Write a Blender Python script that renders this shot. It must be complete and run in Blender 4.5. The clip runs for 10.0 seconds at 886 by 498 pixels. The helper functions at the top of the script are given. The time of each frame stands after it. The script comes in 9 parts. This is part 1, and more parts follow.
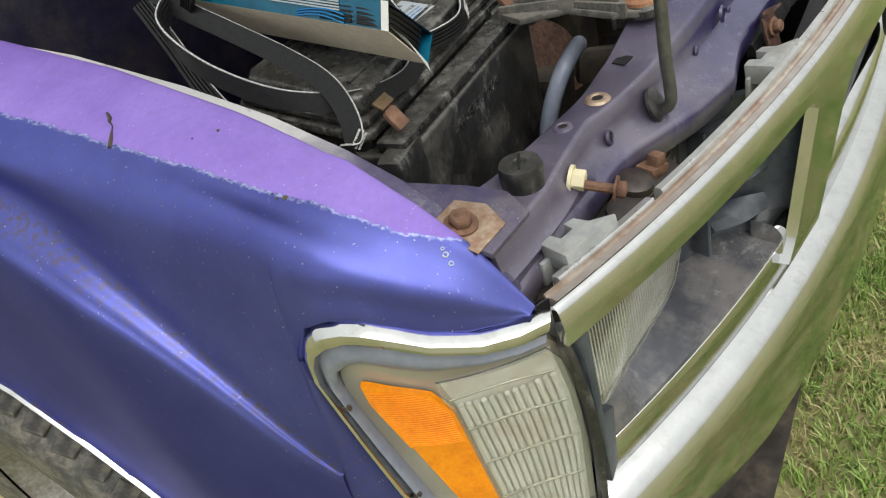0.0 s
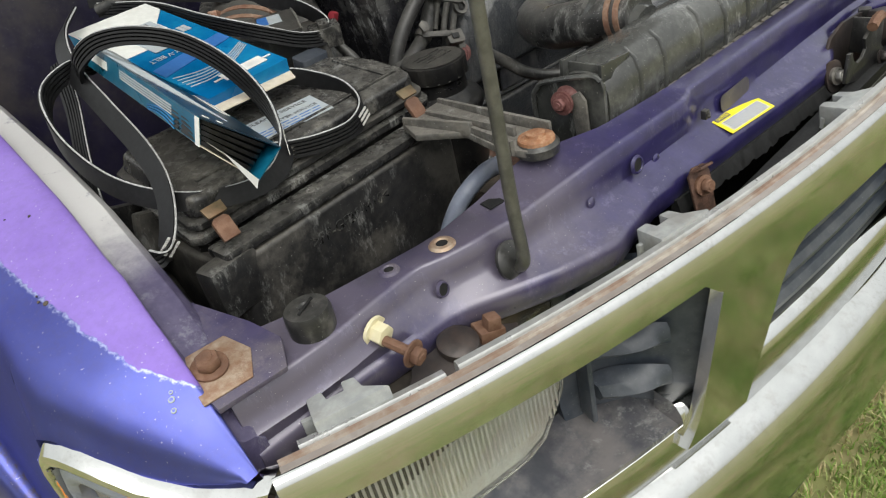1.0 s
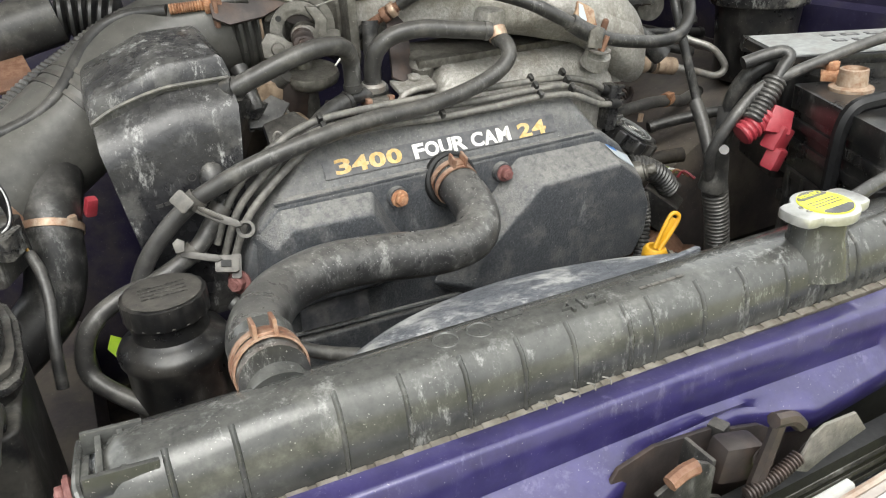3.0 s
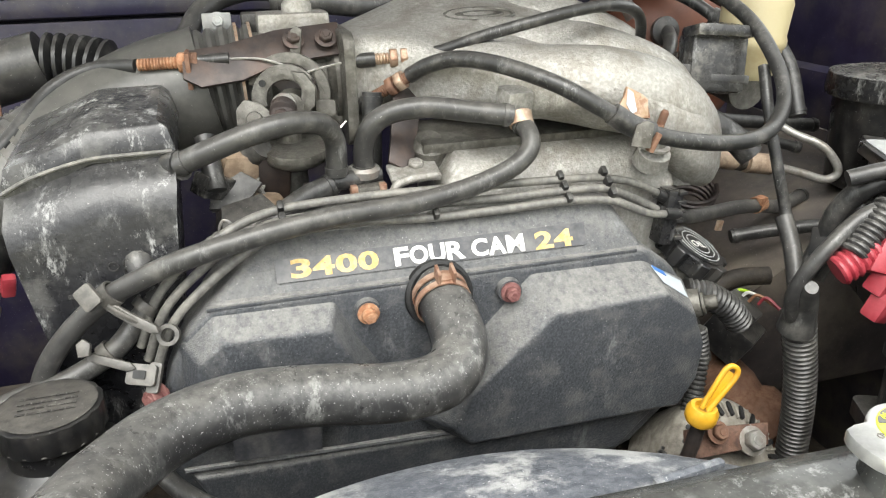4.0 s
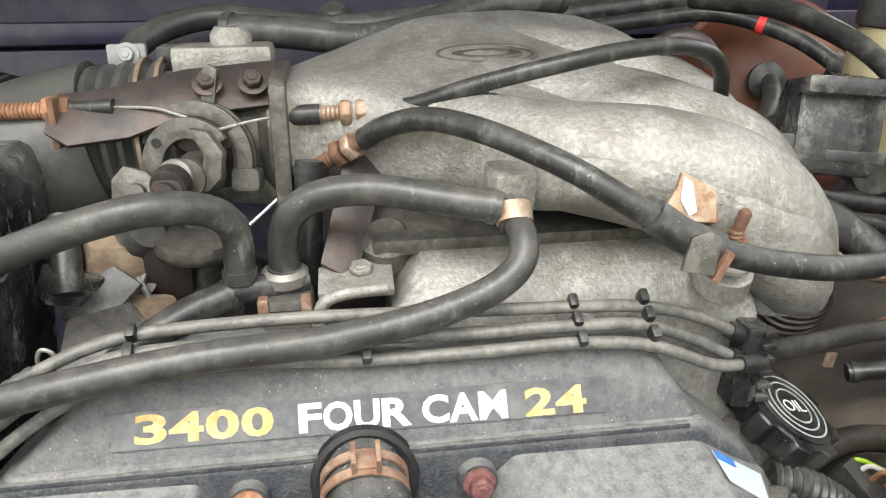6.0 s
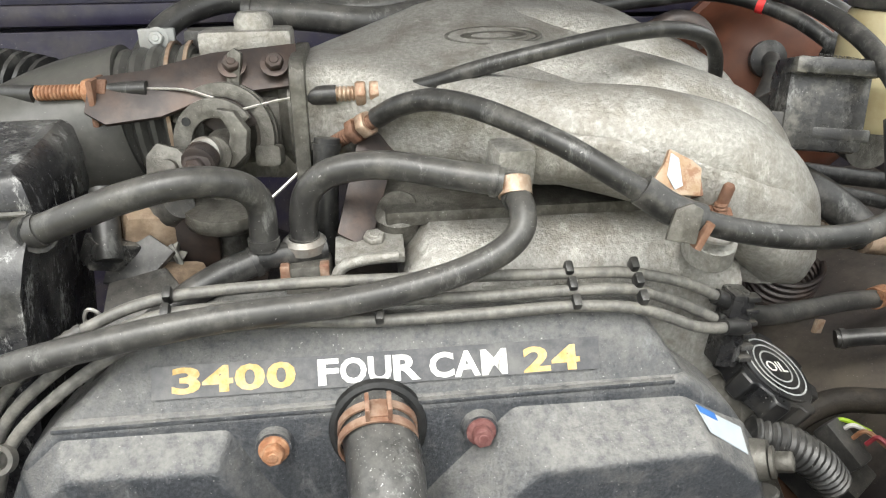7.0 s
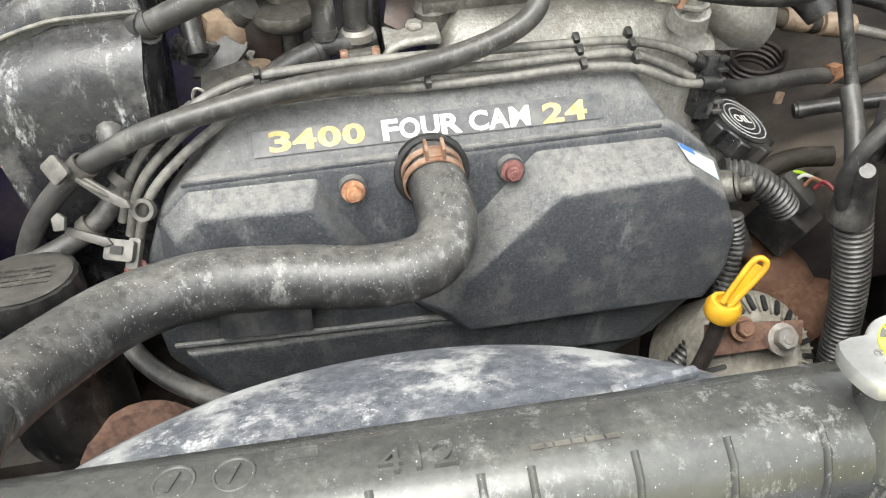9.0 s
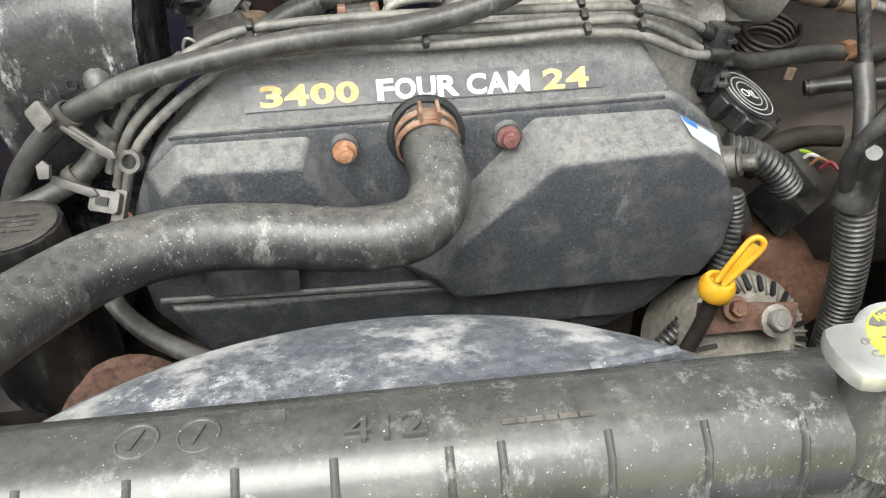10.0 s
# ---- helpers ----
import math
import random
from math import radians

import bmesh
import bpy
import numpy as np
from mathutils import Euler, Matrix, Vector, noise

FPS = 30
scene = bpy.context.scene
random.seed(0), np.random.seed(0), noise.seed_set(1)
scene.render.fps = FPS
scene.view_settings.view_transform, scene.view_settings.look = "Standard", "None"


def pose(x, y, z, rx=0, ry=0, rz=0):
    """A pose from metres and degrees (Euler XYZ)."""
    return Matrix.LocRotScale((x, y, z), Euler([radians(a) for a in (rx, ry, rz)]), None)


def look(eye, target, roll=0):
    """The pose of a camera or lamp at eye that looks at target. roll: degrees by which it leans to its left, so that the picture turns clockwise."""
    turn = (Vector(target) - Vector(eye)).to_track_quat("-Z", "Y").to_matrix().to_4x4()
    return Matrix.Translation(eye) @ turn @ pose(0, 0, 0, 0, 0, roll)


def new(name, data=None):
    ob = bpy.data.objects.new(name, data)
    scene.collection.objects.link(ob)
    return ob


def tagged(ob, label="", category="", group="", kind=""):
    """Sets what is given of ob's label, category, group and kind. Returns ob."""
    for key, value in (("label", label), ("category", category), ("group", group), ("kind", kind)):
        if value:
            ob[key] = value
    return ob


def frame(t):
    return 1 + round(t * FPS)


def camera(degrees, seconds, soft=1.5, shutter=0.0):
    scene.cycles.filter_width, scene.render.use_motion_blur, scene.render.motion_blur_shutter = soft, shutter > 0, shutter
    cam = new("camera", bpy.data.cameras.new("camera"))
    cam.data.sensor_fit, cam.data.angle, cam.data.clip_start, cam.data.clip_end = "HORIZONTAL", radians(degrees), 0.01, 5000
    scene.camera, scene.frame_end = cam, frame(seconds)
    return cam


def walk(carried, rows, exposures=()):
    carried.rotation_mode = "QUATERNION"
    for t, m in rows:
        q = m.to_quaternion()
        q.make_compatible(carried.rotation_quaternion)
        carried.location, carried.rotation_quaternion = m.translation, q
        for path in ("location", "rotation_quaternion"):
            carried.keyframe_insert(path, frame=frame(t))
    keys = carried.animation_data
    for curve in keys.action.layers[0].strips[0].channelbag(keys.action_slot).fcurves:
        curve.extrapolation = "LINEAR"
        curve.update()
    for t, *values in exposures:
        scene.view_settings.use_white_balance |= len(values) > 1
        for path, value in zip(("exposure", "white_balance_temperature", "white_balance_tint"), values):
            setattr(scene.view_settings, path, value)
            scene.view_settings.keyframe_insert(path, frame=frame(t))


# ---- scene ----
cam = camera(61.5, 10.0, 1.15)
PATH = [
    (0, (0.047, -0.002, 1.444), (1.265, 1.044, 0.251), -18.3),
    (0.3, (0.113, -0.095, 1.438), (1.274, 1.07, 0.301), -16.9),
    (0.5, (0.147, -0.132, 1.439), (1.264, 1.099, 0.326), -15.9),
    (0.7, (0.189, -0.145, 1.44), (1.269, 1.138, 0.349), -15.1),
    (1, (0.275, -0.153, 1.438), (1.324, 1.169, 0.366), -13.7),
    (1.2, (0.335, -0.161, 1.442), (1.37, 1.185, 0.386), -13.1),
    (1.5, (0.416, -0.179, 1.453), (1.414, 1.195, 0.396), -12.2),
    (1.8, (0.51, -0.224, 1.45), (1.468, 1.192, 0.412), -10.7),
    (2, (0.585, -0.256, 1.454), (1.508, 1.199, 0.438), -9.2),
    (2.3, (0.681, -0.269, 1.456), (1.558, 1.24, 0.479), -6.8),
    (2.5, (0.741, -0.242, 1.462), (1.575, 1.299, 0.498), -5.9),
    (2.8, (0.803, -0.185, 1.472), (1.606, 1.394, 0.543), -4.0),
    (3, (0.839, -0.16, 1.489), (1.617, 1.446, 0.587), -3.2),
    (3.2, (0.878, -0.137, 1.491), (1.606, 1.508, 0.618), -2.7),
    (4.3, (1.078, 0.008, 1.478), (1.534, 1.802, 0.722), -0.2),
    (4.5, (1.103, 0.043, 1.478), (1.529, 1.851, 0.737), 0.3),
    (5, (1.156, 0.113, 1.47), (1.518, 1.957, 0.786), 0.9),
    (5.5, (1.191, 0.173, 1.457), (1.512, 2.031, 0.792), 1.0),
    (5.7, (1.194, 0.182, 1.454), (1.49, 2.042, 0.784), 0.3),
    (6.8, (1.192, 0.157, 1.47), (1.427, 1.993, 0.712), -0.7),
    (7, (1.195, 0.14, 1.47), (1.416, 1.977, 0.711), -0.8),
    (7.5, (1.184, 0.101, 1.475), (1.402, 1.915, 0.661), -1.3),
    (8, (1.157, 0.061, 1.472), (1.391, 1.838, 0.583), -2.0),
    (8.5, (1.128, 0.023, 1.467), (1.357, 1.75, 0.484), -3.0),
    (9, (1.124, -0.009, 1.454), (1.365, 1.667, 0.388), -3.7),
    (9.5, (1.137, -0.02, 1.449), (1.41, 1.608, 0.319), -3.0),
    (10, (1.138, -0.001, 1.448), (1.352, 1.626, 0.304), -1.6),
]
walk(cam, [(t, look(eye, target, roll)) for t, eye, target, roll in PATH],
     [(0, 0.38), (1, 0.46), (1.5, 0.64), (2, 0.90), (2.5, 1.05), (3, 1.42), (3.7, 1.7), (4.5, 1.94), (5.5, 1.7), (7, 1.7), (8, 1.84), (9, 1.95), (9.5, 1.84), (10, 1.78)])

# ---- light: bright overcast sky with a soft sun ----
world = bpy.data.worlds.new("overcast_sky")
scene.world = world
world.use_nodes = True
wn, wl = world.node_tree.nodes, world.node_tree.links
sky = wn.new("ShaderNodeTexSky")
sky.sky_type, sky.sun_disc = "NISHITA", False
sky.sun_elevation, sky.sun_rotation = radians(58), radians(200)
sky.dust_density, sky.air_density = 3.0, 1.0
cloud = wn.new("ShaderNodeHueSaturation")
cloud.inputs["Saturation"].default_value = 0.28
wl.new(sky.outputs[0], cloud.inputs["Color"])
veil = wn.new("ShaderNodeMix")
veil.data_type = "RGBA"
veil.inputs[0].default_value = 0.5
veil.inputs[7].default_value = (8.3, 8.5, 8.0, 1)
wl.new(cloud.outputs[0], veil.inputs[6])
rise = wn.new("ShaderNodeSeparateXYZ")
wl.new(wn.new("ShaderNodeTexCoord").outputs["Generated"], rise.inputs[0])
dome = wn.new("ShaderNodeMapRange")
dome.inputs["From Min"].default_value, dome.inputs["From Max"].default_value = 0.0, 0.9
dome.inputs["To Min"].default_value, dome.inputs["To Max"].default_value = 0.66, 1.10
wl.new(rise.outputs[2], dome.inputs["Value"])
grade = wn.new("ShaderNodeVectorMath")
grade.operation = "SCALE"
wl.new(veil.outputs[2], grade.inputs[0])
wl.new(dome.outputs[0], grade.inputs["Scale"])
wl.new(grade.outputs[0], wn["Background"].inputs["Color"])
wn["Background"].inputs["Strength"].default_value = 0.15
sun = new("sun", bpy.data.lights.new("sun", "SUN"))
sun.data.energy, sun.data.angle, sun.data.color = 1.2, radians(50), (0.98, 0.98, 0.92)
sun.matrix_world = look((0, 0, 0), (0.25, 0.6, -1.0))


# ---- materials ----
def mat(name, a, b=None, scale=60, rough=0.5, metal=0.0, bump=0.15, dust=None, dust_amt=0.0, dust_scale=9,
        specks=0.0, speck_col=(0.6, 0.58, 0.55), coat=0.0, rough_var=0.12, bump_scale=None, trans=0.0, ior=1.45, lo=0.42, hi=0.68, settle=0.0, scuff=0.0, scuff_col=(0.42, 0.42, 0.40), spec=0.5, fade=None):
    """Base colours a and b mixed by fine noise, dust or rust in broad uneven patches, small pale specks, bump."""
    m = bpy.data.materials.new(name)
    m.use_nodes = True
    n, l = m.node_tree.nodes, m.node_tree.links
    p = n["Principled BSDF"]
    co = n.new("ShaderNodeTexCoord")
    geo = co.outputs["Object"]

    def noise_tex(s, detail=5, rgh=0.6):
        t = n.new("ShaderNodeTexNoise")
        t.inputs["Scale"].default_value, t.inputs["Detail"].default_value = s, detail
        t.inputs["Roughness"].default_value = rgh
        l.new(geo, t.inputs["Vector"])
        return t.outputs["Fac"]

    def ramp(src, lo_, hi_):
        r = n.new("ShaderNodeMapRange")
        r.interpolation_type = "SMOOTHSTEP"
        r.inputs["From Min"].default_value, r.inputs["From Max"].default_value = lo_, hi_
        l.new(src, r.inputs["Value"])
        return r.outputs["Result"]

    def mix(f, c1, c2):
        x = n.new("ShaderNodeMix")
        x.data_type = "RGBA"
        if isinstance(f, float):
            x.inputs[0].default_value = f
        else:
            l.new(f, x.inputs[0])
        for i, c in ((6, c1), (7, c2)):
            if isinstance(c, tuple):
                x.inputs[i].default_value = (*c, 1)
            else:
                l.new(c, x.inputs[i])
        return x.outputs[2]

    def times(f, k):
        x = n.new("ShaderNodeMath")
        x.operation = "MULTIPLY"
        l.new(f, x.inputs[0])
        x.inputs[1].default_value = k
        return x.outputs[0]

    fine = noise_tex(scale)
    col = mix(ramp(fine, 0.35, 0.7), a, b or tuple(v * 1.5 + 0.004 for v in a))
    if dust:
        patch = noise_tex(dust_scale, 8, 0.68)
        spread = times(ramp(patch, lo, hi), dust_amt)
        if fade:
            # dust lies thickest past one end of the part
            ax = n.new("ShaderNodeSeparateXYZ")
            l.new(geo, ax.inputs[0])
            wob = n.new("ShaderNodeMath")
            wob.operation = "MULTIPLY_ADD"
            l.new(noise_tex(18, 6, 0.7), wob.inputs[0])
            wob.inputs[1].default_value = 0.10
            l.new(ax.outputs[fade[0]], wob.inputs[2])
            sh = n.new("ShaderNodeMath")
            sh.operation = "MULTIPLY"
            l.new(spread, sh.inputs[0])
            l.new(ramp(wob.outputs[0], fade[1], fade[2]), sh.inputs[1])
            spread = sh.outputs[0]
        col = mix(spread, col, dust)
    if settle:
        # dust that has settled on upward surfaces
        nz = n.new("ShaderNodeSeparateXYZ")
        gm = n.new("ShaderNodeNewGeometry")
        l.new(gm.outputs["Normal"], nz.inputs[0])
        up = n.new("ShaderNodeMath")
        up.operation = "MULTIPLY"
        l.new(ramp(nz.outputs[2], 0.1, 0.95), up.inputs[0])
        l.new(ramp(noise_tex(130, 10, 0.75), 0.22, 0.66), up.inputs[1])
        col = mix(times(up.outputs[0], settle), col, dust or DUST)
    if scuff:
        # pale rubbed streaks
        mp = n.new("ShaderNodeMapping")
        mp.inputs["Scale"].default_value = (1.0, 1.0, 0.35)
        mp.inputs["Rotation"].default_value = (0.4, 0.5, 0.3)
        l.new(geo, mp.inputs["Vector"])
        st = n.new("ShaderNodeTexNoise")
        st.inputs["Scale"].default_value, st.inputs["Detail"].default_value, st.inputs["Roughness"].default_value = 60, 10, 0.8
        l.new(mp.outputs[0], st.inputs["Vector"])
        br_ = n.new("ShaderNodeMath")
        br_.operation = "MULTIPLY"
        l.new(ramp(st.outputs["Fac"], 0.52, 0.64), br_.inputs[0])
        l.new(ramp(noise_tex(11, 4, 0.6), 0.4, 0.62), br_.inputs[1])
        col = mix(times(br_.outputs[0], scuff), col, scuff_col)
    if specks:
        sp = noise_tex(620, 2, 0.5)
        col = mix(times(ramp(sp, 0.735 - specks * 0.08, 0.78 - specks * 0.08), 0.5), col, speck_col)
    l.new(col, p.inputs["Base Color"])
    p.inputs["Metallic"].default_value = metal
    rv = n.new("ShaderNodeMapRange")
    rv.inputs["To Min"].default_value, rv.inputs["To Max"].default_value = max(0.02, rough - rough_var), min(1, rough + rough_var)
    l.new(noise_tex(scale * 0.4), rv.inputs["Value"])
    l.new(rv.outputs[0], p.inputs["Roughness"])
    if bump:
        bn = n.new("ShaderNodeBump")
        bn.inputs["Strength"].default_value, bn.inputs["Distance"].default_value = bump, 0.002
        l.new(noise_tex(bump_scale or scale * 3), bn.inputs["Height"])
        l.new(bn.outputs[0], p.inputs["Normal"])
    p.inputs["Coat Weight"].default_value = coat
    p.inputs["Coat Roughness"].default_value = 0.12
    p.inputs["Specular IOR Level"].default_value = spec
    p.inputs["Transmission Weight"].default_value = trans
    p.inputs["IOR"].default_value = ior
    return m


DUST = (0.22, 0.20, 0.17)
M = {}
M["cap_steel"] = mat("silver_pressed_cap", (0.50, 0.50, 0.49), (0.62, 0.62, 0.60), 60, 0.34, 0.75, 0.1, (0.34, 0.33, 0.30), 0.5, 40)
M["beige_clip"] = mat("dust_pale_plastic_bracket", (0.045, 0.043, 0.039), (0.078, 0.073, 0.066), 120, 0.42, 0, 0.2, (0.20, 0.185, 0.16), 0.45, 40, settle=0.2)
M["purple"] = mat("purple_paint", (0.022, 0.018, 0.078), (0.034, 0.028, 0.110), 40, 0.32, 0.2, 0.05, (0.135, 0.118, 0.145), 0.75, 7, 0.25, coat=0.65, settle=0.10, scuff=0.22, scuff_col=(0.27, 0.25, 0.38), lo=0.25, hi=0.55, fade=(0, -0.36, -0.50))
M["purple_dusty"] = mat("dusty_purple_paint", (0.042, 0.035, 0.082), (0.062, 0.053, 0.108), 30, 0.42, 0.1, 0.10, (0.16, 0.14, 0.14), 0.7, 11, 0.35, scuff=0.35, scuff_col=(0.24, 0.2, 0.2))
M["grey_primer"] = mat("worn_gutter_paint", (0.060, 0.050, 0.10), (0.09, 0.078, 0.135), 90, 0.5, 0.0, 0.2, (0.50, 0.49, 0.48), 0.95, 30, lo=0.30, hi=0.42, scuff=0.2, scuff_col=(0.5, 0.5, 0.5), fade=(1, -0.30, -0.22))
M["chrome"] = mat("chrome", (0.60, 0.605, 0.595), (0.66, 0.66, 0.65), 30, 0.09, 1.0, 0.010, (0.40, 0.375, 0.33), 0.30, 40, rough_var=0.06, bump_scale=9, lo=0.5, hi=0.7, scuff=0.15, scuff_col=(0.30, 0.28, 0.24))
M["rust_lip"] = mat("rust_stained_chrome_edge", (0.36, 0.30, 0.25), (0.52, 0.47, 0.41), 40, 0.36, 0.45, 0.15, (0.24, 0.125, 0.075), 0.7, 22, lo=0.42, hi=0.66)
M["stained_strip"] = mat("stained_bright_trim", (0.36, 0.315, 0.285), (0.47, 0.43, 0.40), 60, 0.34, 0.4, 0.12, (0.25, 0.155, 0.105), 0.6, 30, lo=0.48, hi=0.72)
M["lip_pale"] = mat("bright_dull_metal_lip", (0.46, 0.46, 0.45), (0.55, 0.55, 0.54), 60, 0.30, 0.6, 0.05, (0.34, 0.31, 0.28), 0.4, 40)
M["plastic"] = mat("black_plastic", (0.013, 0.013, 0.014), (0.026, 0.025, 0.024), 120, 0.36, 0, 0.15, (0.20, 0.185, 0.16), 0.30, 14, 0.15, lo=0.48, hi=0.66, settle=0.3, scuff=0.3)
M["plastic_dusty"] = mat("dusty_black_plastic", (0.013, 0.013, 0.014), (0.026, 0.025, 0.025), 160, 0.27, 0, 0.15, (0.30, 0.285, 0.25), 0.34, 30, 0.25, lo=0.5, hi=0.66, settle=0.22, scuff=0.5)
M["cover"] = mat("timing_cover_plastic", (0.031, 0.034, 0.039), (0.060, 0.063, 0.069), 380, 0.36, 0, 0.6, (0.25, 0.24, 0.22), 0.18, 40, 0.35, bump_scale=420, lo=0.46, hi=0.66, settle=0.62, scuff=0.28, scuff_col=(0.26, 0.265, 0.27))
M["scuffed"] = mat("scuffed_black_plastic", (0.011, 0.011, 0.013), (0.022, 0.022, 0.024), 90, 0.26, 0, 0.2, (0.22, 0.215, 0.20), 0.26, 12, 0.2, lo=0.5, hi=0.64, settle=0.18, scuff=0.85, scuff_col=(0.45, 0.45, 0.44))
M["duct"] = mat("weathered_duct_rubber", (0.045, 0.044, 0.041), (0.068, 0.066, 0.061), 60, 0.36, 0, 0.08, (0.14, 0.135, 0.12), 0.4, 14, 0.2, settle=0.25)
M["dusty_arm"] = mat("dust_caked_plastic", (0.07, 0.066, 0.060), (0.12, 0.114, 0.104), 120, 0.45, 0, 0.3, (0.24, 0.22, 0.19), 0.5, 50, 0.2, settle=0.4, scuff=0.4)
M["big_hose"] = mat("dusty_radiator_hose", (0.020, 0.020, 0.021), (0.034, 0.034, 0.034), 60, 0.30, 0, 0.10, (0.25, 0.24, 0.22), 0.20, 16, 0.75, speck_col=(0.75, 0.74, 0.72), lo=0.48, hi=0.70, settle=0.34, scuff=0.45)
M["tank"] = mat("grey_nylon_tank", (0.032, 0.033, 0.032), (0.058, 0.059, 0.056), 24, 0.24, 0, 0.06, (0.22, 0.215, 0.195), 0.30, 16, 0.3, lo=0.50, hi=0.70, settle=0.16, scuff=0.5, scuff_col=(0.36, 0.36, 0.35), coat=0.3)
M["shroud"] = mat("chalky_shroud_plastic", (0.062, 0.068, 0.080), (0.125, 0.131, 0.145), 160, 0.42, 0, 0.4, (0.40, 0.40, 0.39), 0.75, 24, 0.6, speck_col=(0.8, 0.8, 0.8), lo=0.48, hi=0.64, scuff=0.9, scuff_col=(0.50, 0.50, 0.50))
M["rubber"] = mat("black_rubber_hose", (0.014, 0.014, 0.014), (0.027, 0.026, 0.026), 60, 0.36, 0, 0.10, (0.20, 0.19, 0.17), 0.28, 30, 0.2, lo=0.48, hi=0.68, settle=0.16, scuff=0.22)
M["hose_grey"] = mat("weathered_rubber_hose", (0.027, 0.026, 0.026), (0.044, 0.043, 0.041), 70, 0.36, 0, 0.10, (0.19, 0.18, 0.16), 0.30, 30, 0.25, lo=0.47, hi=0.67, settle=0.24, scuff=0.22)
M["belt"] = mat("new_belt_rubber", (0.006, 0.006, 0.0065), (0.011, 0.011, 0.012), 200, 0.42, 0, 0.06, spec=0.3)
M["belt_edge"] = mat("belt_fabric_edge", (0.30, 0.30, 0.30), (0.55, 0.55, 0.54), 400, 0.7, 0, 0.2)
M["alu"] = mat("cast_aluminium", (0.26, 0.25, 0.228), (0.37, 0.358, 0.33), 260, 0.46, 0.4, 0.7, (0.15, 0.132, 0.105), 0.62, 24, 0.55, speck_col=(0.12, 0.11, 0.09), bump_scale=330, lo=0.44, hi=0.66, scuff=0.5, scuff_col=(0.56, 0.54, 0.50))
M["alu_dark"] = mat("grimy_cast_aluminium", (0.085, 0.081, 0.071), (0.15, 0.143, 0.126), 140, 0.44, 0.35, 0.4, (0.04, 0.034, 0.027), 0.75, 26, 0.2, bump_scale=420, scuff=0.35, scuff_col=(0.3, 0.29, 0.26))
M["steel"] = mat("galvanised_steel", (0.24, 0.232, 0.215), (0.36, 0.35, 0.33), 90, 0.4, 0.5, 0.25, (0.16, 0.12, 0.085), 0.55, 40)
M["dark_steel"] = mat("dark_brown_steel_bracket", (0.035, 0.030, 0.029), (0.062, 0.052, 0.049), 50, 0.42, 0.4, 0.15, (0.12, 0.075, 0.055), 0.45, 18)
M["rust"] = mat("rusty_steel", (0.15, 0.075, 0.045), (0.25, 0.145, 0.095), 160, 0.7, 0.15, 0.5, (0.08, 0.04, 0.028), 0.7, 40)
M["rust_dark"] = mat("dark_flaking_rust", (0.055, 0.030, 0.022), (0.12, 0.062, 0.042), 120, 0.7, 0.15, 0.6, (0.20, 0.12, 0.085), 0.6, 70)
M["rod_steel"] = mat("dull_olive_steel_rod", (0.075, 0.074, 0.066), (0.115, 0.113, 0.10), 90, 0.38, 0.4, 0.08, (0.16, 0.15, 0.13), 0.4, 30)
M["tan_dark"] = mat("tarnished_brass_clip", (0.12, 0.095, 0.055), (0.20, 0.155, 0.09), 120, 0.42, 0.5, 0.2, (0.16, 0.08, 0.045), 0.6, 60)
M["dusty_casting"] = mat("dust_caked_casting", (0.17, 0.155, 0.13), (0.25, 0.235, 0.20), 120, 0.6, 0.1, 0.5, (0.09, 0.075, 0.06), 0.7, 50)
M["crimp_metal"] = mat("dusty_pale_crimp", (0.15, 0.138, 0.115), (0.24, 0.22, 0.19), 90, 0.45, 0.3, 0.15, (0.09, 0.072, 0.056), 0.6, 50)
M["rust_light"] = mat("orange_rust_bolt", (0.30, 0.135, 0.065), (0.42, 0.25, 0.15), 220, 0.65, 0.15, 0.4, (0.15, 0.065, 0.038), 0.7, 60)
M["rust_red"] = mat("red_oxide_bolt", (0.13, 0.05, 0.046), (0.21, 0.10, 0.09), 220, 0.6, 0.1, 0.3)
M["clamp"] = mat("rusted_spring_clamp", (0.30, 0.18, 0.12), (0.46, 0.33, 0.25), 120, 0.45, 0.4, 0.2, (0.20, 0.08, 0.05), 0.7, 55)
M["booster"] = mat("rust_brown_booster", (0.13, 0.045, 0.025), (0.20, 0.075, 0.04), 22, 0.5, 0.1, 0.1, (0.10, 0.05, 0.035), 0.6, 10)
M["reservoir"] = mat("yellowed_translucent_plastic", (0.36, 0.31, 0.18), (0.46, 0.41, 0.27), 14, 0.34, 0, 0.05, (0.28, 0.21, 0.10), 0.7, 14)
M["yellow"] = mat("yellow_plastic", (0.52, 0.27, 0.012), (0.60, 0.34, 0.03), 60, 0.4, 0, 0.05, (0.34, 0.18, 0.03), 0.5, 40)
M["red_plastic"] = mat("faded_red_plastic", (0.26, 0.025, 0.036), (0.36, 0.055, 0.068), 60, 0.42, 0, 0.05, (0.15, 0.03, 0.034), 0.6, 22, settle=0.15)
M["battery"] = mat("battery_case", (0.007, 0.007, 0.008), (0.012, 0.012, 0.012), 60, 0.3, 0, 0.05, DUST, 0.12, 22, 0.2, scuff=0.12)
M["white_paint"] = mat("white_print", (0.58, 0.57, 0.54), (0.68, 0.67, 0.64), 300, 0.5, 0, 0.0, (0.34, 0.32, 0.29), 0.5, 70)
M["yellow_paint"] = mat("worn_gold_print", (0.42, 0.265, 0.075), (0.54, 0.38, 0.15), 200, 0.5, 0, 0.05, (0.50, 0.42, 0.28), 0.6, 60)
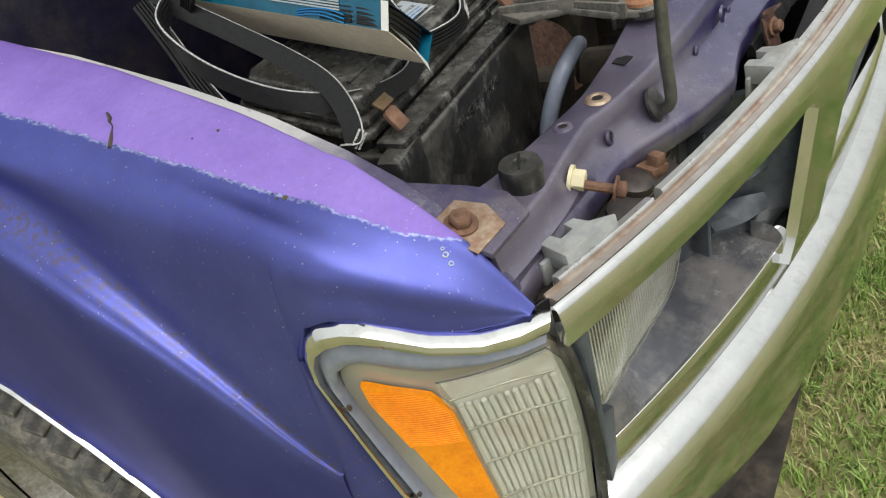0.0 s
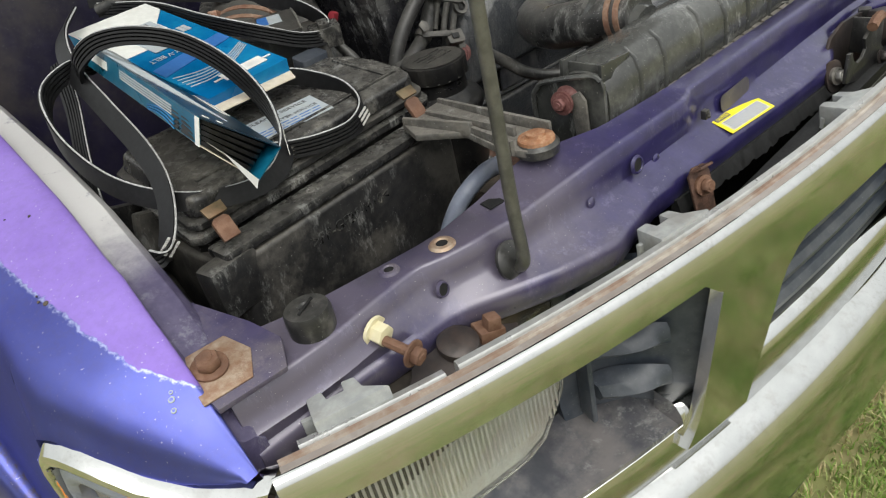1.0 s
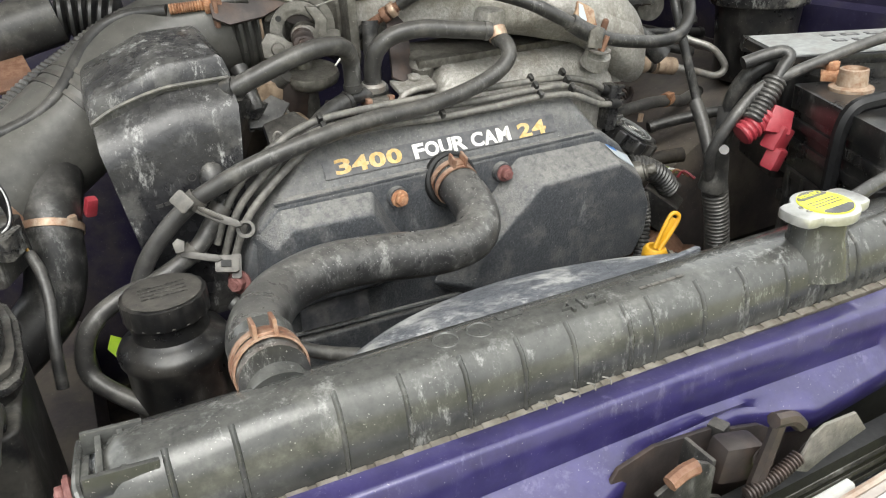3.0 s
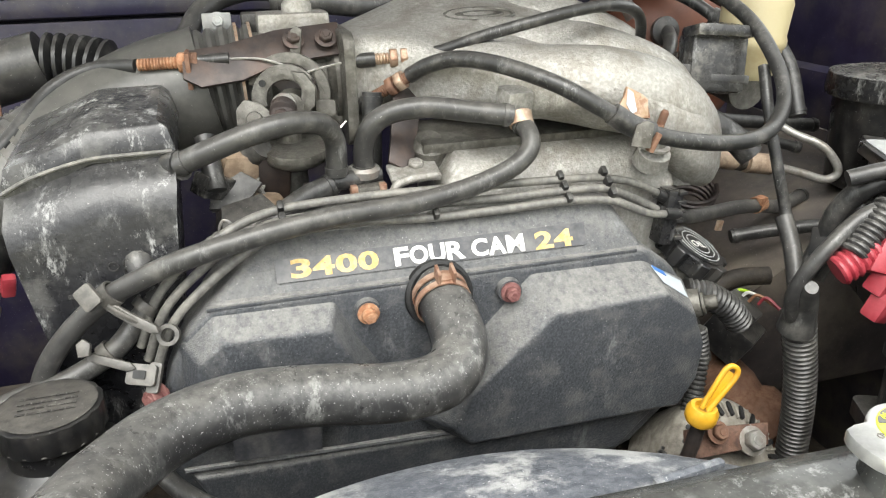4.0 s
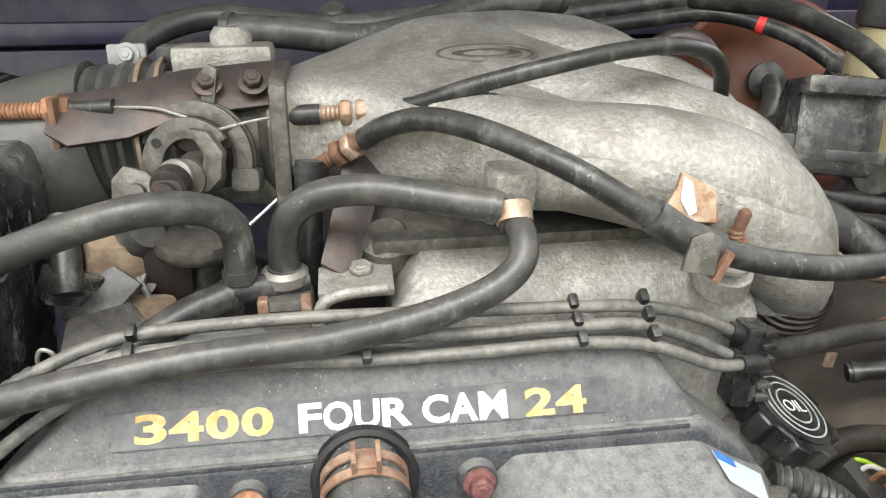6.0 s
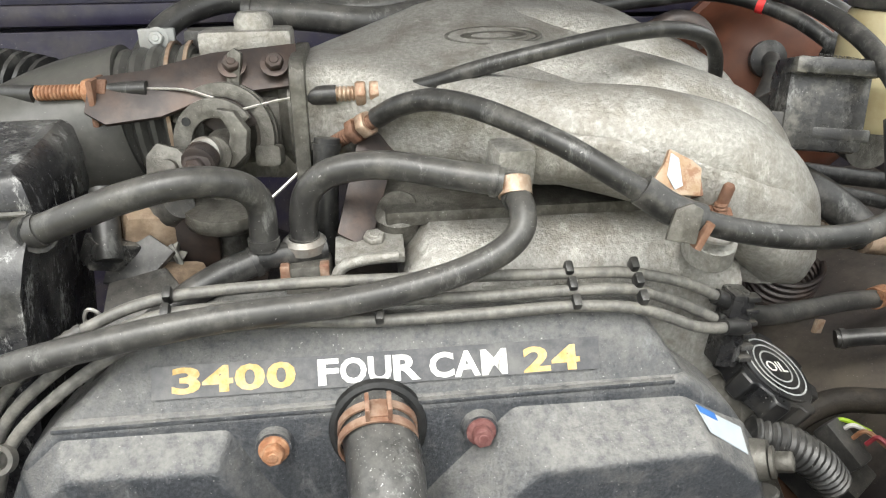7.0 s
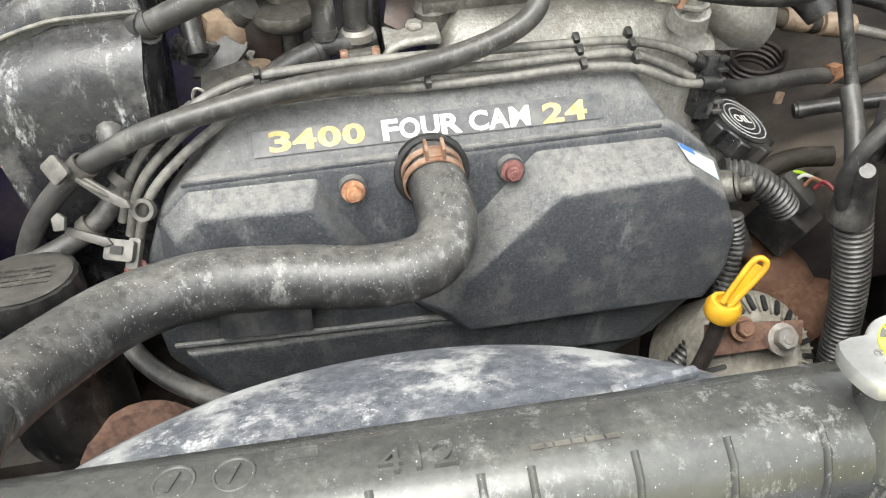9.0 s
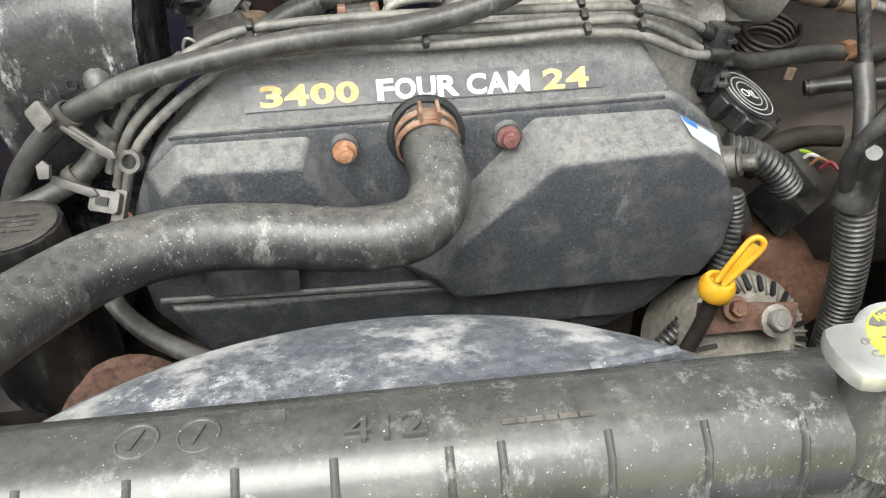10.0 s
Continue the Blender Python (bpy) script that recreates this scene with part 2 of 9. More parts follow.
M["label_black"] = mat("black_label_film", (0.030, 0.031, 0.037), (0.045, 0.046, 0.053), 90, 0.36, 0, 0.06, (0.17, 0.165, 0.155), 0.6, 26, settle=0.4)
M["label_white"] = mat("pale_blue_label", (0.36, 0.40, 0.43), (0.46, 0.50, 0.52), 60, 0.4, 0, 0.0, (0.28, 0.28, 0.26), 0.5, 60)
M["label_blue"] = mat("blue_label", (0.03, 0.12, 0.36), (0.05, 0.16, 0.42), 60, 0.4, 0, 0.0)
M["label_yellow"] = mat("yellow_caution_label", (0.84, 0.70, 0.01), (0.88, 0.76, 0.03), 60, 0.45, 0, 0.0, (0.70, 0.58, 0.08), 0.5, 60)
M["cap_yellow"] = mat("bright_yellow_cap_label", (0.80, 0.85, 0.03), (0.86, 0.90, 0.06), 60, 0.4, 0, 0.0, (0.62, 0.62, 0.16), 0.4, 90)
M["box_blue"] = mat("blue_printed_card", (0.0, 0.095, 0.26), (0.002, 0.14, 0.34), 10, 0.26, 0, 0.02, (0.01, 0.21, 0.40), 0.9, 14)
M["box_teal"] = mat("teal_printed_card", (0.004, 0.085, 0.15), (0.008, 0.14, 0.22), 16, 0.28, 0, 0.02, (0.0, 0.045, 0.09), 0.9, 14)
M["box_dark"] = mat("dark_printed_card", (0.006, 0.018, 0.034), (0.010, 0.035, 0.062), 40, 0.3, 0, 0.02)
M["card"] = mat("bare_cardboard", (0.52, 0.46, 0.36), (0.60, 0.54, 0.44), 120, 0.8, 0, 0.1)
M["card_white"] = mat("white_printed_card", (0.66, 0.66, 0.62), (0.74, 0.74, 0.70), 120, 0.5, 0, 0.05)
M["tyre"] = mat("tyre_rubber", (0.055, 0.054, 0.051), (0.095, 0.092, 0.086), 60, 0.6, 0, 0.3, (0.24, 0.215, 0.17), 0.6, 30)
M["amber"] = mat("amber_lens", (0.90, 0.27, 0.0), (0.95, 0.34, 0.0), 300, 0.14, 0, 0.3, (0.66, 0.16, 0.0), 0.6, 24, coat=0.3, bump_scale=420)
M["lamp_white"] = mat("hazy_reflector", (0.54, 0.535, 0.51), (0.66, 0.65, 0.62), 30, 0.18, 0.15, 0.1, (0.38, 0.31, 0.25), 0.6, 20)
M["lens_rim"] = mat("yellowed_lens_rim", (0.33, 0.32, 0.26), (0.42, 0.41, 0.35), 40, 0.22, 0.2, 0.03, (0.26, 0.20, 0.14), 0.6, 20, coat=0.5)
M["arch"] = mat("dusty_inner_arch", (0.036, 0.031, 0.032), (0.062, 0.053, 0.050), 20, 0.55, 0, 0.3, (0.16, 0.135, 0.105), 0.6, 9, 0.2, settle=0.2)
M["trim_grey"] = mat("blue_grey_trim", (0.17, 0.19, 0.25), (0.22, 0.24, 0.30), 70, 0.35, 0, 0.05, (0.30, 0.30, 0.31), 0.4, 20)
M["grille_dark"] = mat("dark_blue_grey_grille", (0.026, 0.033, 0.046), (0.04, 0.048, 0.062), 90, 0.38, 0, 0.08, (0.15, 0.155, 0.165), 0.5, 8, 0.3)
M["grille_tab"] = mat("grey_plastic_tab", (0.26, 0.27, 0.27), (0.36, 0.37, 0.36), 80, 0.5, 0, 0.06, (0.20, 0.18, 0.16), 0.5, 25)
M["grey_shelf"] = mat("dusty_filler_panel", (0.075, 0.078, 0.09), (0.12, 0.12, 0.135), 30, 0.36, 0.3, 0.15, (0.28, 0.255, 0.24), 0.6, 16, scuff=0.5)
M["cream"] = mat("cream_plastic", (0.60, 0.54, 0.34), (0.68, 0.62, 0.44), 60, 0.5)
M["dirt"] = mat("oily_dirt", (0.016, 0.013, 0.010), (0.036, 0.029, 0.022), 40, 0.7, 0, 0.7, (0.11, 0.085, 0.062), 0.6, 16)
M["bay"] = mat("grimy_bay_panel", (0.045, 0.040, 0.048), (0.078, 0.070, 0.072), 20, 0.5, 0, 0.25, (0.16, 0.138, 0.108), 0.75, 9, 0.2, settle=0.2)
M["black_fin"] = mat("black_condenser_fins", (0.006, 0.006, 0.006), (0.014, 0.014, 0.014), 200, 0.6)
M["wire"] = mat("steel_wire_strand", (0.55, 0.53, 0.50), (0.7, 0.68, 0.64), 400, 0.35, 0.8, 0.1)
M["plug_wire"] = mat("grey_ignition_lead", (0.09, 0.087, 0.080), (0.14, 0.136, 0.126), 160, 0.42, 0, 0.2, (0.26, 0.245, 0.21), 0.5, 40, settle=0.2)
M["brass"] = mat("dull_brass", (0.33, 0.235, 0.165), (0.44, 0.35, 0.27), 150, 0.45, 0.45, 0.25, (0.24, 0.12, 0.07), 0.75, 70)
M["tan"] = mat("tan_hydraulic_fitting", (0.24, 0.175, 0.12), (0.34, 0.26, 0.19), 80, 0.55, 0.1, 0.4, (0.13, 0.085, 0.055), 0.7, 60)
M["bracket_paint"] = mat("flaking_rusty_bracket", (0.30, 0.20, 0.12), (0.42, 0.33, 0.25), 60, 0.45, 0.3, 0.4, (0.20, 0.09, 0.045), 0.8, 70, lo=0.44, hi=0.58)
M["tape_red"] = mat("red_band", (0.55, 0.03, 0.03))
# purple darkened to stand for shade deep in the bay, grime patches over it
M["firewall"] = mat("grimy_shaded_purple_panel", (0.015, 0.013, 0.036), (0.028, 0.024, 0.054), 20, 0.45, 0.1, 0.15, (0.08, 0.07, 0.062), 0.7, 8, 0.2)
M["green"] = mat("green_clip", (0.35, 0.55, 0.02), (0.45, 0.65, 0.05))

glass = mat("clear_lamp_glass", (0.90, 0.92, 0.86), (0.95, 0.95, 0.90), 20, 0.07, 0, 0.06, trans=0.96, rough_var=0.04, bump_scale=60)
M["glass"] = glass


# fender paint: colour-shift purple, with the clear coat peeled off beside the bonnet gap, ending in a chalky edge
def fender_paint():
    m = bpy.data.materials.new("peeling_purple_fender_paint")
    m.use_nodes = True
    n, l = m.node_tree.nodes, m.node_tree.links
    p = n["Principled BSDF"]
    uv = n.new("ShaderNodeTexCoord")
    sep = n.new("ShaderNodeSeparateXYZ")
    l.new(uv.outputs["UV"], sep.inputs[0])
    obj = uv.outputs["Object"]

    def tex(s, d=6, r=0.65):
        t = n.new("ShaderNodeTexNoise")
        t.inputs["Scale"].default_value, t.inputs["Detail"].default_value, t.inputs["Roughness"].default_value = s, d, r
        l.new(obj, t.inputs["Vector"])
        return t.outputs["Fac"]

    def math_node(op, x, y):
        t = n.new("ShaderNodeMath")
        t.operation = op
        for i, v in ((0, x), (1, y)):
            if isinstance(v, (int, float)):
                t.inputs[i].default_value = v
            else:
                l.new(v, t.inputs[i])
        return t.outputs[0]

    def step(x, lo, hi, a=0.0, b=1.0):
        t = n.new("ShaderNodeMapRange")
        t.inputs["From Min"].default_value, t.inputs["From Max"].default_value = lo, hi
        t.inputs["To Min"].default_value, t.inputs["To Max"].default_value = a, b
        l.new(x, t.inputs["Value"])
        return t.outputs[0]

    def mix(f, a, b):
        x = n.new("ShaderNodeMix")
        x.data_type = "RGBA"
        l.new(f, x.inputs[0])
        for i, c in ((6, a), (7, b)):
            if isinstance(c, tuple):
                x.inputs[i].default_value = (*c, 1)
            else:
                l.new(c, x.inputs[i])
        return x.outputs[2]

    # v is the distance in metres from the peeled edge, positive towards the bonnet
    edge = math_node("ADD", sep.outputs["Y"], math_node("MULTIPLY", math_node("SUBTRACT", tex(45), 0.5), 0.012))
    edge = math_node("ADD", edge, math_node("MULTIPLY", math_node("SUBTRACT", tex(260, 3), 0.5), 0.006))
    peeled = step(edge, 0.0, 0.0012)
    gone = math_node("MULTIPLY", step(edge, -0.0024, -0.0008), step(edge, 0.0010, 0.0002))
    paint = mix(step(tex(9), 0.3, 0.7), (0.070, 0.078, 0.275), (0.100, 0.114, 0.365))
    bare = mix(step(tex(7), 0.35, 0.65), (0.20, 0.125, 0.43), (0.26, 0.175, 0.52))
    col = mix(peeled, paint, bare)
    chalk = math_node("MULTIPLY", gone, step(tex(210, 4), 0.38, 0.56))
    col = mix(chalk, col, (0.33, 0.36, 0.60))
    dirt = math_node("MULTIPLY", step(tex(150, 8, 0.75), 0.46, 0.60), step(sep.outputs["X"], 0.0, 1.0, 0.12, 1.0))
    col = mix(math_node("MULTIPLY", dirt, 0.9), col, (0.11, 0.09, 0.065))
    speck = step(tex(420, 2, 0.5), 0.715, 0.745)
    col = mix(math_node("MULTIPLY", speck, 0.7), col, (0.5, 0.48, 0.6))
    l.new(col, p.inputs["Base Color"])
    l.new(step(peeled, 0, 1, 0.34, 0.45), p.inputs["Roughness"])
    l.new(step(peeled, 0, 1, 0.72, 0.10), p.inputs["Metallic"])
    l.new(step(peeled, 0, 1, 0.05, 0.0), p.inputs["Coat Weight"])
    p.inputs["Specular IOR Level"].default_value = 0.2
    p.inputs["Specular Tint"].default_value = (0.22, 0.22, 0.70, 1)
    p.inputs["Coat Roughness"].default_value = 0.14
    bn = n.new("ShaderNodeBump")
    bn.inputs["Strength"].default_value, bn.inputs["Distance"].default_value = 0.05, 0.002
    l.new(math_node("ADD", tex(120), math_node("MULTIPLY", peeled, -0.4)), bn.inputs["Height"])
    l.new(bn.outputs[0], p.inputs["Normal"])
    return m


M["fender"] = fender_paint()


def grass_mat(name, cols, scale):
    m = bpy.data.materials.new(name)
    m.use_nodes = True
    n, l = m.node_tree.nodes, m.node_tree.links
    p = n["Principled BSDF"]
    co = n.new("ShaderNodeTexCoord")
    t = n.new("ShaderNodeTexNoise")
    t.inputs["Scale"].default_value, t.inputs["Detail"].default_value = scale, 6
    l.new(co.outputs["Object"], t.inputs["Vector"])
    isl = n.new("ShaderNodeNewGeometry")
    add = n.new("ShaderNodeMath")
    add.operation = "MULTIPLY_ADD"
    l.new(isl.outputs["Random Per Island"], add.inputs[0])
    add.inputs[1].default_value = 0.45
    l.new(t.outputs["Fac"], add.inputs[2])
    r = n.new("ShaderNodeValToRGB")
    e = r.color_ramp.elements
    e[0].position, e[0].color = 0.38, (*cols[0], 1)
    e[1].position, e[1].color = 1.0, (*cols[-1], 1)
    for i, c in enumerate(cols[1:-1]):
        k = e.new(0.38 + 0.62 * (i + 1) / (len(cols) - 1))
        k.color = (*c, 1)
    l.new(add.outputs[0], r.inputs[0])
    l.new(r.outputs[0], p.inputs["Base Color"])
    p.inputs["Roughness"].default_value = 0.6
    return m


M["grass"] = grass_mat("grass_blades", [(0.07, 0.14, 0.018), (0.15, 0.26, 0.04), (0.24, 0.36, 0.07), (0.38, 0.36, 0.16), (0.46, 0.36, 0.19)], 6)
M["soil"] = grass_mat("lawn_ground", [(0.08, 0.12, 0.028), (0.15, 0.20, 0.05), (0.20, 0.22, 0.07), (0.27, 0.23, 0.11)], 4)


# ---- mesh helpers ----
def thing(name, loc, label, category, group="", kind=""):
    ob = new(name)
    ob.empty_display_size = 0.05
    ob.location = loc
    return tagged(ob, label, category, group, kind)


def finish(me, smooth):
    if smooth:
        me.shade_smooth()
        me.set_sharp_from_angle(angle=radians(smooth))


def part(name, bm, material, parent, label="", smooth=38):
    """Links a bmesh in world coordinates as one mesh under a thing or a part."""
    root, off = parent, Vector((0, 0, 0))
    while root:
        off += root.location
        root = root.parent
    bm.transform(Matrix.Translation(-off))
    me = bpy.data.meshes.new(name)
    bmesh.ops.recalc_face_normals(bm, faces=bm.faces[:])
    bm.to_mesh(me)
    bm.free()
    finish(me, smooth)
    me.materials.append(M[material] if isinstance(material, str) else material)
    ob = new(name, me)
    ob.parent = parent
    return tagged(ob, label) if label else ob


def placed(name, bm, material, parent, m, label=""):
    """Links a bmesh that was built at the origin, set in the world by the matrix m."""
    bm.transform(m)
    return part(name, bm, material, parent, label)


def single(name, bm, material, label, category, group="", kind="", smooth=38):
    """A thing that is one mesh."""
    lo = Vector((min(v.co.x for v in bm.verts), min(v.co.y for v in bm.verts), min(v.co.z for v in bm.verts)))
    hi = Vector((max(v.co.x for v in bm.verts), max(v.co.y for v in bm.verts), max(v.co.z for v in bm.verts)))
    base = Vector(((lo.x + hi.x) / 2, (lo.y + hi.y) / 2, lo.z))
    bm.transform(Matrix.Translation(-base))
    bmesh.ops.recalc_face_normals(bm, faces=bm.faces[:])
    me = bpy.data.meshes.new(name)
    bm.to_mesh(me)
    bm.free()
    finish(me, smooth)
    me.materials.append(M[material] if isinstance(material, str) else material)
    ob = new(name, me)
    ob.location = base
    return tagged(ob, label, category, group, kind)


def spline(pts, n=8):
    """Catmull-Rom through the points."""
    p = [Vector(q) for q in pts]
    p = [2 * p[0] - p[1]] + p + [2 * p[-1] - p[-2]]
    out = []
    for i in range(1, len(p) - 2):
        for k in range(n):
            t = k / n
            a, b, c, d = p[i - 1], p[i], p[i + 1], p[i + 2]
            out.append(0.5 * ((2 * b) + (c - a) * t + (2 * a - 5 * b + 4 * c - d) * t * t + (3 * b - a - 3 * c + d) * t ** 3))
    out.append(p[-2])
    return out


def loft(bm, rings, closed=True, caps=True):
    """Skin over rings of points, each with the same count."""
    vs = [[bm.verts.new(c) for c in r] for r in rings]
    k = len(rings[0])
    for a, b in zip(vs, vs[1:]):
        for i in range(k if closed else k - 1):
            j = (i + 1) % k
            bm.faces.new((a[i], a[j], b[j], b[i]))
    if caps and closed:
        bm.faces.new(vs[0][::-1])
        bm.faces.new(vs[-1])
    return vs


def frames(path):
    """A twist-free frame along a path."""
    out, up = [], None
    for i, p in enumerate(path):
        t = (path[min(i + 1, len(path) - 1)] - path[max(i - 1, 0)]).normalized()
        if up is None:
            up = t.orthogonal().normalized()
        up = (up - t * up.dot(t)).normalized()
        out.append((p, up, t.cross(up)))
    return out


def tube(pts, r, seg=12, n=8, bm=None, hollow=False):
    """A round tube along a smooth path. r: a radius, or a function of the way along, 0 to 1."""
    bm = bm or bmesh.new()
    path = spline(pts, n)
    rings = []
    for i, (p, u, w) in enumerate(frames(path)):
        rr = r(i / (len(path) - 1)) if callable(r) else r
        rings.append([p + (u * math.cos(a) + w * math.sin(a)) * rr for a in (2 * math.pi * k / seg for k in range(seg))])
    loft(bm, rings, True, not hollow)
    return bm


def ribbed(pts, r, pitch=0.006, depth=0.12, seg=12, bm=None):
    """Corrugated conduit: rings of two radii along the path."""
    path = spline(pts, 12)
    length = sum((a - b).length for a, b in zip(path, path[1:]))
    count = max(6, int(length / pitch))
    cum, acc = [0.0], 0.0
    for a, b in zip(path, path[1:]):
        acc += (a - b).length
        cum.append(acc)

    def where(s):
        for i in range(len(cum) - 1):
            if cum[i + 1] >= s:
                f = (s - cum[i]) / max(1e-9, cum[i + 1] - cum[i])
                return path[i].lerp(path[i + 1], f)
        return path[-1]

    fine = [where(length * k / (count * 3)) for k in range(count * 3 + 1)]
    bm = bm or bmesh.new()
    rings = []
    for i, (p, u, w) in enumerate(frames(fine)):
        rr = r * (1 - depth) if i % 3 == 0 else r
        rings.append([p + (u * math.cos(a) + w * math.sin(a)) * rr for a in (2 * math.pi * k / seg for k in range(seg))])
    loft(bm, rings)
    return bm


def box(c, s, rot=(0, 0, 0), bevel=0.002, bm=None, segs=2, taper=1.0):
    """A bevelled box at centre c with size s, turned by degrees; taper narrows its top."""
    out = bmesh.new()
    bmesh.ops.create_cube(out, size=1)
    for v in out.verts:
        k = taper if v.co.z > 0 else 1
        v.co = Vector((v.co.x * s[0] * k, v.co.y * s[1] * k, v.co.z * s[2]))
    if bevel:
        bmesh.ops.bevel(out, geom=out.edges[:], offset=min(bevel, min(s) * 0.4), segments=segs, profile=0.6, affect="EDGES")
    out.transform(pose(*c, *rot))
    return join(bm, out) if bm else out


def join(bm, other):
    """Adds other to bm and frees it."""
    me = bpy.data.meshes.new("tmp")
    other.to_mesh(me)
    other.free()
    bm.from_mesh(me)
    bpy.data.meshes.remove(me)
    return bm


def prism(poly, m, depth, bevel=0.002, bm=None, segs=2, taper=1.0):
    """The polygon in the local xy plane, extruded by depth along local z, laid by the matrix m."""
    out = bmesh.new()
    k = len(poly)
    cx, cy = sum(p[0] for p in poly) / k, sum(p[1] for p in poly) / k
    a = [out.verts.new((x, y, 0)) for x, y in poly]
    b = [out.verts.new((cx + (x - cx) * taper, cy + (y - cy) * taper, depth)) for x, y in poly]
    out.faces.new(a[::-1])
    out.faces.new(b)
    for i in range(k):
        out.faces.new((a[i], a[(i + 1) % k], b[(i + 1) % k], b[i]))
    bmesh.ops.recalc_face_normals(out, faces=out.faces[:])
    if bevel:
        bmesh.ops.bevel(out, geom=out.edges[:], offset=bevel, segments=segs, profile=0.6, affect="EDGES", clamp_overlap=True)
    out.transform(m)
    return join(bm, out) if bm else out


def lathe(profile, m, seg=24, bm=None):
    """Turns (radius, height) pairs about local z."""
    out = bmesh.new()
    rings = [[Vector((max(r, 1e-5) * math.cos(a), max(r, 1e-5) * math.sin(a), h)) for a in (2 * math.pi * k / seg for k in range(seg))] for r, h in profile]
    loft(out, rings, True, False)
    out.transform(m)
    return join(bm, out) if bm else out


def axis(c, d, spin=0.0):
    """A matrix at c whose local z looks along d."""
    return Matrix.Translation(c) @ Vector(d).to_track_quat("Z", "Y").to_matrix().to_4x4() @ pose(0, 0, 0, 0, 0, spin)


def plane(c, xdir, normal):
    """A matrix at c with local x along xdir and local z along normal."""
    z = Vector(normal).normalized()
    x = Vector(xdir)
    x = (x - z * x.dot(z)).normalized()
    return Matrix.Translation(c) @ Matrix((x, z.cross(x), z)).transposed().to_4x4()


def hexbolt(c, d, r=0.008, h=0.007, washer=True, flange=1.45, spin=10):
    """A hex head with its washer, standing on c along d."""
    bm = bmesh.new()
    hexa = [(r * math.cos(math.pi * k / 3), r * math.sin(math.pi * k / 3)) for k in range(6)]
    z0 = 0.0
    if washer:
        lathe([(0.0, 0), (r * flange, 0), (r * flange, h * 0.22), (r * 1.05, h * 0.3), (0, h * 0.3)], axis(c, d), 18, bm)
        z0 = h * 0.25
    prism(hexa, axis(c, d, spin) @ Matrix.Translation((0, 0, z0)), h, r * 0.12, bm, 1)
    lathe([(0, 0), (r * 0.5, 0), (r * 0.42, 0.0008), (0, 0.0008)], axis(c, d) @ Matrix.Translation((0, 0, z0 + h)), 10, bm)
    return bm


def ring(c, d, r, w, h, seg=28):
    """A flat band round an axis: a clamp or a collar."""
    return lathe([(r, 0), (r + w, 0), (r + w, h), (r, h), (r, 0)], axis(c, d), seg)


def sheet(poly, m, t=0.0008, bm=None):
    """A thin label or plate."""
    return prism(poly, m, t, 0, bm)


def rect(w, h, x=0.0, y=0.0):
    return [(x - w / 2, y - h / 2), (x + w / 2, y - h / 2), (x + w / 2, y + h / 2), (x - w / 2, y + h / 2)]


def rounded(w, h, r, k=5):
    out = []
    for cx, cy, a0 in ((w / 2 - r, h / 2 - r, 0), (-w / 2 + r, h / 2 - r, 90), (-w / 2 + r, -h / 2 + r, 180), (w / 2 - r, -h / 2 + r, 270)):
        out += [(cx + r * math.cos(radians(a0 + 90 * i / k)), cy + r * math.sin(radians(a0 + 90 * i / k))) for i in range(k + 1)]
    return out


def lettering(text, m, height, width=None, depth=0.0006, weight=0.0):
    """Raised writing: local x runs along the words, local z out of the surface."""
    cu = bpy.data.curves.new("lettering", "FONT")
    cu.body, cu.size, cu.extrude, cu.offset = text, 1.0, 0.3, weight
    cu.resolution_u = 3
    ob = bpy.data.objects.new("lettering", cu)
    scene.collection.objects.link(ob)
    me = bpy.data.meshes.new_from_object(ob.evaluated_get(bpy.context.evaluated_depsgraph_get()))
    bpy.data.objects.remove(ob)
    bm = bmesh.new()
    bm.from_mesh(me)
    bpy.data.meshes.remove(me)
    xs, ys = [v.co.x for v in bm.verts], [v.co.y for v in bm.verts]
    x0, y0, w, h = min(xs), min(ys), max(xs) - min(xs), max(ys) - min(ys)
    sy = height / h
    sx = width / w if width else sy
    for v in bm.verts:
        v.co = Vector(((v.co.x - x0) * sx, (v.co.y - y0) * sy, depth * (1 if v.co.z > 0 else 0)))
    bm.transform(m)
    return bm


def bars(rows, m, w, h, depth=0.0005, fill=0.55, bm=None):
    """Rows of unreadable print as plain bars."""
    bm = bm or bmesh.new()
    for i in range(rows):
        y = h / 2 - h * (i + 0.5) / rows
        x = -w / 2
        while x < w / 2 - w * 0.05:
            k = min(random.uniform(0.06, 0.22) * w, w / 2 - x)
            sheet(rect(k, h / rows * fill, x + k / 2, y), m, depth, bm)
            x += k + 0.03 * w
    return bm

# ---- ground ----
X0 = 1.2  # middle of the truck


def front(x):
    """The plan curve of the truck's nose: y of the rail's back edge."""
    d = abs(x - X0)
    return 0.062 + 0.19 * d * d + 0.045 * d ** 4


bm = bmesh.new()
bmesh.ops.create_grid(bm, x_segments=60, y_segments=60, size=1)
for v in bm.verts:
    r = max(abs(v.co.x), abs(v.co.y))
    k = 3 + 2500 * r ** 6
    v.co = Vector((v.co.x * k + 1.5, v.co.y * k, 0))
    if r < 0.8:
        v.co.z = 0.012 * noise.noise(v.co * 3)
ground = single("ground", bm, "soil", "patchy green and straw-brown lawn under the parked truck", "ground", kind="structure")


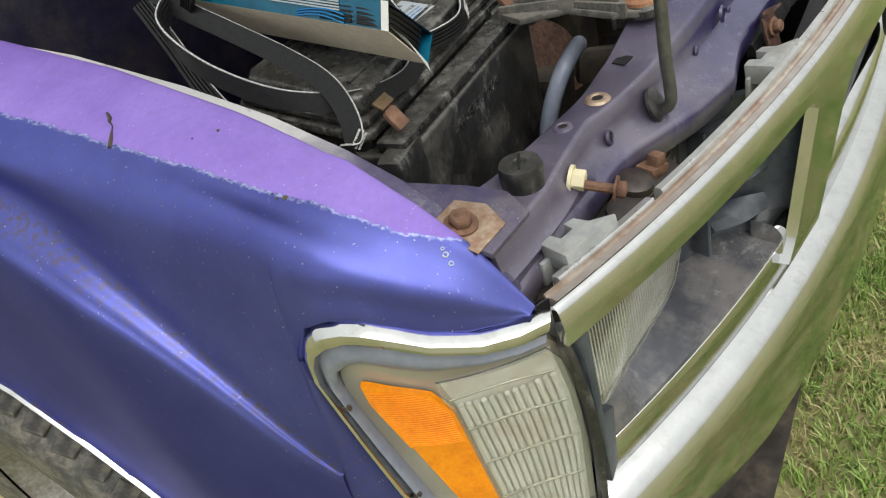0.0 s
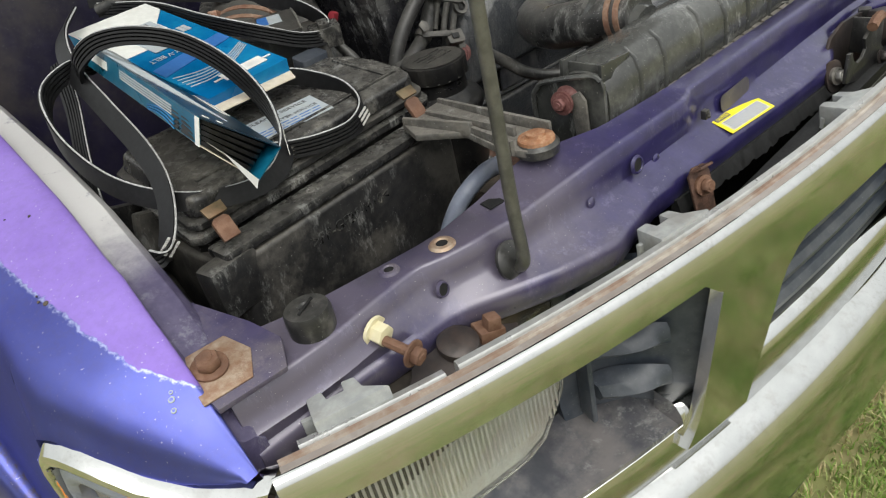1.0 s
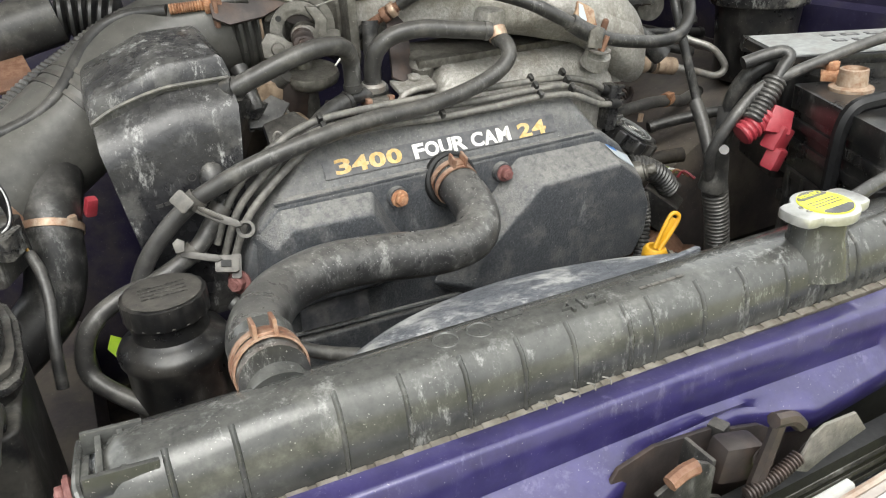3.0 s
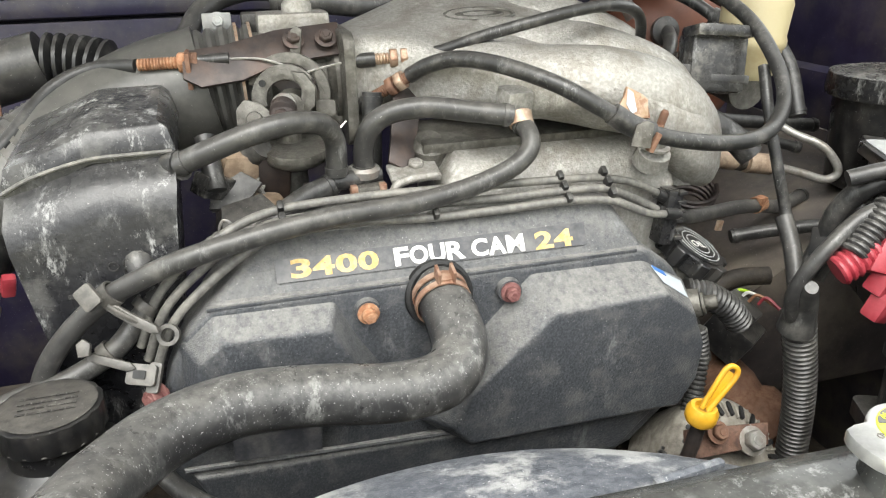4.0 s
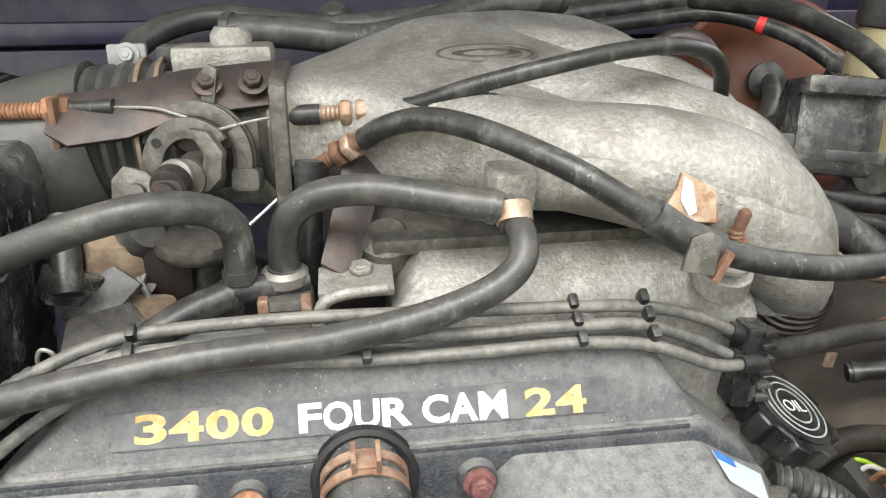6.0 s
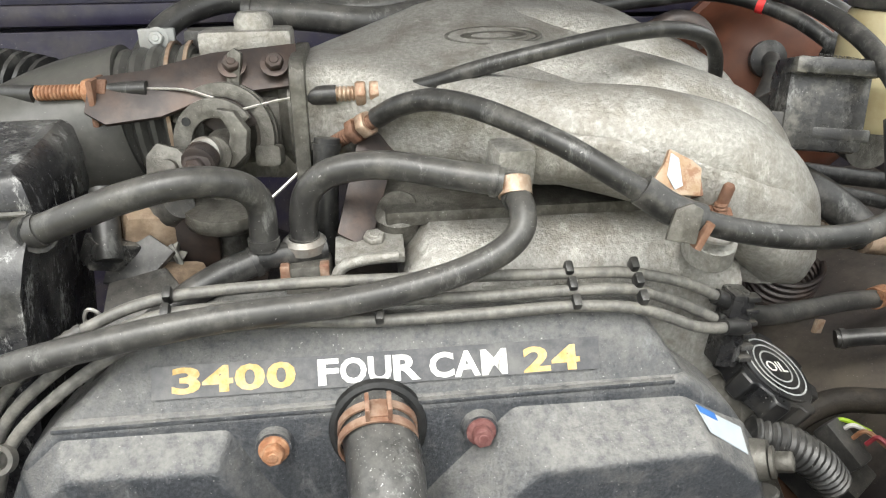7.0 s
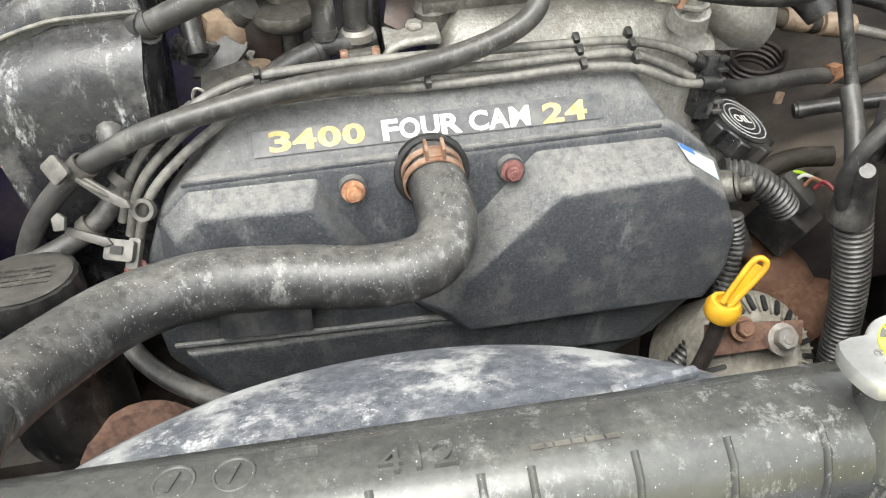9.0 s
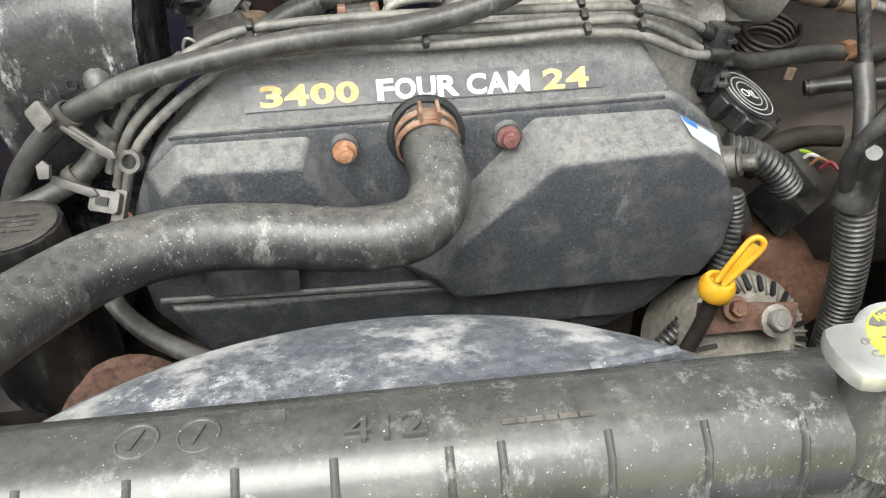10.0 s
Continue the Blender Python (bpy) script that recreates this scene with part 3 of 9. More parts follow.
def grass_patch():
    rng = np.random.default_rng(5)
    verts, faces = [], []
    for i in range(90000):
        if i % 3:
            x, y = rng.normal(1.75, 0.75), rng.normal(-0.35, 0.45)
        else:
            x, y = rng.normal(2.4, 1.6), rng.normal(-0.2, 1.3)
        dry = noise.noise(Vector((x * 3.1, y * 3.1, 4)))
        h = rng.uniform(0.015, 0.05) * (0.5 if dry > 0.25 else 1.0)
        a, lean = rng.uniform(0, 6.28), rng.uniform(0.2, 1.3) * h
        w = rng.uniform(0.0012, 0.0026)
        dx, dy = math.cos(a), math.sin(a)
        k = len(verts)
        z0 = -0.004
        verts += [(x - dy * w, y + dx * w, z0), (x + dy * w, y - dx * w, z0),
                  (x + dx * lean * 0.35 + dy * w * 0.8, y + dy * lean * 0.35 - dx * w * 0.8, h * 0.62),
                  (x + dx * lean * 0.35 - dy * w * 0.8, y + dy * lean * 0.35 + dx * w * 0.8, h * 0.62),
                  (x + dx * lean, y + dy * lean, h)]
        faces += [(k, k + 1, k + 2, k + 3), (k + 3, k + 2, k + 4)]
    me = bpy.data.meshes.new("grass")
    me.from_pydata(verts, [], faces)
    me.materials.append(M["grass"])
    return tagged(new("grass", me), "short lawn grass, green mixed with dry straw blades", "grass", kind="stuff")


grass_patch()


# ---- bumper ----
def sweep(profile, x0, x1, n=48, flip=False, closed=True):
    """Sweeps a (forward, z) profile along the nose curve. profile may be a function of x."""
    bm_ = bmesh.new()
    rings = []
    for i in range(n + 1):
        x = x0 + (x1 - x0) * i / n
        pr = profile(x) if callable(profile) else profile
        e = 0.002
        t = Vector((2 * e, front(x + e) - front(x - e), 0)).normalized()
        out = Vector((t.y, -t.x, 0))
        rings.append([Vector((x, front(x), 0)) + out * f + Vector((0, 0, z)) for f, z in pr])
    loft(bm_, rings, closed, closed)
    return bm_


bumper = thing("front_bumper", (X0, 0.1, 0.5), "chrome front bumper with a broad flat top, black valance below", "bumper")
part("bumper_shell", sweep([(-0.045, 0.836), (-0.02, 0.835), (-0.004, 0.831), (0.008, 0.827), (0.018, 0.819), (0.026, 0.805), (0.031, 0.785),
                            (0.033, 0.75), (0.032, 0.70), (0.028, 0.668), (0.018, 0.66), (0.018, 0.70), (0.016, 0.77), (0.008, 0.80), (-0.036, 0.815)], 0.33, 2.07, 64), "chrome", bumper)
part("valance", sweep([(0.008, 0.672), (0.004, 0.64), (-0.01, 0.56), (-0.03, 0.50), (-0.05, 0.50), (-0.02, 0.60), (0.0, 0.672)], 0.36, 2.04, 40), "plastic", bumper, "black plastic valance")

# ---- grille ----
grille = thing("grille", (X0, 0.1, 0.84), "chrome grille surround with rust along its top edge and dark slats", "grille")


def rail_bottom(x):
    d = abs(x - X0)
    if d > 0.46:
        return 1.046 + 0.004 * (d - 0.46)
    if d > 0.30:
        s = (d - 0.30) / 0.16
        return 1.022 - 0.02 * s * s
    return 1.022


def rail_profile(x):
    d = abs(x - X0)
    b = rail_bottom(x)
    if 0.36 <= d <= 0.47:
        b = 1.02 + 0.026 * max(0.0, (d - 0.435) / 0.035) ** 2
    return [(0.0086, 1.0820), (0.0096, 1.0832), (0.0112, 1.0831), (0.0134, 1.0818), (0.0152, 1.0795), (0.0166, 1.0762), (0.0177, 1.0718), (0.0185, 1.0660), (0.0188, 1.058), (0.0187, b), (0.011, b), (0.010, 1.062), (0.0088, 1.072)]


part("top_rail", sweep(rail_profile, 0.379, 2.021, 90), "chrome", grille)
part("rust_seam", sweep([(-0.0055, 1.0812), (-0.0045, 1.0824), (-0.0035, 1.0800), (-0.0005, 1.0794), (0.0008, 1.0806), (0.0008, 1.07), (-0.0055, 1.07)], 0.385, 2.015, 60), "rust_lip", grille, "thin rusty seam behind the chrome rail")
part("stained_strip", sweep([(0.0009, 1.0806), (0.0020, 1.0820), (0.0080, 1.0822), (0.0085, 1.0812), (0.0085, 1.07), (0.0009, 1.07)], 0.385, 2.015, 60), "stained_strip", grille, "pale strip with light rust stains")
part("back_lip", sweep([(-0.013, 1.084), (-0.0115, 1.086), (-0.006, 1.086), (-0.0045, 1.084), (-0.0045, 1.07), (-0.013, 1.07)], 0.515, 1.265, 40), "lip_pale", grille, "pale bright metal lip")
part("back_lip", sweep([(-0.013, 1.083), (-0.006, 1.085), (-0.0045, 1.083), (-0.0045, 1.07), (-0.013, 1.07)], 0.40, 0.505, 12), "lip_pale", grille, "pale bright metal lip")
part("bottom_rail", sweep([(-0.036, 0.899), (-0.014, 0.8985), (-0.009, 0.896), (-0.0035, 0.890), (-0.001, 0.884), (-0.0005, 0.876), (-0.002, 0.850), (-0.004, 0.824), (-0.036, 0.824)], 0.715, 1.685, 50), "chrome", grille)


def strut(side):
    """The chrome post between lamp opening and grille opening, its edges curving into the rails."""
    bm_ = bmesh.new()
    rows = []
    for i in range(15):
        s = i / 14
        z = 1.052 - s * (1.052 - 0.852)
        xl = 0.752 - 0.030 * s - 0.012 * max(0, (s - 0.75) / 0.25) ** 2
        xr = 0.858 - 0.062 * s + 0.10 * max(0, (0.36 - s) / 0.36) ** 2.4
        f = 0.0178 - 0.010 * s
        a = []
        for k in range(7):
            x = xl + (xr - xl) * k / 6
            bulge = 0.0
            a.append((x, f + bulge))
        ringpts = [Vector((x, front(x) - ff, z)) for x, ff in a] + [Vector((x, front(x) - ff + 0.012, z)) for x, ff in a[::-1]]
        if side < 0:
            ringpts = [Vector((2 * X0 - p.x, p.y, p.z)) for p in ringpts]
        rows.append(ringpts)
    loft(bm_, rows)
    return bm_


part("strut", strut(1), "chrome", grille, smooth=25)
part("strut", strut(-1), "chrome", grille, smooth=25)
for a, b in ((0.40, 0.735), (1.665, 2.0)):
    part("lower_lip", sweep([(-0.022, 0.868), (-0.012, 0.872), (-0.006, 0.868), (-0.003, 0.858), (-0.002, 0.834), (-0.03, 0.834)], a, b, 24), "chrome", grille, "bright chrome lip under the lamp")
# slats in the middle opening
for i, z in enumerate((1.005, 0.972, 0.940, 0.910)):
    part("slat", sweep([(-0.034, z - 0.016), (-0.022, z - 0.013), (-0.014, z - 0.004), (-0.012, z + 0.004), (-0.017, z + 0.012), (-0.03, z + 0.016), (-0.042, z + 0.012), (-0.046, z - 0.01)], 0.765, 1.635, 40), "grille_dark", grille)
part("slat_backing", sweep([(-0.05, 1.03), (-0.044, 1.03), (-0.044, 0.87), (-0.05, 0.87)], 0.76, 1.64, 30), "black_fin", grille)
# oval badge with a plain inner figure
badge = part("badge", lathe([(0.0, 0), (0.064, 0), (0.066, 0.004), (0.064, 0.012), (0.058, 0.013), (0.055, 0.010), (0.0, 0.010)],
                            plane((1.190, 0.064, 0.944), (1, 0, 0), (0, -1, 0.12)) @ Matrix.Diagonal((1.12, 0.80, 1, 1)), 40), "black_fin", grille, "dark oval badge base")
part("badge_ring", lathe([(0.048, 0.010), (0.052, 0.017), (0.057, 0.017), (0.0595, 0.012), (0.056, 0.010)],
                         plane((1.190, 0.064, 0.944), (1, 0, 0), (0, -1, 0.12)) @ Matrix.Diagonal((1.12, 0.80, 1, 1)), 40), "chrome", badge, "chrome oval ring")
bm = bmesh.new()
for w, h, oy in ((0.042, 0.012, 0.012), (0.013, 0.04, -0.004)):
    lathe([(0.62, 0.010), (1.05, 0.010), (1.05, 0.016), (0.86, 0.020), (0.62, 0.016), (0.62, 0.010)],
          plane((1.190, 0.064, 0.944), (1, 0, 0), (0, -1, 0.12)) @ Matrix.Translation((0, oy, 0)) @ Matrix.Diagonal((w, h, 1, 1)), 28, bm)
part("badge_figure", bm, "chrome", badge, "plain chrome figure")
# mounting tabs behind the top rail
TABS = [(0.437, 1.094), (0.733, 1.089), (1.008, 1.086), (1.385, 1.084), (1.66, 1.084)]
for x, top in TABS:
    slope = (front(x + 0.002) - front(x - 0.002)) / 0.004
    bm = prism([(-0.021, 0), (0.036, 0), (0.020, 0.014), (0.018, 0.028), (0.008, 0.030), (0.007, 0.019), (-0.006, 0.019), (-0.007, 0.030), (-0.019, 0.030)],
               plane((x, front(x) + 0.009, top - 0.020), (1, slope, 0), (0, 0.10, 1)), 0.020, 0.0016)
    box((x - 0.001, front(x) + 0.036, top - 0.026), (0.036, 0.004, 0.022), (0, 0, math.degrees(math.atan(slope))), 0.001, bm)
    part("mounting_tab", bm, "grille_tab", grille, "grey clip-on mounting tab")

# ---- lamps ----
headlamp = thing("headlamp", (0.53, 0.2, 0.89), "rectangular glass headlamp with fluted lens, slightly hazy", "headlamp")


def lens_poly(grow=0.0):
    p = [(0.402, 1.046), (0.655, 1.042), (0.660, 0.965), (0.650, 0.93), (0.618, 0.896), (0.59, 0.892), (0.42, 0.928), (0.402, 0.94)]
    cx, cz = 0.53, 0.97
    return [(x + (grow if x > cx else -grow), z + (grow if z > cz else -grow)) for x, z in p]


LM = Matrix.Translation((0, 0.196, 0)) @ Matrix(((1, 0, 0, 0), (0, 0, -1, 0), (0, 1, 0, 0), (0, 0, 0, 1)))
part("lamp_bowl", prism(lens_poly(0.004), LM @ Matrix.Translation((0, 0, -0.05)), 0.03, 0.004), "lamp_white", headlamp, "silvery reflector")
lens = part("lens", prism(lens_poly(), LM @ Matrix.Translation((0, 0, -0.012)), 0.014, 0.004), "glass", headlamp, "clear fluted glass")
lens.visible_shadow = False
bm = bmesh.new()
for i in range(42):
    x = 0.412 + i * 0.0056
    hi = 1.03
    lo_z = 0.935 - 0.16 * (x - 0.42) + 0.012
    tube([(x, 0.2, hi), (x, 0.2, (hi + lo_z) / 2), (x, 0.2, lo_z)], 0.0016, 6, 1, bm)
part("flutes", bm, "lamp_white", headlamp, "moulded vertical flutes")
bm = prism([(0.386, 1.055), (0.4, 1.055), (0.4, 0.94), (0.42, 0.925), (0.41, 0.86), (0.392, 0.85)], LM @ Matrix.Translation((0, 0, -0.01)), 0.016, 0.003)
part("side_trim", bm, "grille_dark", headlamp, "dark trim beside the lens")
# filler panel and vents beside the lamp
filler = thing("lamp_filler_panel", (0.56, 0.17, 0.86), "dusty grey filler panel under the headlamp with dark louvres", "panel")
bm = bmesh.new()
rings = []
for i in range(13):
    x = 0.385 + 0.372 * i / 12
    yb = 0.215 if x < 0.66 else 0.215 - (x - 0.66) * 0.6
    zb = 0.93 - 0.2 * (x - 0.4)
    zb = max(zb, 0.885)
    f = Vector((x, front(x) + 0.007, 0.874))
    b = Vector((x, yb, zb))
    m_ = f.lerp(b, 0.5) + Vector((0, 0, -0.004))
    rings.append([f, m_, b, b + Vector((0, 0.004, -0.01)), m_ + Vector((0, 0, -0.01)), f + Vector((0, 0, -0.01))])
loft(bm, rings)
part("shelf", bm, "grey_shelf", filler)
bm = bmesh.new()
rings = []
for z, o in ((1.05, 0.0), (1.0, 0.0), (0.95, 0.002), (0.90, 0.006), (0.872, 0.0)):
    pts = [(0.655, 0.20), (0.672, 0.192), (0.69, 0.186), (0.715, 0.168), (0.735, 0.14), (0.746, 0.12), (0.760, 0.098)]
    rings.append([Vector((x, y + o, z)) for x, y in pts] + [Vector((x + 0.004, y + o + 0.012, z)) for x, y in pts[::-1]])
loft(bm, rings)
part("louvre_back", bm, "grille_dark", filler, "dark blue-grey louvre panel")
for z in (1.016, 0.966, 0.914):
    bm = bmesh.new()
    rings = []
    for i in range(9):
        s = i / 8
        x = 0.678 + 0.055 * s
        yb = 0.188 - 0.055 * s * s
        d = 0.030 * math.sin(math.pi * (0.15 + 0.85 * s)) + 0.004
        rings.append([Vector((x, yb, z + 0.016)), Vector((x, yb - d * 0.7, z + 0.010)), Vector((x, yb - d, z - 0.001)), Vector((x, yb - d * 0.75, z - 0.007)), Vector((x, yb, z - 0.003))])
    loft(bm, rings)
    part("louvre", bm, "grille_dark", filler)
part("louvre_frame", box((0.670, 0.183, 0.965), (0.006, 0.022, 0.155), (0, 0, -20), 0.003), "grille_dark", filler)

# corner lamp: in a plane that turns from the nose to the side
CA, CB = Vector((0.285, 0.372, 0)), Vector((0.375, 0.208, 0))
CU = (CB - CA).normalized()
CN = Vector((CU.y, -CU.x, 0))  # outwards


def cpt(s, z, out=0.0):
    """A point of the corner lamp's bowed face."""
    b = 0.020 * (1 - ((s - 0.095) / 0.095) ** 2) if 0 <= s <= 0.2 else 0.0
    return CA + CU * s + CN * (out + b) + Vector((0, 0, z))


corner = thing("corner_lamp", (0.33, 0.29, 0.8), "amber and clear corner lamp in a chrome bezel", "corner lamp")
OUT = [(0.1919, 1.0796), (0.1688, 1.0782), (0.1409, 1.0812), (0.1075, 1.0928), (0.0864, 1.1038), (0.0660, 1.1125), (0.0489, 1.1152), (0.0279, 1.1112), (0.0153, 1.1014), (0.008, 1.0872), (0.005, 1.0661), (0.0093, 1.034), (0.0188, 0.9785), (0.0325, 0.9025), (0.046, 0.83), (0.056, 0.76)]
MID = [(0.1855, 1.0599), (0.1653, 1.0606), (0.1413, 1.0648), (0.1035, 1.0779), (0.0819, 1.0888), (0.0620, 1.0945), (0.0462, 1.096), (0.0339, 1.0923), (0.0217, 1.083), (0.0156, 1.0698), (0.0136, 1.0515), (0.0188, 1.0269), (0.0281, 0.9764), (0.0433, 0.9041), (0.057, 0.83), (0.067, 0.76)]
INN = [(0.1821, 1.046), (0.1627, 1.0458), (0.1379, 1.0488), (0.0974, 1.0559), (0.0780, 1.062), (0.0662, 1.0665), (0.0504, 1.0718), (0.0358, 1.0686), (0.0264, 1.0603), (0.0218, 1.0481), (0.0217, 1.0348), (0.0265, 1.0091), (0.0375, 0.9607), (0.0529, 0.8987), (0.067, 0.83), (0.077, 0.76)]


def band(a, b, oa, ob_, mid):
    """A raised moulding between two outlines on the lamp face."""
    bm_ = bmesh.new()
    rings_ = []
    for (s1, z1), (s2, z2) in zip(a, b):
        p = [cpt(s1, z1, -0.012), cpt(s1, z1, oa), cpt(s1 * 0.75 + s2 * 0.25, z1 * 0.75 + z2 * 0.25, mid), cpt((s1 + s2) / 2, (z1 + z2) / 2, mid + 0.0015),
             cpt(s1 * 0.25 + s2 * 0.75, z1 * 0.25 + z2 * 0.75, mid), cpt(s2, z2, ob_), cpt(s2, z2, -0.012)]
        rings_.append(p)
    fine = []
    for i in range(len(rings_) - 1):
        for k in range(3):
            fine.append([p.lerp(q, k / 3) for p, q in zip(rings_[i], rings_[i + 1])])
    fine.append(rings_[-1])
    loft(bm_, fine)
    return bm_


part("bezel", band(OUT, MID, 0.001, 0.002, 0.009), "chrome", corner, "chrome bezel")
part("inner_trim", band(MID, INN, 0.0005, -0.001, 0.003), "trim_grey", corner, "blue-grey inner trim")


def face_patch(poly, out, t=0.006, n=10, rows=10):
    """A bowed patch of the lamp face between a left and a right edge given as functions of z."""
    left, right, z0, z1 = poly
    bm_ = bmesh.new()
    rings_ = []
    for i in range(rows + 1):
        z = z0 + (z1 - z0) * i / rows
        a, b = left(z), right(z)
        top = [cpt(a + (b - a) * k / n, z, out) for k in range(n + 1)]
        bot = [cpt(a + (b - a) * k / n, z, out - t) for k in range(n + 1)]
        rings_.append(top + bot[::-1])
    loft(bm_, rings_)
    return bm_


def left_in(z):
    return float(np.interp(z, (0.76, 0.83, 0.8987, 0.9607, 1.0091, 1.0348, 1.0603, 1.0712), (0.077, 0.067, 0.0529, 0.0375, 0.0265, 0.0217, 0.0264, 0.045)))


def right_in(z):
    return float(np.interp(z, (0.755, 0.833, 0.93, 0.98, 1.0388, 1.046, 1.0488, 1.0559, 1.0665, 1.0712), (0.19, 0.1929, 0.1987, 0.1968, 0.19, 0.181, 0.140, 0.0974, 0.0662, 0.055)))


def amber_l(z):
    return float(np.interp(z, (0.775, 0.85, 0.9124, 0.9614, 1.0228, 1.0442), (0.110, 0.090, 0.0731, 0.0595, 0.0404, 0.0393)))


def amber_r(z):
    return float(np.interp(z, (0.775, 0.82, 0.8847, 0.9686, 1.005, 1.0287, 1.0435), (0.122, 0.118, 0.1128, 0.1061, 0.1036, 0.0899, 0.045)))


def clear_l(z):
    return float(np.interp(z, (0.775, 0.8847, 0.9686, 1.005, 1.03), (0.125, 0.116, 0.109, 0.107, 0.10)))


part("lamp_back", face_patch((left_in, right_in, 0.76, 1.0712), -0.010, 0.006, 12, 24), "lens_rim", corner, "grey-green lens rim")
amber = part("amber_marker", face_patch((amber_l, amber_r, 0.9675, 1.0435), -0.002, 0.006, 10, 14), "amber", corner, "amber reflex lens")
part("amber_flute", face_patch((amber_l, amber_r, 0.775, 0.9655), -0.0045, 0.005), "amber", corner, "darker fluted amber lens")
bm = bmesh.new()
for i in range(26):
    z = 1.036 - i * 0.0026
    tube([cpt(amber_l(z) + 0.003, z, -0.0018), cpt((amber_l(z) + amber_r(z)) / 2, z, -0.0014), cpt(amber_r(z) - 0.003, z, -0.0018)], 0.0006, 5, 2, bm)
part("reflex_ribs", bm, "amber", amber)
part("clear_back", face_patch((clear_l, lambda z: right_in(z) - 0.006, 0.775, 1.034), -0.007, 0.004), "lamp_white", corner, "silvery ribbed reflector")
bm = bmesh.new()
for i in range(13):
    u = (i + 0.5) / 13
    pts = []
    for j in range(6):
        z = 1.012 - 0.235 * j / 5
        a, b = clear_l(z) + 0.002, right_in(z) - 0.008
        pts.append(cpt(a + (b - a) * u, z, -0.0035))
    tube(pts, 0.0024, 6, 2, bm)
part("reflector_ribs", bm, "lamp_white", corner)
for z in (1.022, 0.985, 0.94, 0.89, 0.84):
    pts = [cpt(clear_l(z) + 0.002 + (right_in(z) - clear_l(z) - 0.010) * k / 5, z + 0.006 * math.sin(k / 5 * 3.14) - 0.004 * k / 5, -0.0005) for k in range(6)]
    part("lens_seam", tube(pts, 0.001, 6, 2), "lens_rim", corner)
cl = part("clear_cover", face_patch((lambda z: clear_l(z) - 0.001, right_in, 0.76, 1.045), 0.002, 0.002, 14, 16), "glass", corner, "clear outer cover")
cl.visible_shadow = False
for s, z in ((0.0215, 1.022), (0.0465, 0.908)):
    part("screw", lathe([(0, 0), (0.0042, 0), (0.0035, 0.002), (0, 0.0025)], axis(cpt(s, z, 0.002), CN), 12), "dark_steel", corner, "small dark screw")
part("edge_trim", face_patch((lambda z: right_in(z) + 0.002, lambda z: right_in(z) + 0.011, 0.755, 1.040), 0.003, 0.012, 3, 12), "plastic", corner, "black rubber edge")

# ---- fender ----
fender = thing("front_fender", (0.3, 0.7, 0.6), "purple front fender with peeling clear coat and grimy crease", "fender")


def lerp_tab(tab, y):
    if y <= tab[0][0]:
        return tab[0][1]
    for (a, p), (b, q) in zip(tab, tab[1:]):
        if y <= b:
            s = (y - a) / (b - a)
            return p + (q - p) * s
    return tab[-1][1]


IN_X = [(0.213, 0.374), (0.25, 0.377), (0.30, 0.381), (0.38, 0.388), (0.45, 0.395), (0.60, 0.405), (0.80, 0.412), (1.4, 0.42)]
IN_Z = [(0.213, 1.083), (0.25, 1.127), (0.30, 1.162), (0.38, 1.196), (0.45, 1.217), (0.60, 1.250), (0.80, 1.282), (1.4, 1.33)]
PEEL_X = [(0.213, 0.43), (0.24, 0.40), (0.262, 0.374), (0.285, 0.357), (0.32, 0.346), (0.38, 0.3385), (0.45, 0.334), (0.60, 0.330), (0.8, 0.328), (1.4, 0.32)]
VAL_X = [(0.37, 0.268), (0.40, 0.266), (0.47, 0.267), (0.53, 0.271), (0.60, 0.277), (0.70, 0.285), (1.4, 0.29)]
VAL_Z = [(0.37, 0.955), (0.40, 0.985), (0.47, 1.068), (0.53, 1.118), (0.60, 1.162), (0.70, 1.198), (1.4, 1.25)]
LIP_Z = [(0.37, 0.50), (0.60, 0.60), (0.66, 0.685), (0.741, 0.77), (0.805, 0.826), (0.906, 0.895), (1.0, 0.92), (1.4, 0.90)]


LAMP_TOP = [(-0.01, 1.055), (0.005, 1.068), (0.008, 1.088), (0.0153, 1.1025), (0.0279, 1.1125), (0.0489, 1.1165), (0.066, 1.114), (0.0864, 1.1052), (0.1075, 1.0942), (0.1409, 1.0828), (0.1688, 1.0798), (0.1919, 1.0812)]


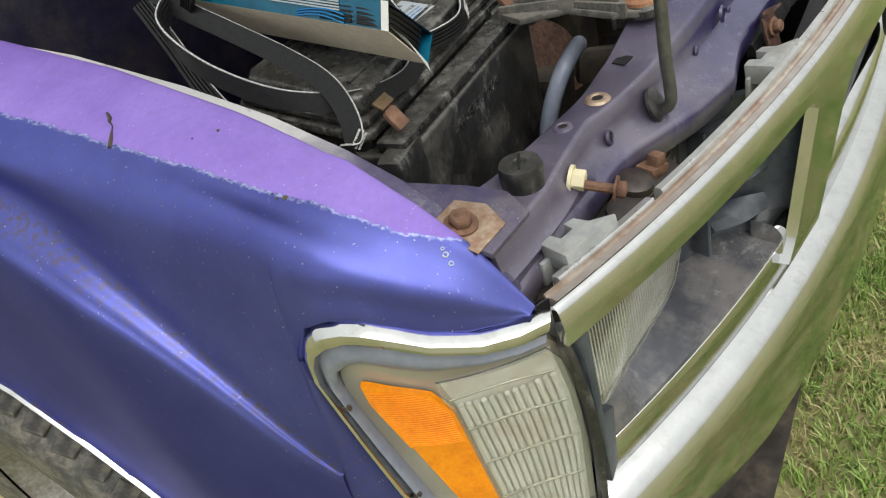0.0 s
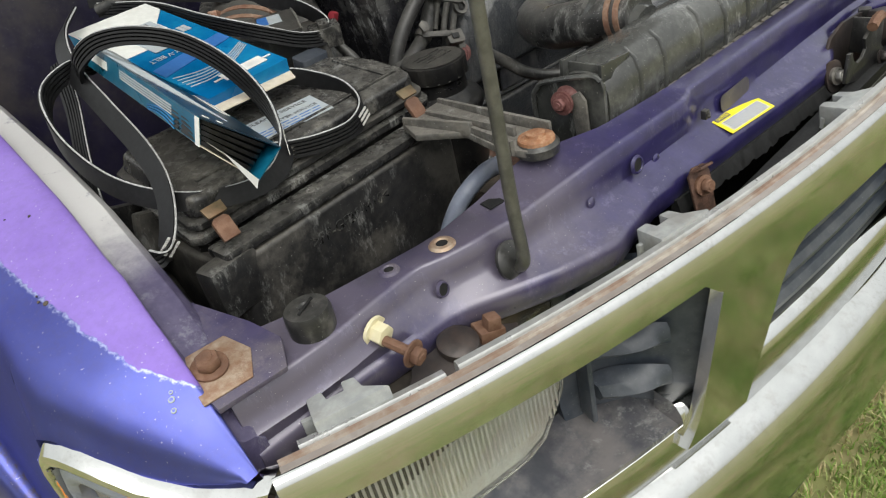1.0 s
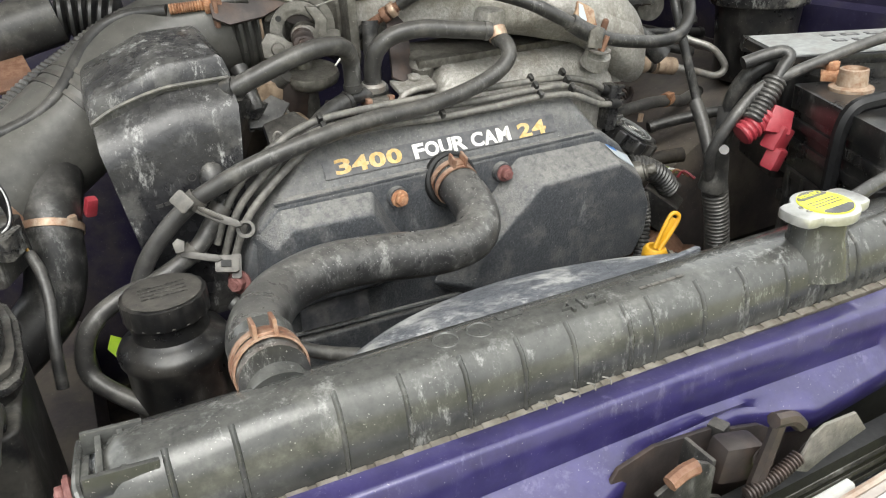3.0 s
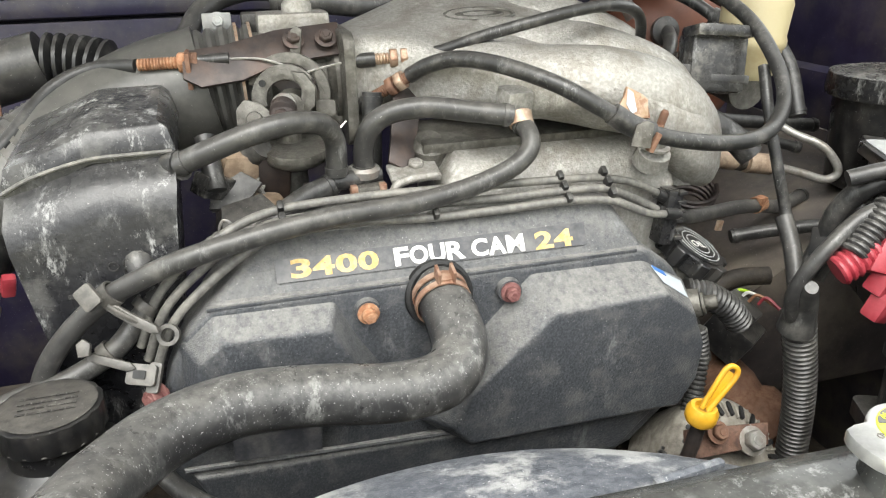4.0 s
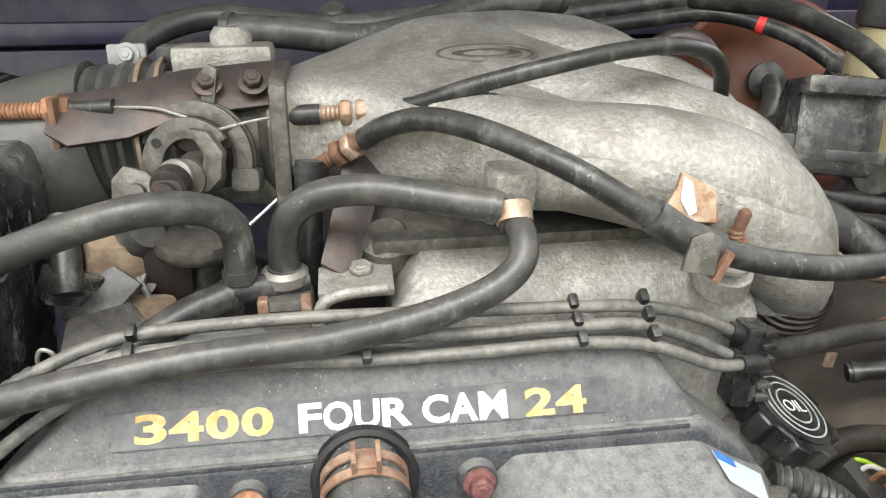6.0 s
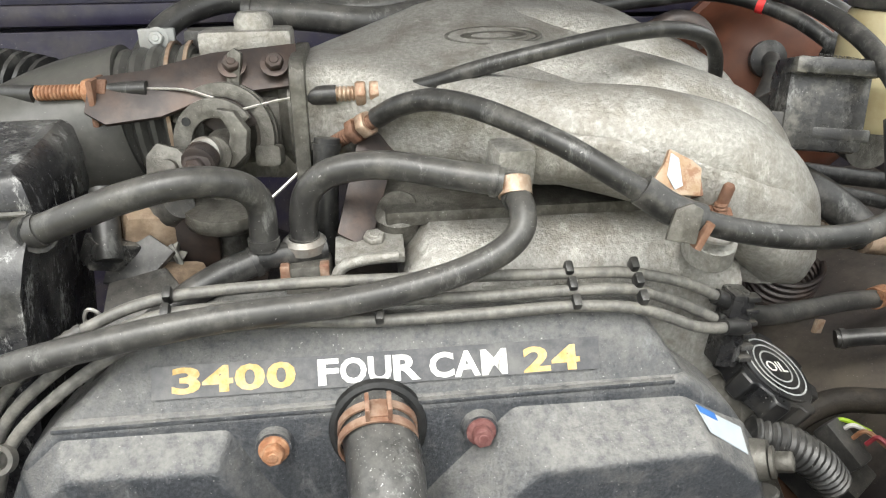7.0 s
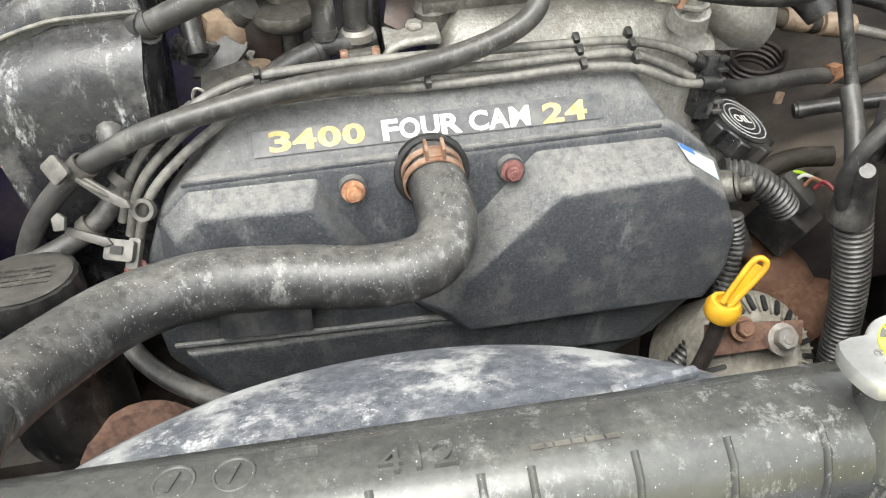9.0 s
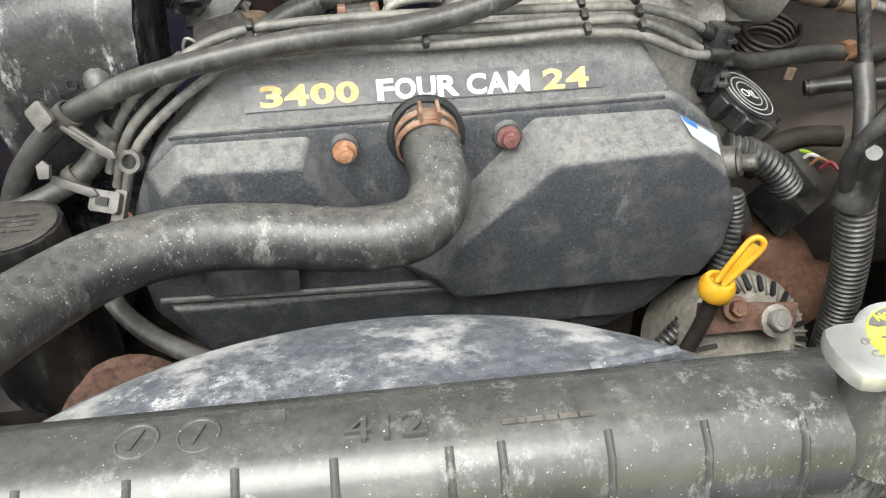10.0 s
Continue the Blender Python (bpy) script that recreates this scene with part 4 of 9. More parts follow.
def section(y):
    """Outline across the fender from the bonnet gap down to the wheel arch."""
    xi, zi = lerp_tab(IN_X, y), lerp_tab(IN_Z, y)
    if y < 0.372:
        sl = min(0.178, max(0.0, (0.372 - y) / 0.877))
        zo = lerp_tab(LAMP_TOP, sl) + 0.002
        edge = cpt(sl, zo, 0.004)
        zo = edge.z
        xo, zs = edge.x, zi - (zi - zo) * 0.35
        sh = xo + (xi - xo) * 0.146
        ctrl = [(xi, zi - 0.012), (xi - 0.001, zi), (xi * 0.72 + sh * 0.28, zi - (zi - zo) * 0.04), (xi * 0.35 + sh * 0.65, zi - (zi - zo) * 0.155), (sh, zs), (xo + (sh - xo) * 0.4, zo + (zs - zo) * 0.45), (xo, zo), (xo + 0.006, zo - 0.003)]
    else:
        xv, zv, zl = lerp_tab(VAL_X, y), lerp_tab(VAL_Z, y), lerp_tab(LIP_Z, y)
        k = min(1, (y - 0.372) / 0.2)
        sh = 0.30 - 0.004 * k
        bul = 0.006 + 0.030 * k
        ctrl = [(xi, zi - 0.012), (xi - 0.001, zi), (xi * 0.72 + sh * 0.28, zi - 0.003), (xi * 0.35 + sh * 0.65, zi - 0.012), (sh, zi - 0.031),
                (xv + 0.010, zi - 0.036 - (zi - 0.036 - zv) * 0.62), (xv, zv), (xv - bul * 0.60, zv - 0.009), (xv - bul * 0.98, zv - 0.040), (xv - bul * 1.05, zv * 0.6 + zl * 0.4), (0.247 - 0.0 * k, zl + 0.03), (0.243, zl), (0.262, zl - 0.006)]
    pts = spline([(x, y, z) for x, z in ctrl], 6)
    return pts


def fender_mesh():
    bm_ = bmesh.new()
    uvl = bm_.loops.layers.uv.new("UVMap")
    ys = [0.213, 0.218, 0.225, 0.235, 0.248, 0.262, 0.278, 0.295, 0.312, 0.33, 0.35, 0.3719]
    ys2 = [0.3685, 0.3721, 0.39, 0.41, 0.435, 0.46, 0.49, 0.52, 0.56, 0.60, 0.65, 0.70, 0.76, 0.83, 0.90, 1.0, 1.1, 1.25, 1.4]
    for rows in (ys, ys2):
        vs = []
        for y in rows:
            pts = section(y)
            if rows is ys2 and y < 0.372:
                pts = [Vector((p.x + 0.0008, y, p.z)) for p in section(0.3721)]
            px = lerp_tab(PEEL_X, y)
            row = []
            if rows is ys and y > 0.31:
                w_ = ((y - 0.31) / 0.0619) ** 2
                rear = section(0.3721)
                for p, q_ in zip(pts[:25], rear[:25]):
                    p.x += (q_.x - p.x) * w_
                    p.z += (q_.z - p.z) * w_
                rear = rear[20:60]
                for p in pts[25:-6]:
                    for a_, b_ in zip(rear, rear[1:]):
                        if b_.z <= p.z <= a_.z:
                            xr_ = a_.x + (b_.x - a_.x) * (p.z - a_.z) / (b_.z - a_.z - 1e-9)
                            p.x += (xr_ - p.x) * w_
                            break
            for i, p in enumerate(pts):
                grime = 0.0
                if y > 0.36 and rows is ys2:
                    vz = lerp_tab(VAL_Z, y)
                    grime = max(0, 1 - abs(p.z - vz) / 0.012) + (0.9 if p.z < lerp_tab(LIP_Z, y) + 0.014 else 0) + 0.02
                over = p.x - px if i > 3 else 0.03
                row.append((bm_.verts.new(p), (grime, over)))
            vs.append(row)
        for a, b in zip(vs, vs[1:]):
            for i in range(27 if rows is ys2 and a is vs[0] else 0, len(a) - 1):
                q = (a[i], a[i + 1], b[i + 1], b[i])
                f = bm_.faces.new([w[0] for w in q])
                for lp, w in zip(f.loops, q):
                    lp[uvl].uv = w[1]
    # the strip that runs down behind the corner lamp
    vs = []
    edge = section(0.3721)
    for i in range(13):
        z = 1.075 - (1.075 - 0.60) * i / 12
        s = lerp_tab([(0.60, 0.078), (0.76, 0.056), (0.83, 0.046), (0.9025, 0.0325), (0.9785, 0.0188), (1.034, 0.0093), (1.066, 0.005), (1.08, 0.0065)], z)
        p0 = cpt(s, z, -0.004)
        k = min(range(7, len(edge)), key=lambda j: abs(edge[j].z - z))
        p1 = Vector((edge[k].x, 0.3721, z))
        vs.append([bm_.verts.new(p0.lerp(p1, t) + CN * 0.006 * math.sin(math.pi * t)) for t in (0, 0.25, 0.5, 0.75, 1)])
    for a, b in zip(vs, vs[1:]):
        for i in range(4):
            f = bm_.faces.new((a[i], a[i + 1], b[i + 1], b[i]))
            for lp in f.loops:
                lp[uvl].uv = (0.15, -0.05)
    bmesh.ops.remove_doubles(bm_, verts=bm_.verts[:], dist=0.0004)
    return bm_


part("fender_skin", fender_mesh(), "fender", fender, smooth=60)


def on_fender(x, y, lift=0.0006):
    """A point just above the fender's upper side."""
    pts_ = section(y)[6:40]
    for a_, b_ in zip(pts_, pts_[1:]):
        if b_.x <= x <= a_.x:
            return Vector((x, y, a_.z + (b_.z - a_.z) * (a_.x - x) / max(1e-6, a_.x - b_.x) + lift))
    return pts_[0]


part("scratch", tube([on_fender(x, y) for x, y in ((0.356, 0.560), (0.352, 0.553), (0.349, 0.551), (0.346, 0.545), (0.340, 0.541), (0.334, 0.537), (0.328, 0.534))], lambda s: 0.0011 + 0.0006 * math.sin(9 * s), 5, 3), "dirt", fender, "dark rusty scratch through the paint")
for x, y, r in ((0.339, 0.374, 0.0022), (0.336, 0.379, 0.0012), (0.3375, 0.384, 0.0008), (0.371, 0.455, 0.0014), (0.357, 0.470, 0.0009)):
    part("chip", lathe([(0, 0), (r, 0), (r * 0.8, 0.0005), (0, 0.0005)], axis(on_fender(x, y, 0.0), (-0.3, -0.2, 1)), 9), "dirt", fender, "small dark paint chip")
for x, y, r in ((0.3585, 0.265, 0.0026), (0.3555, 0.260, 0.0022), (0.361, 0.268, 0.0016)):
    part("bare_ring", lathe([(r * 0.5, 0), (r, 0), (r * 0.9, 0.0005), (r * 0.55, 0.0005), (r * 0.5, 0)], axis(on_fender(x, y, 0.0), (-0.3, -0.35, 1)), 12), "label_white", fender, "pale ring where paint has lifted")
# wheel arch trim: a bright lip
bm = bmesh.new()
rings = []
for y in (0.56, 0.60, 0.63, 0.66, 0.70, 0.741, 0.77, 0.805, 0.86, 0.906, 0.95, 1.0, 1.1, 1.25):
    z = lerp_tab(LIP_Z, y)
    rings.append([Vector((0.243 + dx, y, z + dz)) for dx, dz in ((0.004, 0.0012), (-0.0035, 0.0012), (-0.0050, 0.0), (-0.0045, -0.006), (-0.0015, -0.017), (0.008, -0.018), (0.012, -0.010))])
loft(bm, rings)
part("arch_trim", bm, "chrome", fender, "bright wheel-arch trim strip")
# gutter beside the bonnet gap
bm = bmesh.new()
rings = []
for y in (0.235, 0.26, 0.29, 0.33, 0.38, 0.45, 0.55, 0.7, 0.9, 1.2):
    xi, zi = lerp_tab(IN_X, y), lerp_tab(IN_Z, y) - 0.012
    w = 0.026 if y > 0.3 else 0.012 + (y - 0.235) * 0.2
    rings.append([Vector((xi, y, zi)), Vector((xi + 0.004, y, zi - 0.005)), Vector((xi + w, y, zi - 0.007)), Vector((xi + w + 0.006, y, zi - 0.014)), Vector((xi + w + 0.008, y, zi - 0.05)),
                  Vector((xi + w, y, zi - 0.05)), Vector((xi, y, zi - 0.03))])
loft(bm, rings)
part("gutter", bm, "grey_primer", fender, "worn pale grey gutter with flaking paint")


# wheel behind the arch
def wheel():
    w = thing("front_wheel", (0.36, 1.27, 0.0), "black road tyre with block tread on a steel wheel", "wheel")
    c = (0.355, 1.27, 0.402)
    tyre = part("tyre", lathe([(0.20, -0.105), (0.27, -0.115), (0.34, -0.118), (0.378, -0.105), (0.392, -0.085), (0.396, 0.0), (0.392, 0.085), (0.378, 0.105), (0.34, 0.118), (0.27, 0.115), (0.20, 0.105)], axis(c, (1, 0, 0)), 64), "tyre", w)
    one = None
    for row, (off, wd) in enumerate(((-0.085, 0.034), (-0.048, 0.03), (-0.012, 0.03), (0.024, 0.03), (0.06, 0.03), (0.092, 0.024))):
        for k in range(44):
            a = 2 * math.pi * (k + 0.5 * (row % 2)) / 44
            if math.sin(a) < 0.1:
                continue
            r = 0.398 - (0.006 if abs(off) > 0.08 else 0)
            m_ = Matrix.Translation((c[0] + off, c[1] + r * math.cos(a), c[2] + r * math.sin(a))) @ Matrix.Rotation(a - math.pi / 2, 4, "X") @ Matrix.Rotation(0.25 * (-1) ** row, 4, "Z")
            if one is None:
                b_ = box((0, 0, 0), (0.029, 0.038, 0.012), (0, 0, 0), 0.002, segs=1)
                me = bpy.data.meshes.new("tread_block")
                b_.to_mesh(me)
                b_.free()
                me.materials.append(M["tyre"])
                one = me
            ob_ = new("tread_block", one)
            ob_.parent = tyre
            ob_.matrix_local = Matrix.Translation(-Vector((0.36, 1.27, 0.0))) @ m_
    part("rim", lathe([(0.0, -0.06), (0.06, -0.062), (0.10, -0.03), (0.17, -0.035), (0.20, -0.09), (0.205, -0.1), (0.205, 0.1), (0.0, 0.1)], axis(c, (1, 0, 0)), 40), "steel", w, "painted steel rim")


wheel()

# ---- radiator support ----
support = thing("radiator_support", (X0, 0.2, 0.95), "purple painted radiator support panel, scuffed and dusty", "radiator support")
# x, back y, back z, ridge y, ridge z, crease y, crease z, ledge y, ledge z
SUP = [(0.385, 0.300, 1.122, 0.246, 1.117, 0.240, 1.088, 0.234, 1.076), (0.43, 0.300, 1.122, 0.240, 1.117, 0.234, 1.088, 0.230, 1.077), (0.466, 0.286, 1.122, 0.237, 1.118, 0.230, 1.090, 0.228, 1.079),
       (0.51, 0.275, 1.123, 0.238, 1.120, 0.230, 1.092, 0.221, 1.081), (0.555, 0.266, 1.123, 0.237, 1.122, 0.229, 1.093, 0.215, 1.083), (0.575, 0.262, 1.123, 0.228, 1.122, 0.224, 1.093, 0.207, 1.084), (0.60, 0.258, 1.124, 0.220, 1.123, 0.216, 1.093, 0.192, 1.085),
       (0.645, 0.254, 1.130, 0.210, 1.124, 0.204, 1.092, 0.169, 1.086), (0.70, 0.252, 1.141, 0.202, 1.129, 0.195, 1.093, 0.152, 1.086), (0.735, 0.235, 1.144, 0.194, 1.135, 0.190, 1.094, 0.158, 1.087),
       (0.77, 0.216, 1.146, 0.188, 1.138, 0.186, 1.095, 0.162, 1.088), (0.860, 0.204, 1.146, 0.178, 1.140, 0.180, 1.096, 0.156, 1.088), (0.870, 0.203, 1.146, 0.184, 1.142, 0.179, 1.096, 0.154, 1.089), (1.0, 0.197, 1.145, 0.177, 1.143, 0.175, 1.097, 0.142, 1.089),
       (1.09, 0.194, 1.144, 0.173, 1.143, 0.172, 1.098, 0.136, 1.089), (1.125, 0.193, 1.144, 0.172, 1.143, 0.171, 1.098, 0.150, 1.090), (1.15, 0.192, 1.144, 0.171, 1.143, 0.170, 1.098, 0.160, 1.092), (1.2, 0.190, 1.144, 0.169, 1.143, 0.169, 1.098, 0.160, 1.092)]
# the far half runs on straight instead of bowing back
for r in SUP[-2::-1]:
    d_ = 0.10 * min(0.30, X0 - r[0])
    SUP = SUP + [(2 * X0 - r[0], r[1] - d_, r[2], r[3] - d_, r[4], r[5] - d_, r[6], r[7], r[8])]


def sup_at(x):
    for a, b in zip(SUP, SUP[1:]):
        if a[0] <= x <= b[0]:
            s = (x - a[0]) / (b[0] - a[0])
            return [p + (q - p) * s for p, q in zip(a, b)]
    return list(SUP[-1])


def support_mesh(xa, xb, n):
    bm_ = bmesh.new()
    rings_ = []
    for i in range(n + 1):
        x = xa + (xb - xa) * i / n
        x, yb, zb, yr, zr, yc, zc, yl, zl = sup_at(x)
        dent = 0.004 * max(0, 1 - abs(x - 0.90) / 0.035)
        t = 0.004
        outer = [(yb, zb - 0.03), (yb, zb - 0.003), (yb - 0.003, zb), (yr + 0.004, zr + 0.0006), (yr + 0.0008, zr + 0.0002), (yr - 0.0010, zr - 0.0020), (yr - 0.003 + dent, zr * 0.55 + zc * 0.45), (yc + 0.001, zc + 0.006), (yc - 0.004, zc + 0.001), (yl + 0.005, zl + 0.001), (yl + 0.001, zl - 0.001), (yl - 0.001, zl - 0.006), (yl + 0.001, zl - 0.024)]
        inner = [(y + (t if k > 3 else -t * 0.5 if k < 2 else 0), z - t) for k, (y, z) in enumerate(outer)][::-1]
        rings_.append([Vector((x, y, z)) for y, z in outer + inner])
    loft(bm_, rings_)
    return bm_


part("panel", support_mesh(SUP[0][0], SUP[-1][0], 170), "purple", support, smooth=50)
# end brackets where the support meets the fender rails
for sx in (1, -1):
    bm = prism([(-0.03, -0.05), (0.022, -0.055), (0.036, -0.03), (0.03, 0.0), (0.012, 0.05), (0.004, 0.12), (-0.006, 0.40), (-0.028, 0.40), (-0.028, 0.02)],
               plane((X0 + sx * -0.795, 0.288, 1.131), (1, 0, 0), (0, -0.22, 1)), 0.005, 0.001)
    part("end_bracket", bm, "purple_dusty", support, "dusty purple end bracket")
part("bracket_bolt", hexbolt((0.391, 0.270, 1.1340), (0, -0.22, 1), 0.009, 0.008), "rust", support, "rusty bolt")
part("bracket_stain", prism([(-0.024, -0.022), (0.012, -0.026), (0.026, -0.004), (0.020, 0.020), (-0.016, 0.024)], plane((0.394, 0.268, 1.1318), (1, 0, 0), (0, -0.22, 1)), 0.0014, 0.0004), "brass", support, "rust-stained washer patch")


def hole(c, d, r, rim=0.004, name="hole", mat_="steel", parent=support):
    h = part(name, lathe([(r, 0.0), (r + rim, 0.0), (r + rim * 0.7, 0.0022), (r + rim * 0.2, 0.0026), (r, 0.0016), (r, 0.0)], axis(c, d), 20), mat_, parent, "pressed hole rim")
    part("hole_inside", lathe([(0, 0.0002), (r, 0.0002), (r, 0.0014), (0, 0.0014)], axis(c, d), 20), "black_fin", h, "dark inside of the hole")


hole((0.392, 0.314, 1.1420), (0, -0.22, 1), 0.0085, 0.0035, mat_="purple_dusty")
hole((0.587, 0.240, 1.1235), (0, 0, 1), 0.005, 0.0065, mat_="brass")
hole((0.541, 0.254, 1.1225), (0, 0, 1), 0.004, 0.005, mat_="purple_dusty")
hole((0.564, 0.2245, 1.100), (0.1, -0.95, 0.2), 0.005, 0.002, mat_="purple_dusty")
hole((0.775, 0.1815, 1.112), (0, -1, 0.1), 0.006, 0.003, mat_="purple")
part("square_hole", sheet(rect(0.016, 0.013), plane((0.648, 0.238, 1.1285), (1, -0.15, 0), (0, -0.05, 1)), 0.0012), "black_fin", support, "square punched hole")
for x in (0.72, 0.81):
    y, z = sup_at(x)[5] - 0.001, 1.10
    part("weld_dimple", lathe([(0, 0), (0.0055, 0), (0.004, 0.0012), (0, 0.0015)], axis((x, y + 0.001, z + (0.012 if x in (0.735, 0.845) else 0)), (0, -1, 0.12)), 14), "purple", support)
bm = bmesh.new()
box((0.883, 0.174, 1.113), (0.007, 0.006, 0.009), (0, 0, 0), 0.001, bm)
box((0.883, 0.170, 1.113), (0.011, 0.003, 0.003), (0, 0, 30), 0.001, bm)
part("push_clip", bm, "plastic", support, "black push-in clip")
part("push_clip", box((1.215, 0.150, 1.098), (0.013, 0.014, 0.010), (0, 0, 20), 0.002), "plastic", support, "black push-in clip")
# caution label
LBL = plane((0.932, 0.1605, 1.0930), (1, -0.12, 0.0), (0, -0.28, 1))
label = part("caution_label", sheet(rect(0.072, 0.026), LBL, 0.0008), "label_yellow", support, "yellow caution label with small print")
part("label_heading", sheet(rect(0.022, 0.0052, -0.022, 0.0088), LBL @ Matrix.Translation((0, 0, 0.0008)), 0.0003), "label_black", label, "black heading bar")
part("label_word", lettering("CAUTION", LBL @ Matrix.Translation((-0.031, 0.0074, 0.0012)), 0.003, 0.018, 0.0002), "label_yellow", label)
part("label_panel", sheet(rect(0.062, 0.015, 0, -0.0035), LBL @ Matrix.Translation((0, 0, 0.0008)), 0.0003), "white_paint", label, "white text panel")
part("label_print", bars(6, LBL @ Matrix.Translation((0, -0.0035, 0.0012)), 0.058, 0.014, 0.0002), "trim_grey", label, "illegible grey print")
# the yellow label's reflection in the paint, laid on as a brown patch
part("label_reflection", sheet(rounded(0.058, 0.017, 0.006), plane((0.945, 0.1752, 1.107), (1, -0.06, 0), (0, -1, 0.1)), 0.0006), "bay", support, "olive-brown smear painted for the label's reflection")
foam = random.Random(7)
bm = bmesh.new()
rings = []
for i in range(70):
    x = 0.80 + 0.29 * i / 69
    r_ = sup_at(x)
    low = 0.034 + foam.uniform(0.0, 0.005)
    rings.append([Vector((x, r_[7] - 0.002, r_[8] - 0.022)), Vector((x, r_[7] - 0.006 - foam.uniform(0, 0.004), r_[8] - low)), Vector((x, r_[7] + 0.004, r_[8] - low)), Vector((x, r_[7] + 0.004, r_[8] - 0.022))])
loft(bm, rings)
part("foam_strip", bm, "black_fin", support, "torn black foam strip")
# small scratched number is left as strokes on the top edge
bm = bmesh.new()
for i in range(5):
    tube([(1.075 + i * 0.014, 0.188, 1.1545), (1.079 + i * 0.014, 0.184, 1.154), (1.076 + i * 0.014, 0.179, 1.1535)], 0.0007, 5, 2, bm)
part("chalk_marks", bm, "plug_wire", support, "faint pale chalk strokes")
# rusty bracket and bolts at the front of the ledge
for x, yy, zz, big in ((0.821, 0.147, 1.075, 1), (1.085, 0.134, 1.073, 0)):
    FB = plane((x, yy, zz), (1, -0.25, 0), (-0.25, -1, 0.25))
    bm = prism([(-0.012, -0.034), (0.011, -0.036), (0.013, 0.010), (0.008, 0.018), (-0.006, 0.019), (-0.013, 0.012)] if big else rounded(0.026, 0.034, 0.01), FB, 0.003, 0.0008)
    br = part("bolt_bracket", bm, "rust_dark" if big else "dark_steel", support, "dark rusty bracket" if big else "dark bracket")
    if big:
        part("bracket_lip", prism([(-0.011, 0), (0.010, 0), (0.008, 0.012), (-0.007, 0.012)], FB @ Matrix.Translation((0, 0.017, 0.002)) @ Matrix.Rotation(radians(70), 4, "X"), 0.0025, 0.0006), "rust_dark", br, "bent top of the bracket")
    part("bolt", join(lathe([(0, 0), (0.0095, 0), (0.0095, 0.0015), (0, 0.002)], FB @ Matrix.Translation((0, 0, 0.003)), 20), hexbolt(FB @ Vector((0, 0, 0.005)), (-0.25, -1, 0.25), 0.0068, 0.007)), "rust" if big else "steel", br, "rusty hex bolt" if big else "steel bolt")
part("orange_clip", join(box((1.438, 0.150, 1.092), (0.026, 0.016, 0.005), (10, 0, 0), 0.001), box((1.438, 0.154, 1.103), (0.010, 0.006, 0.022), (0, 0, 0), 0.001)), "rust_light", support, "orange rusted clip")

# rubber stop on the support
stop = thing("rubber_stop", (0.466, 0.257, 1.119), "round black rubber bonnet stop on the support", "rubber stop")
part("stop_body", lathe([(0, 0), (0.0178, 0), (0.0178, 0.016), (0.0165, 0.0195), (0.006, 0.0205), (0.0045, 0.0185), (0, 0.0185)], axis((0.466, 0.257, 1.1185), (0, 0, 1)), 28), "rubber", stop)
part("stop_slot", box((0.466, 0.257, 1.1392), (0.02, 0.002, 0.0016), (0, 0, 25), 0), "black_fin", stop)

# prop rod and its clip
prop = thing("prop_rod", (0.622, 0.202, 1.09), "thin grey steel bonnet prop rod in a round rubber grommet", "prop rod")
part("grommet", lathe([(0, 0), (0.0165, 0), (0.0165, 0.003), (0.012, 0.006), (0.006, 0.007), (0, 0.007)], axis((0.622, 0.2035, 1.098), (0.1, -0.92, 0.38)), 24), "rubber", prop, "round black rubber grommet")
part("rod", tube([(0.622, 0.204, 1.092), (0.6225, 0.193, 1.096), (0.622, 0.188, 1.104), (0.622, 0.188, 1.12), (0.622, 0.19, 1.16), (0.622, 0.19, 1.3), (0.622, 0.19, 1.66)], 0.0055, 10, 6), "rod_steel", prop)

# headlamp adjuster and motor seen behind the rail
adj = thing("lamp_adjuster", (0.52, 0.2, 1.06), "cream nylon headlamp adjuster on a rusty screw", "adjuster")
part("nut", prism([(0.009 * math.cos(k * math.pi / 3), 0.009 * math.sin(k * math.pi / 3)) for k in range(6)], axis((0.500, 0.234, 1.101), (0.15, -0.95, -0.15)), 0.012, 0.001), "cream", adj, "cream nylon nut")
part("nut_flange", lathe([(0, 0), (0.012, 0), (0.012, 0.003), (0, 0.003)], axis((0.500, 0.235, 1.101), (0.15, -0.95, -0.15)), 16), "cream", adj)
part("screw", tube([(0.499, 0.223, 1.097), (0.502, 0.209, 1.094), (0.504, 0.197, 1.092)], 0.0042, 8, 3), "rust", adj, "rusty adjusting screw")
part("screw_head", hexbolt((0.504, 0.199, 1.092), (0.15, -0.95, -0.15), 0.0075, 0.007), "rust", adj)
holder = thing("lamp_bracket", (0.57, 0.2, 1.02), "brown rusty headlamp mounting bracket", "bracket")
part("arm", prism([(-0.05, -0.012), (-0.02, -0.016), (0.01, -0.012), (0.05, -0.02), (0.055, 0.004), (0.02, 0.016), (-0.01, 0.014), (-0.04, 0.004)], plane((0.545, 0.198, 1.058), (1, -0.35, 0.05), (0.0, -0.3, 1)), 0.005, 0.001), "dark_steel", holder)
part("pivot", lathe([(0, 0), (0.017, 0), (0.017, 0.01), (0.012, 0.013), (0, 0.013)], axis((0.548, 0.202, 1.060), (0, -0.2, 1)), 20), "dark_steel", holder)
part("clip", join(box((0.575, 0.194, 1.062), (0.022, 0.02, 0.012), (0, 10, -20), 0.002), box((0.577, 0.190, 1.072), (0.012, 0.012, 0.012), (0, 10, -20), 0.002)), "rust", holder, "rusty clip")
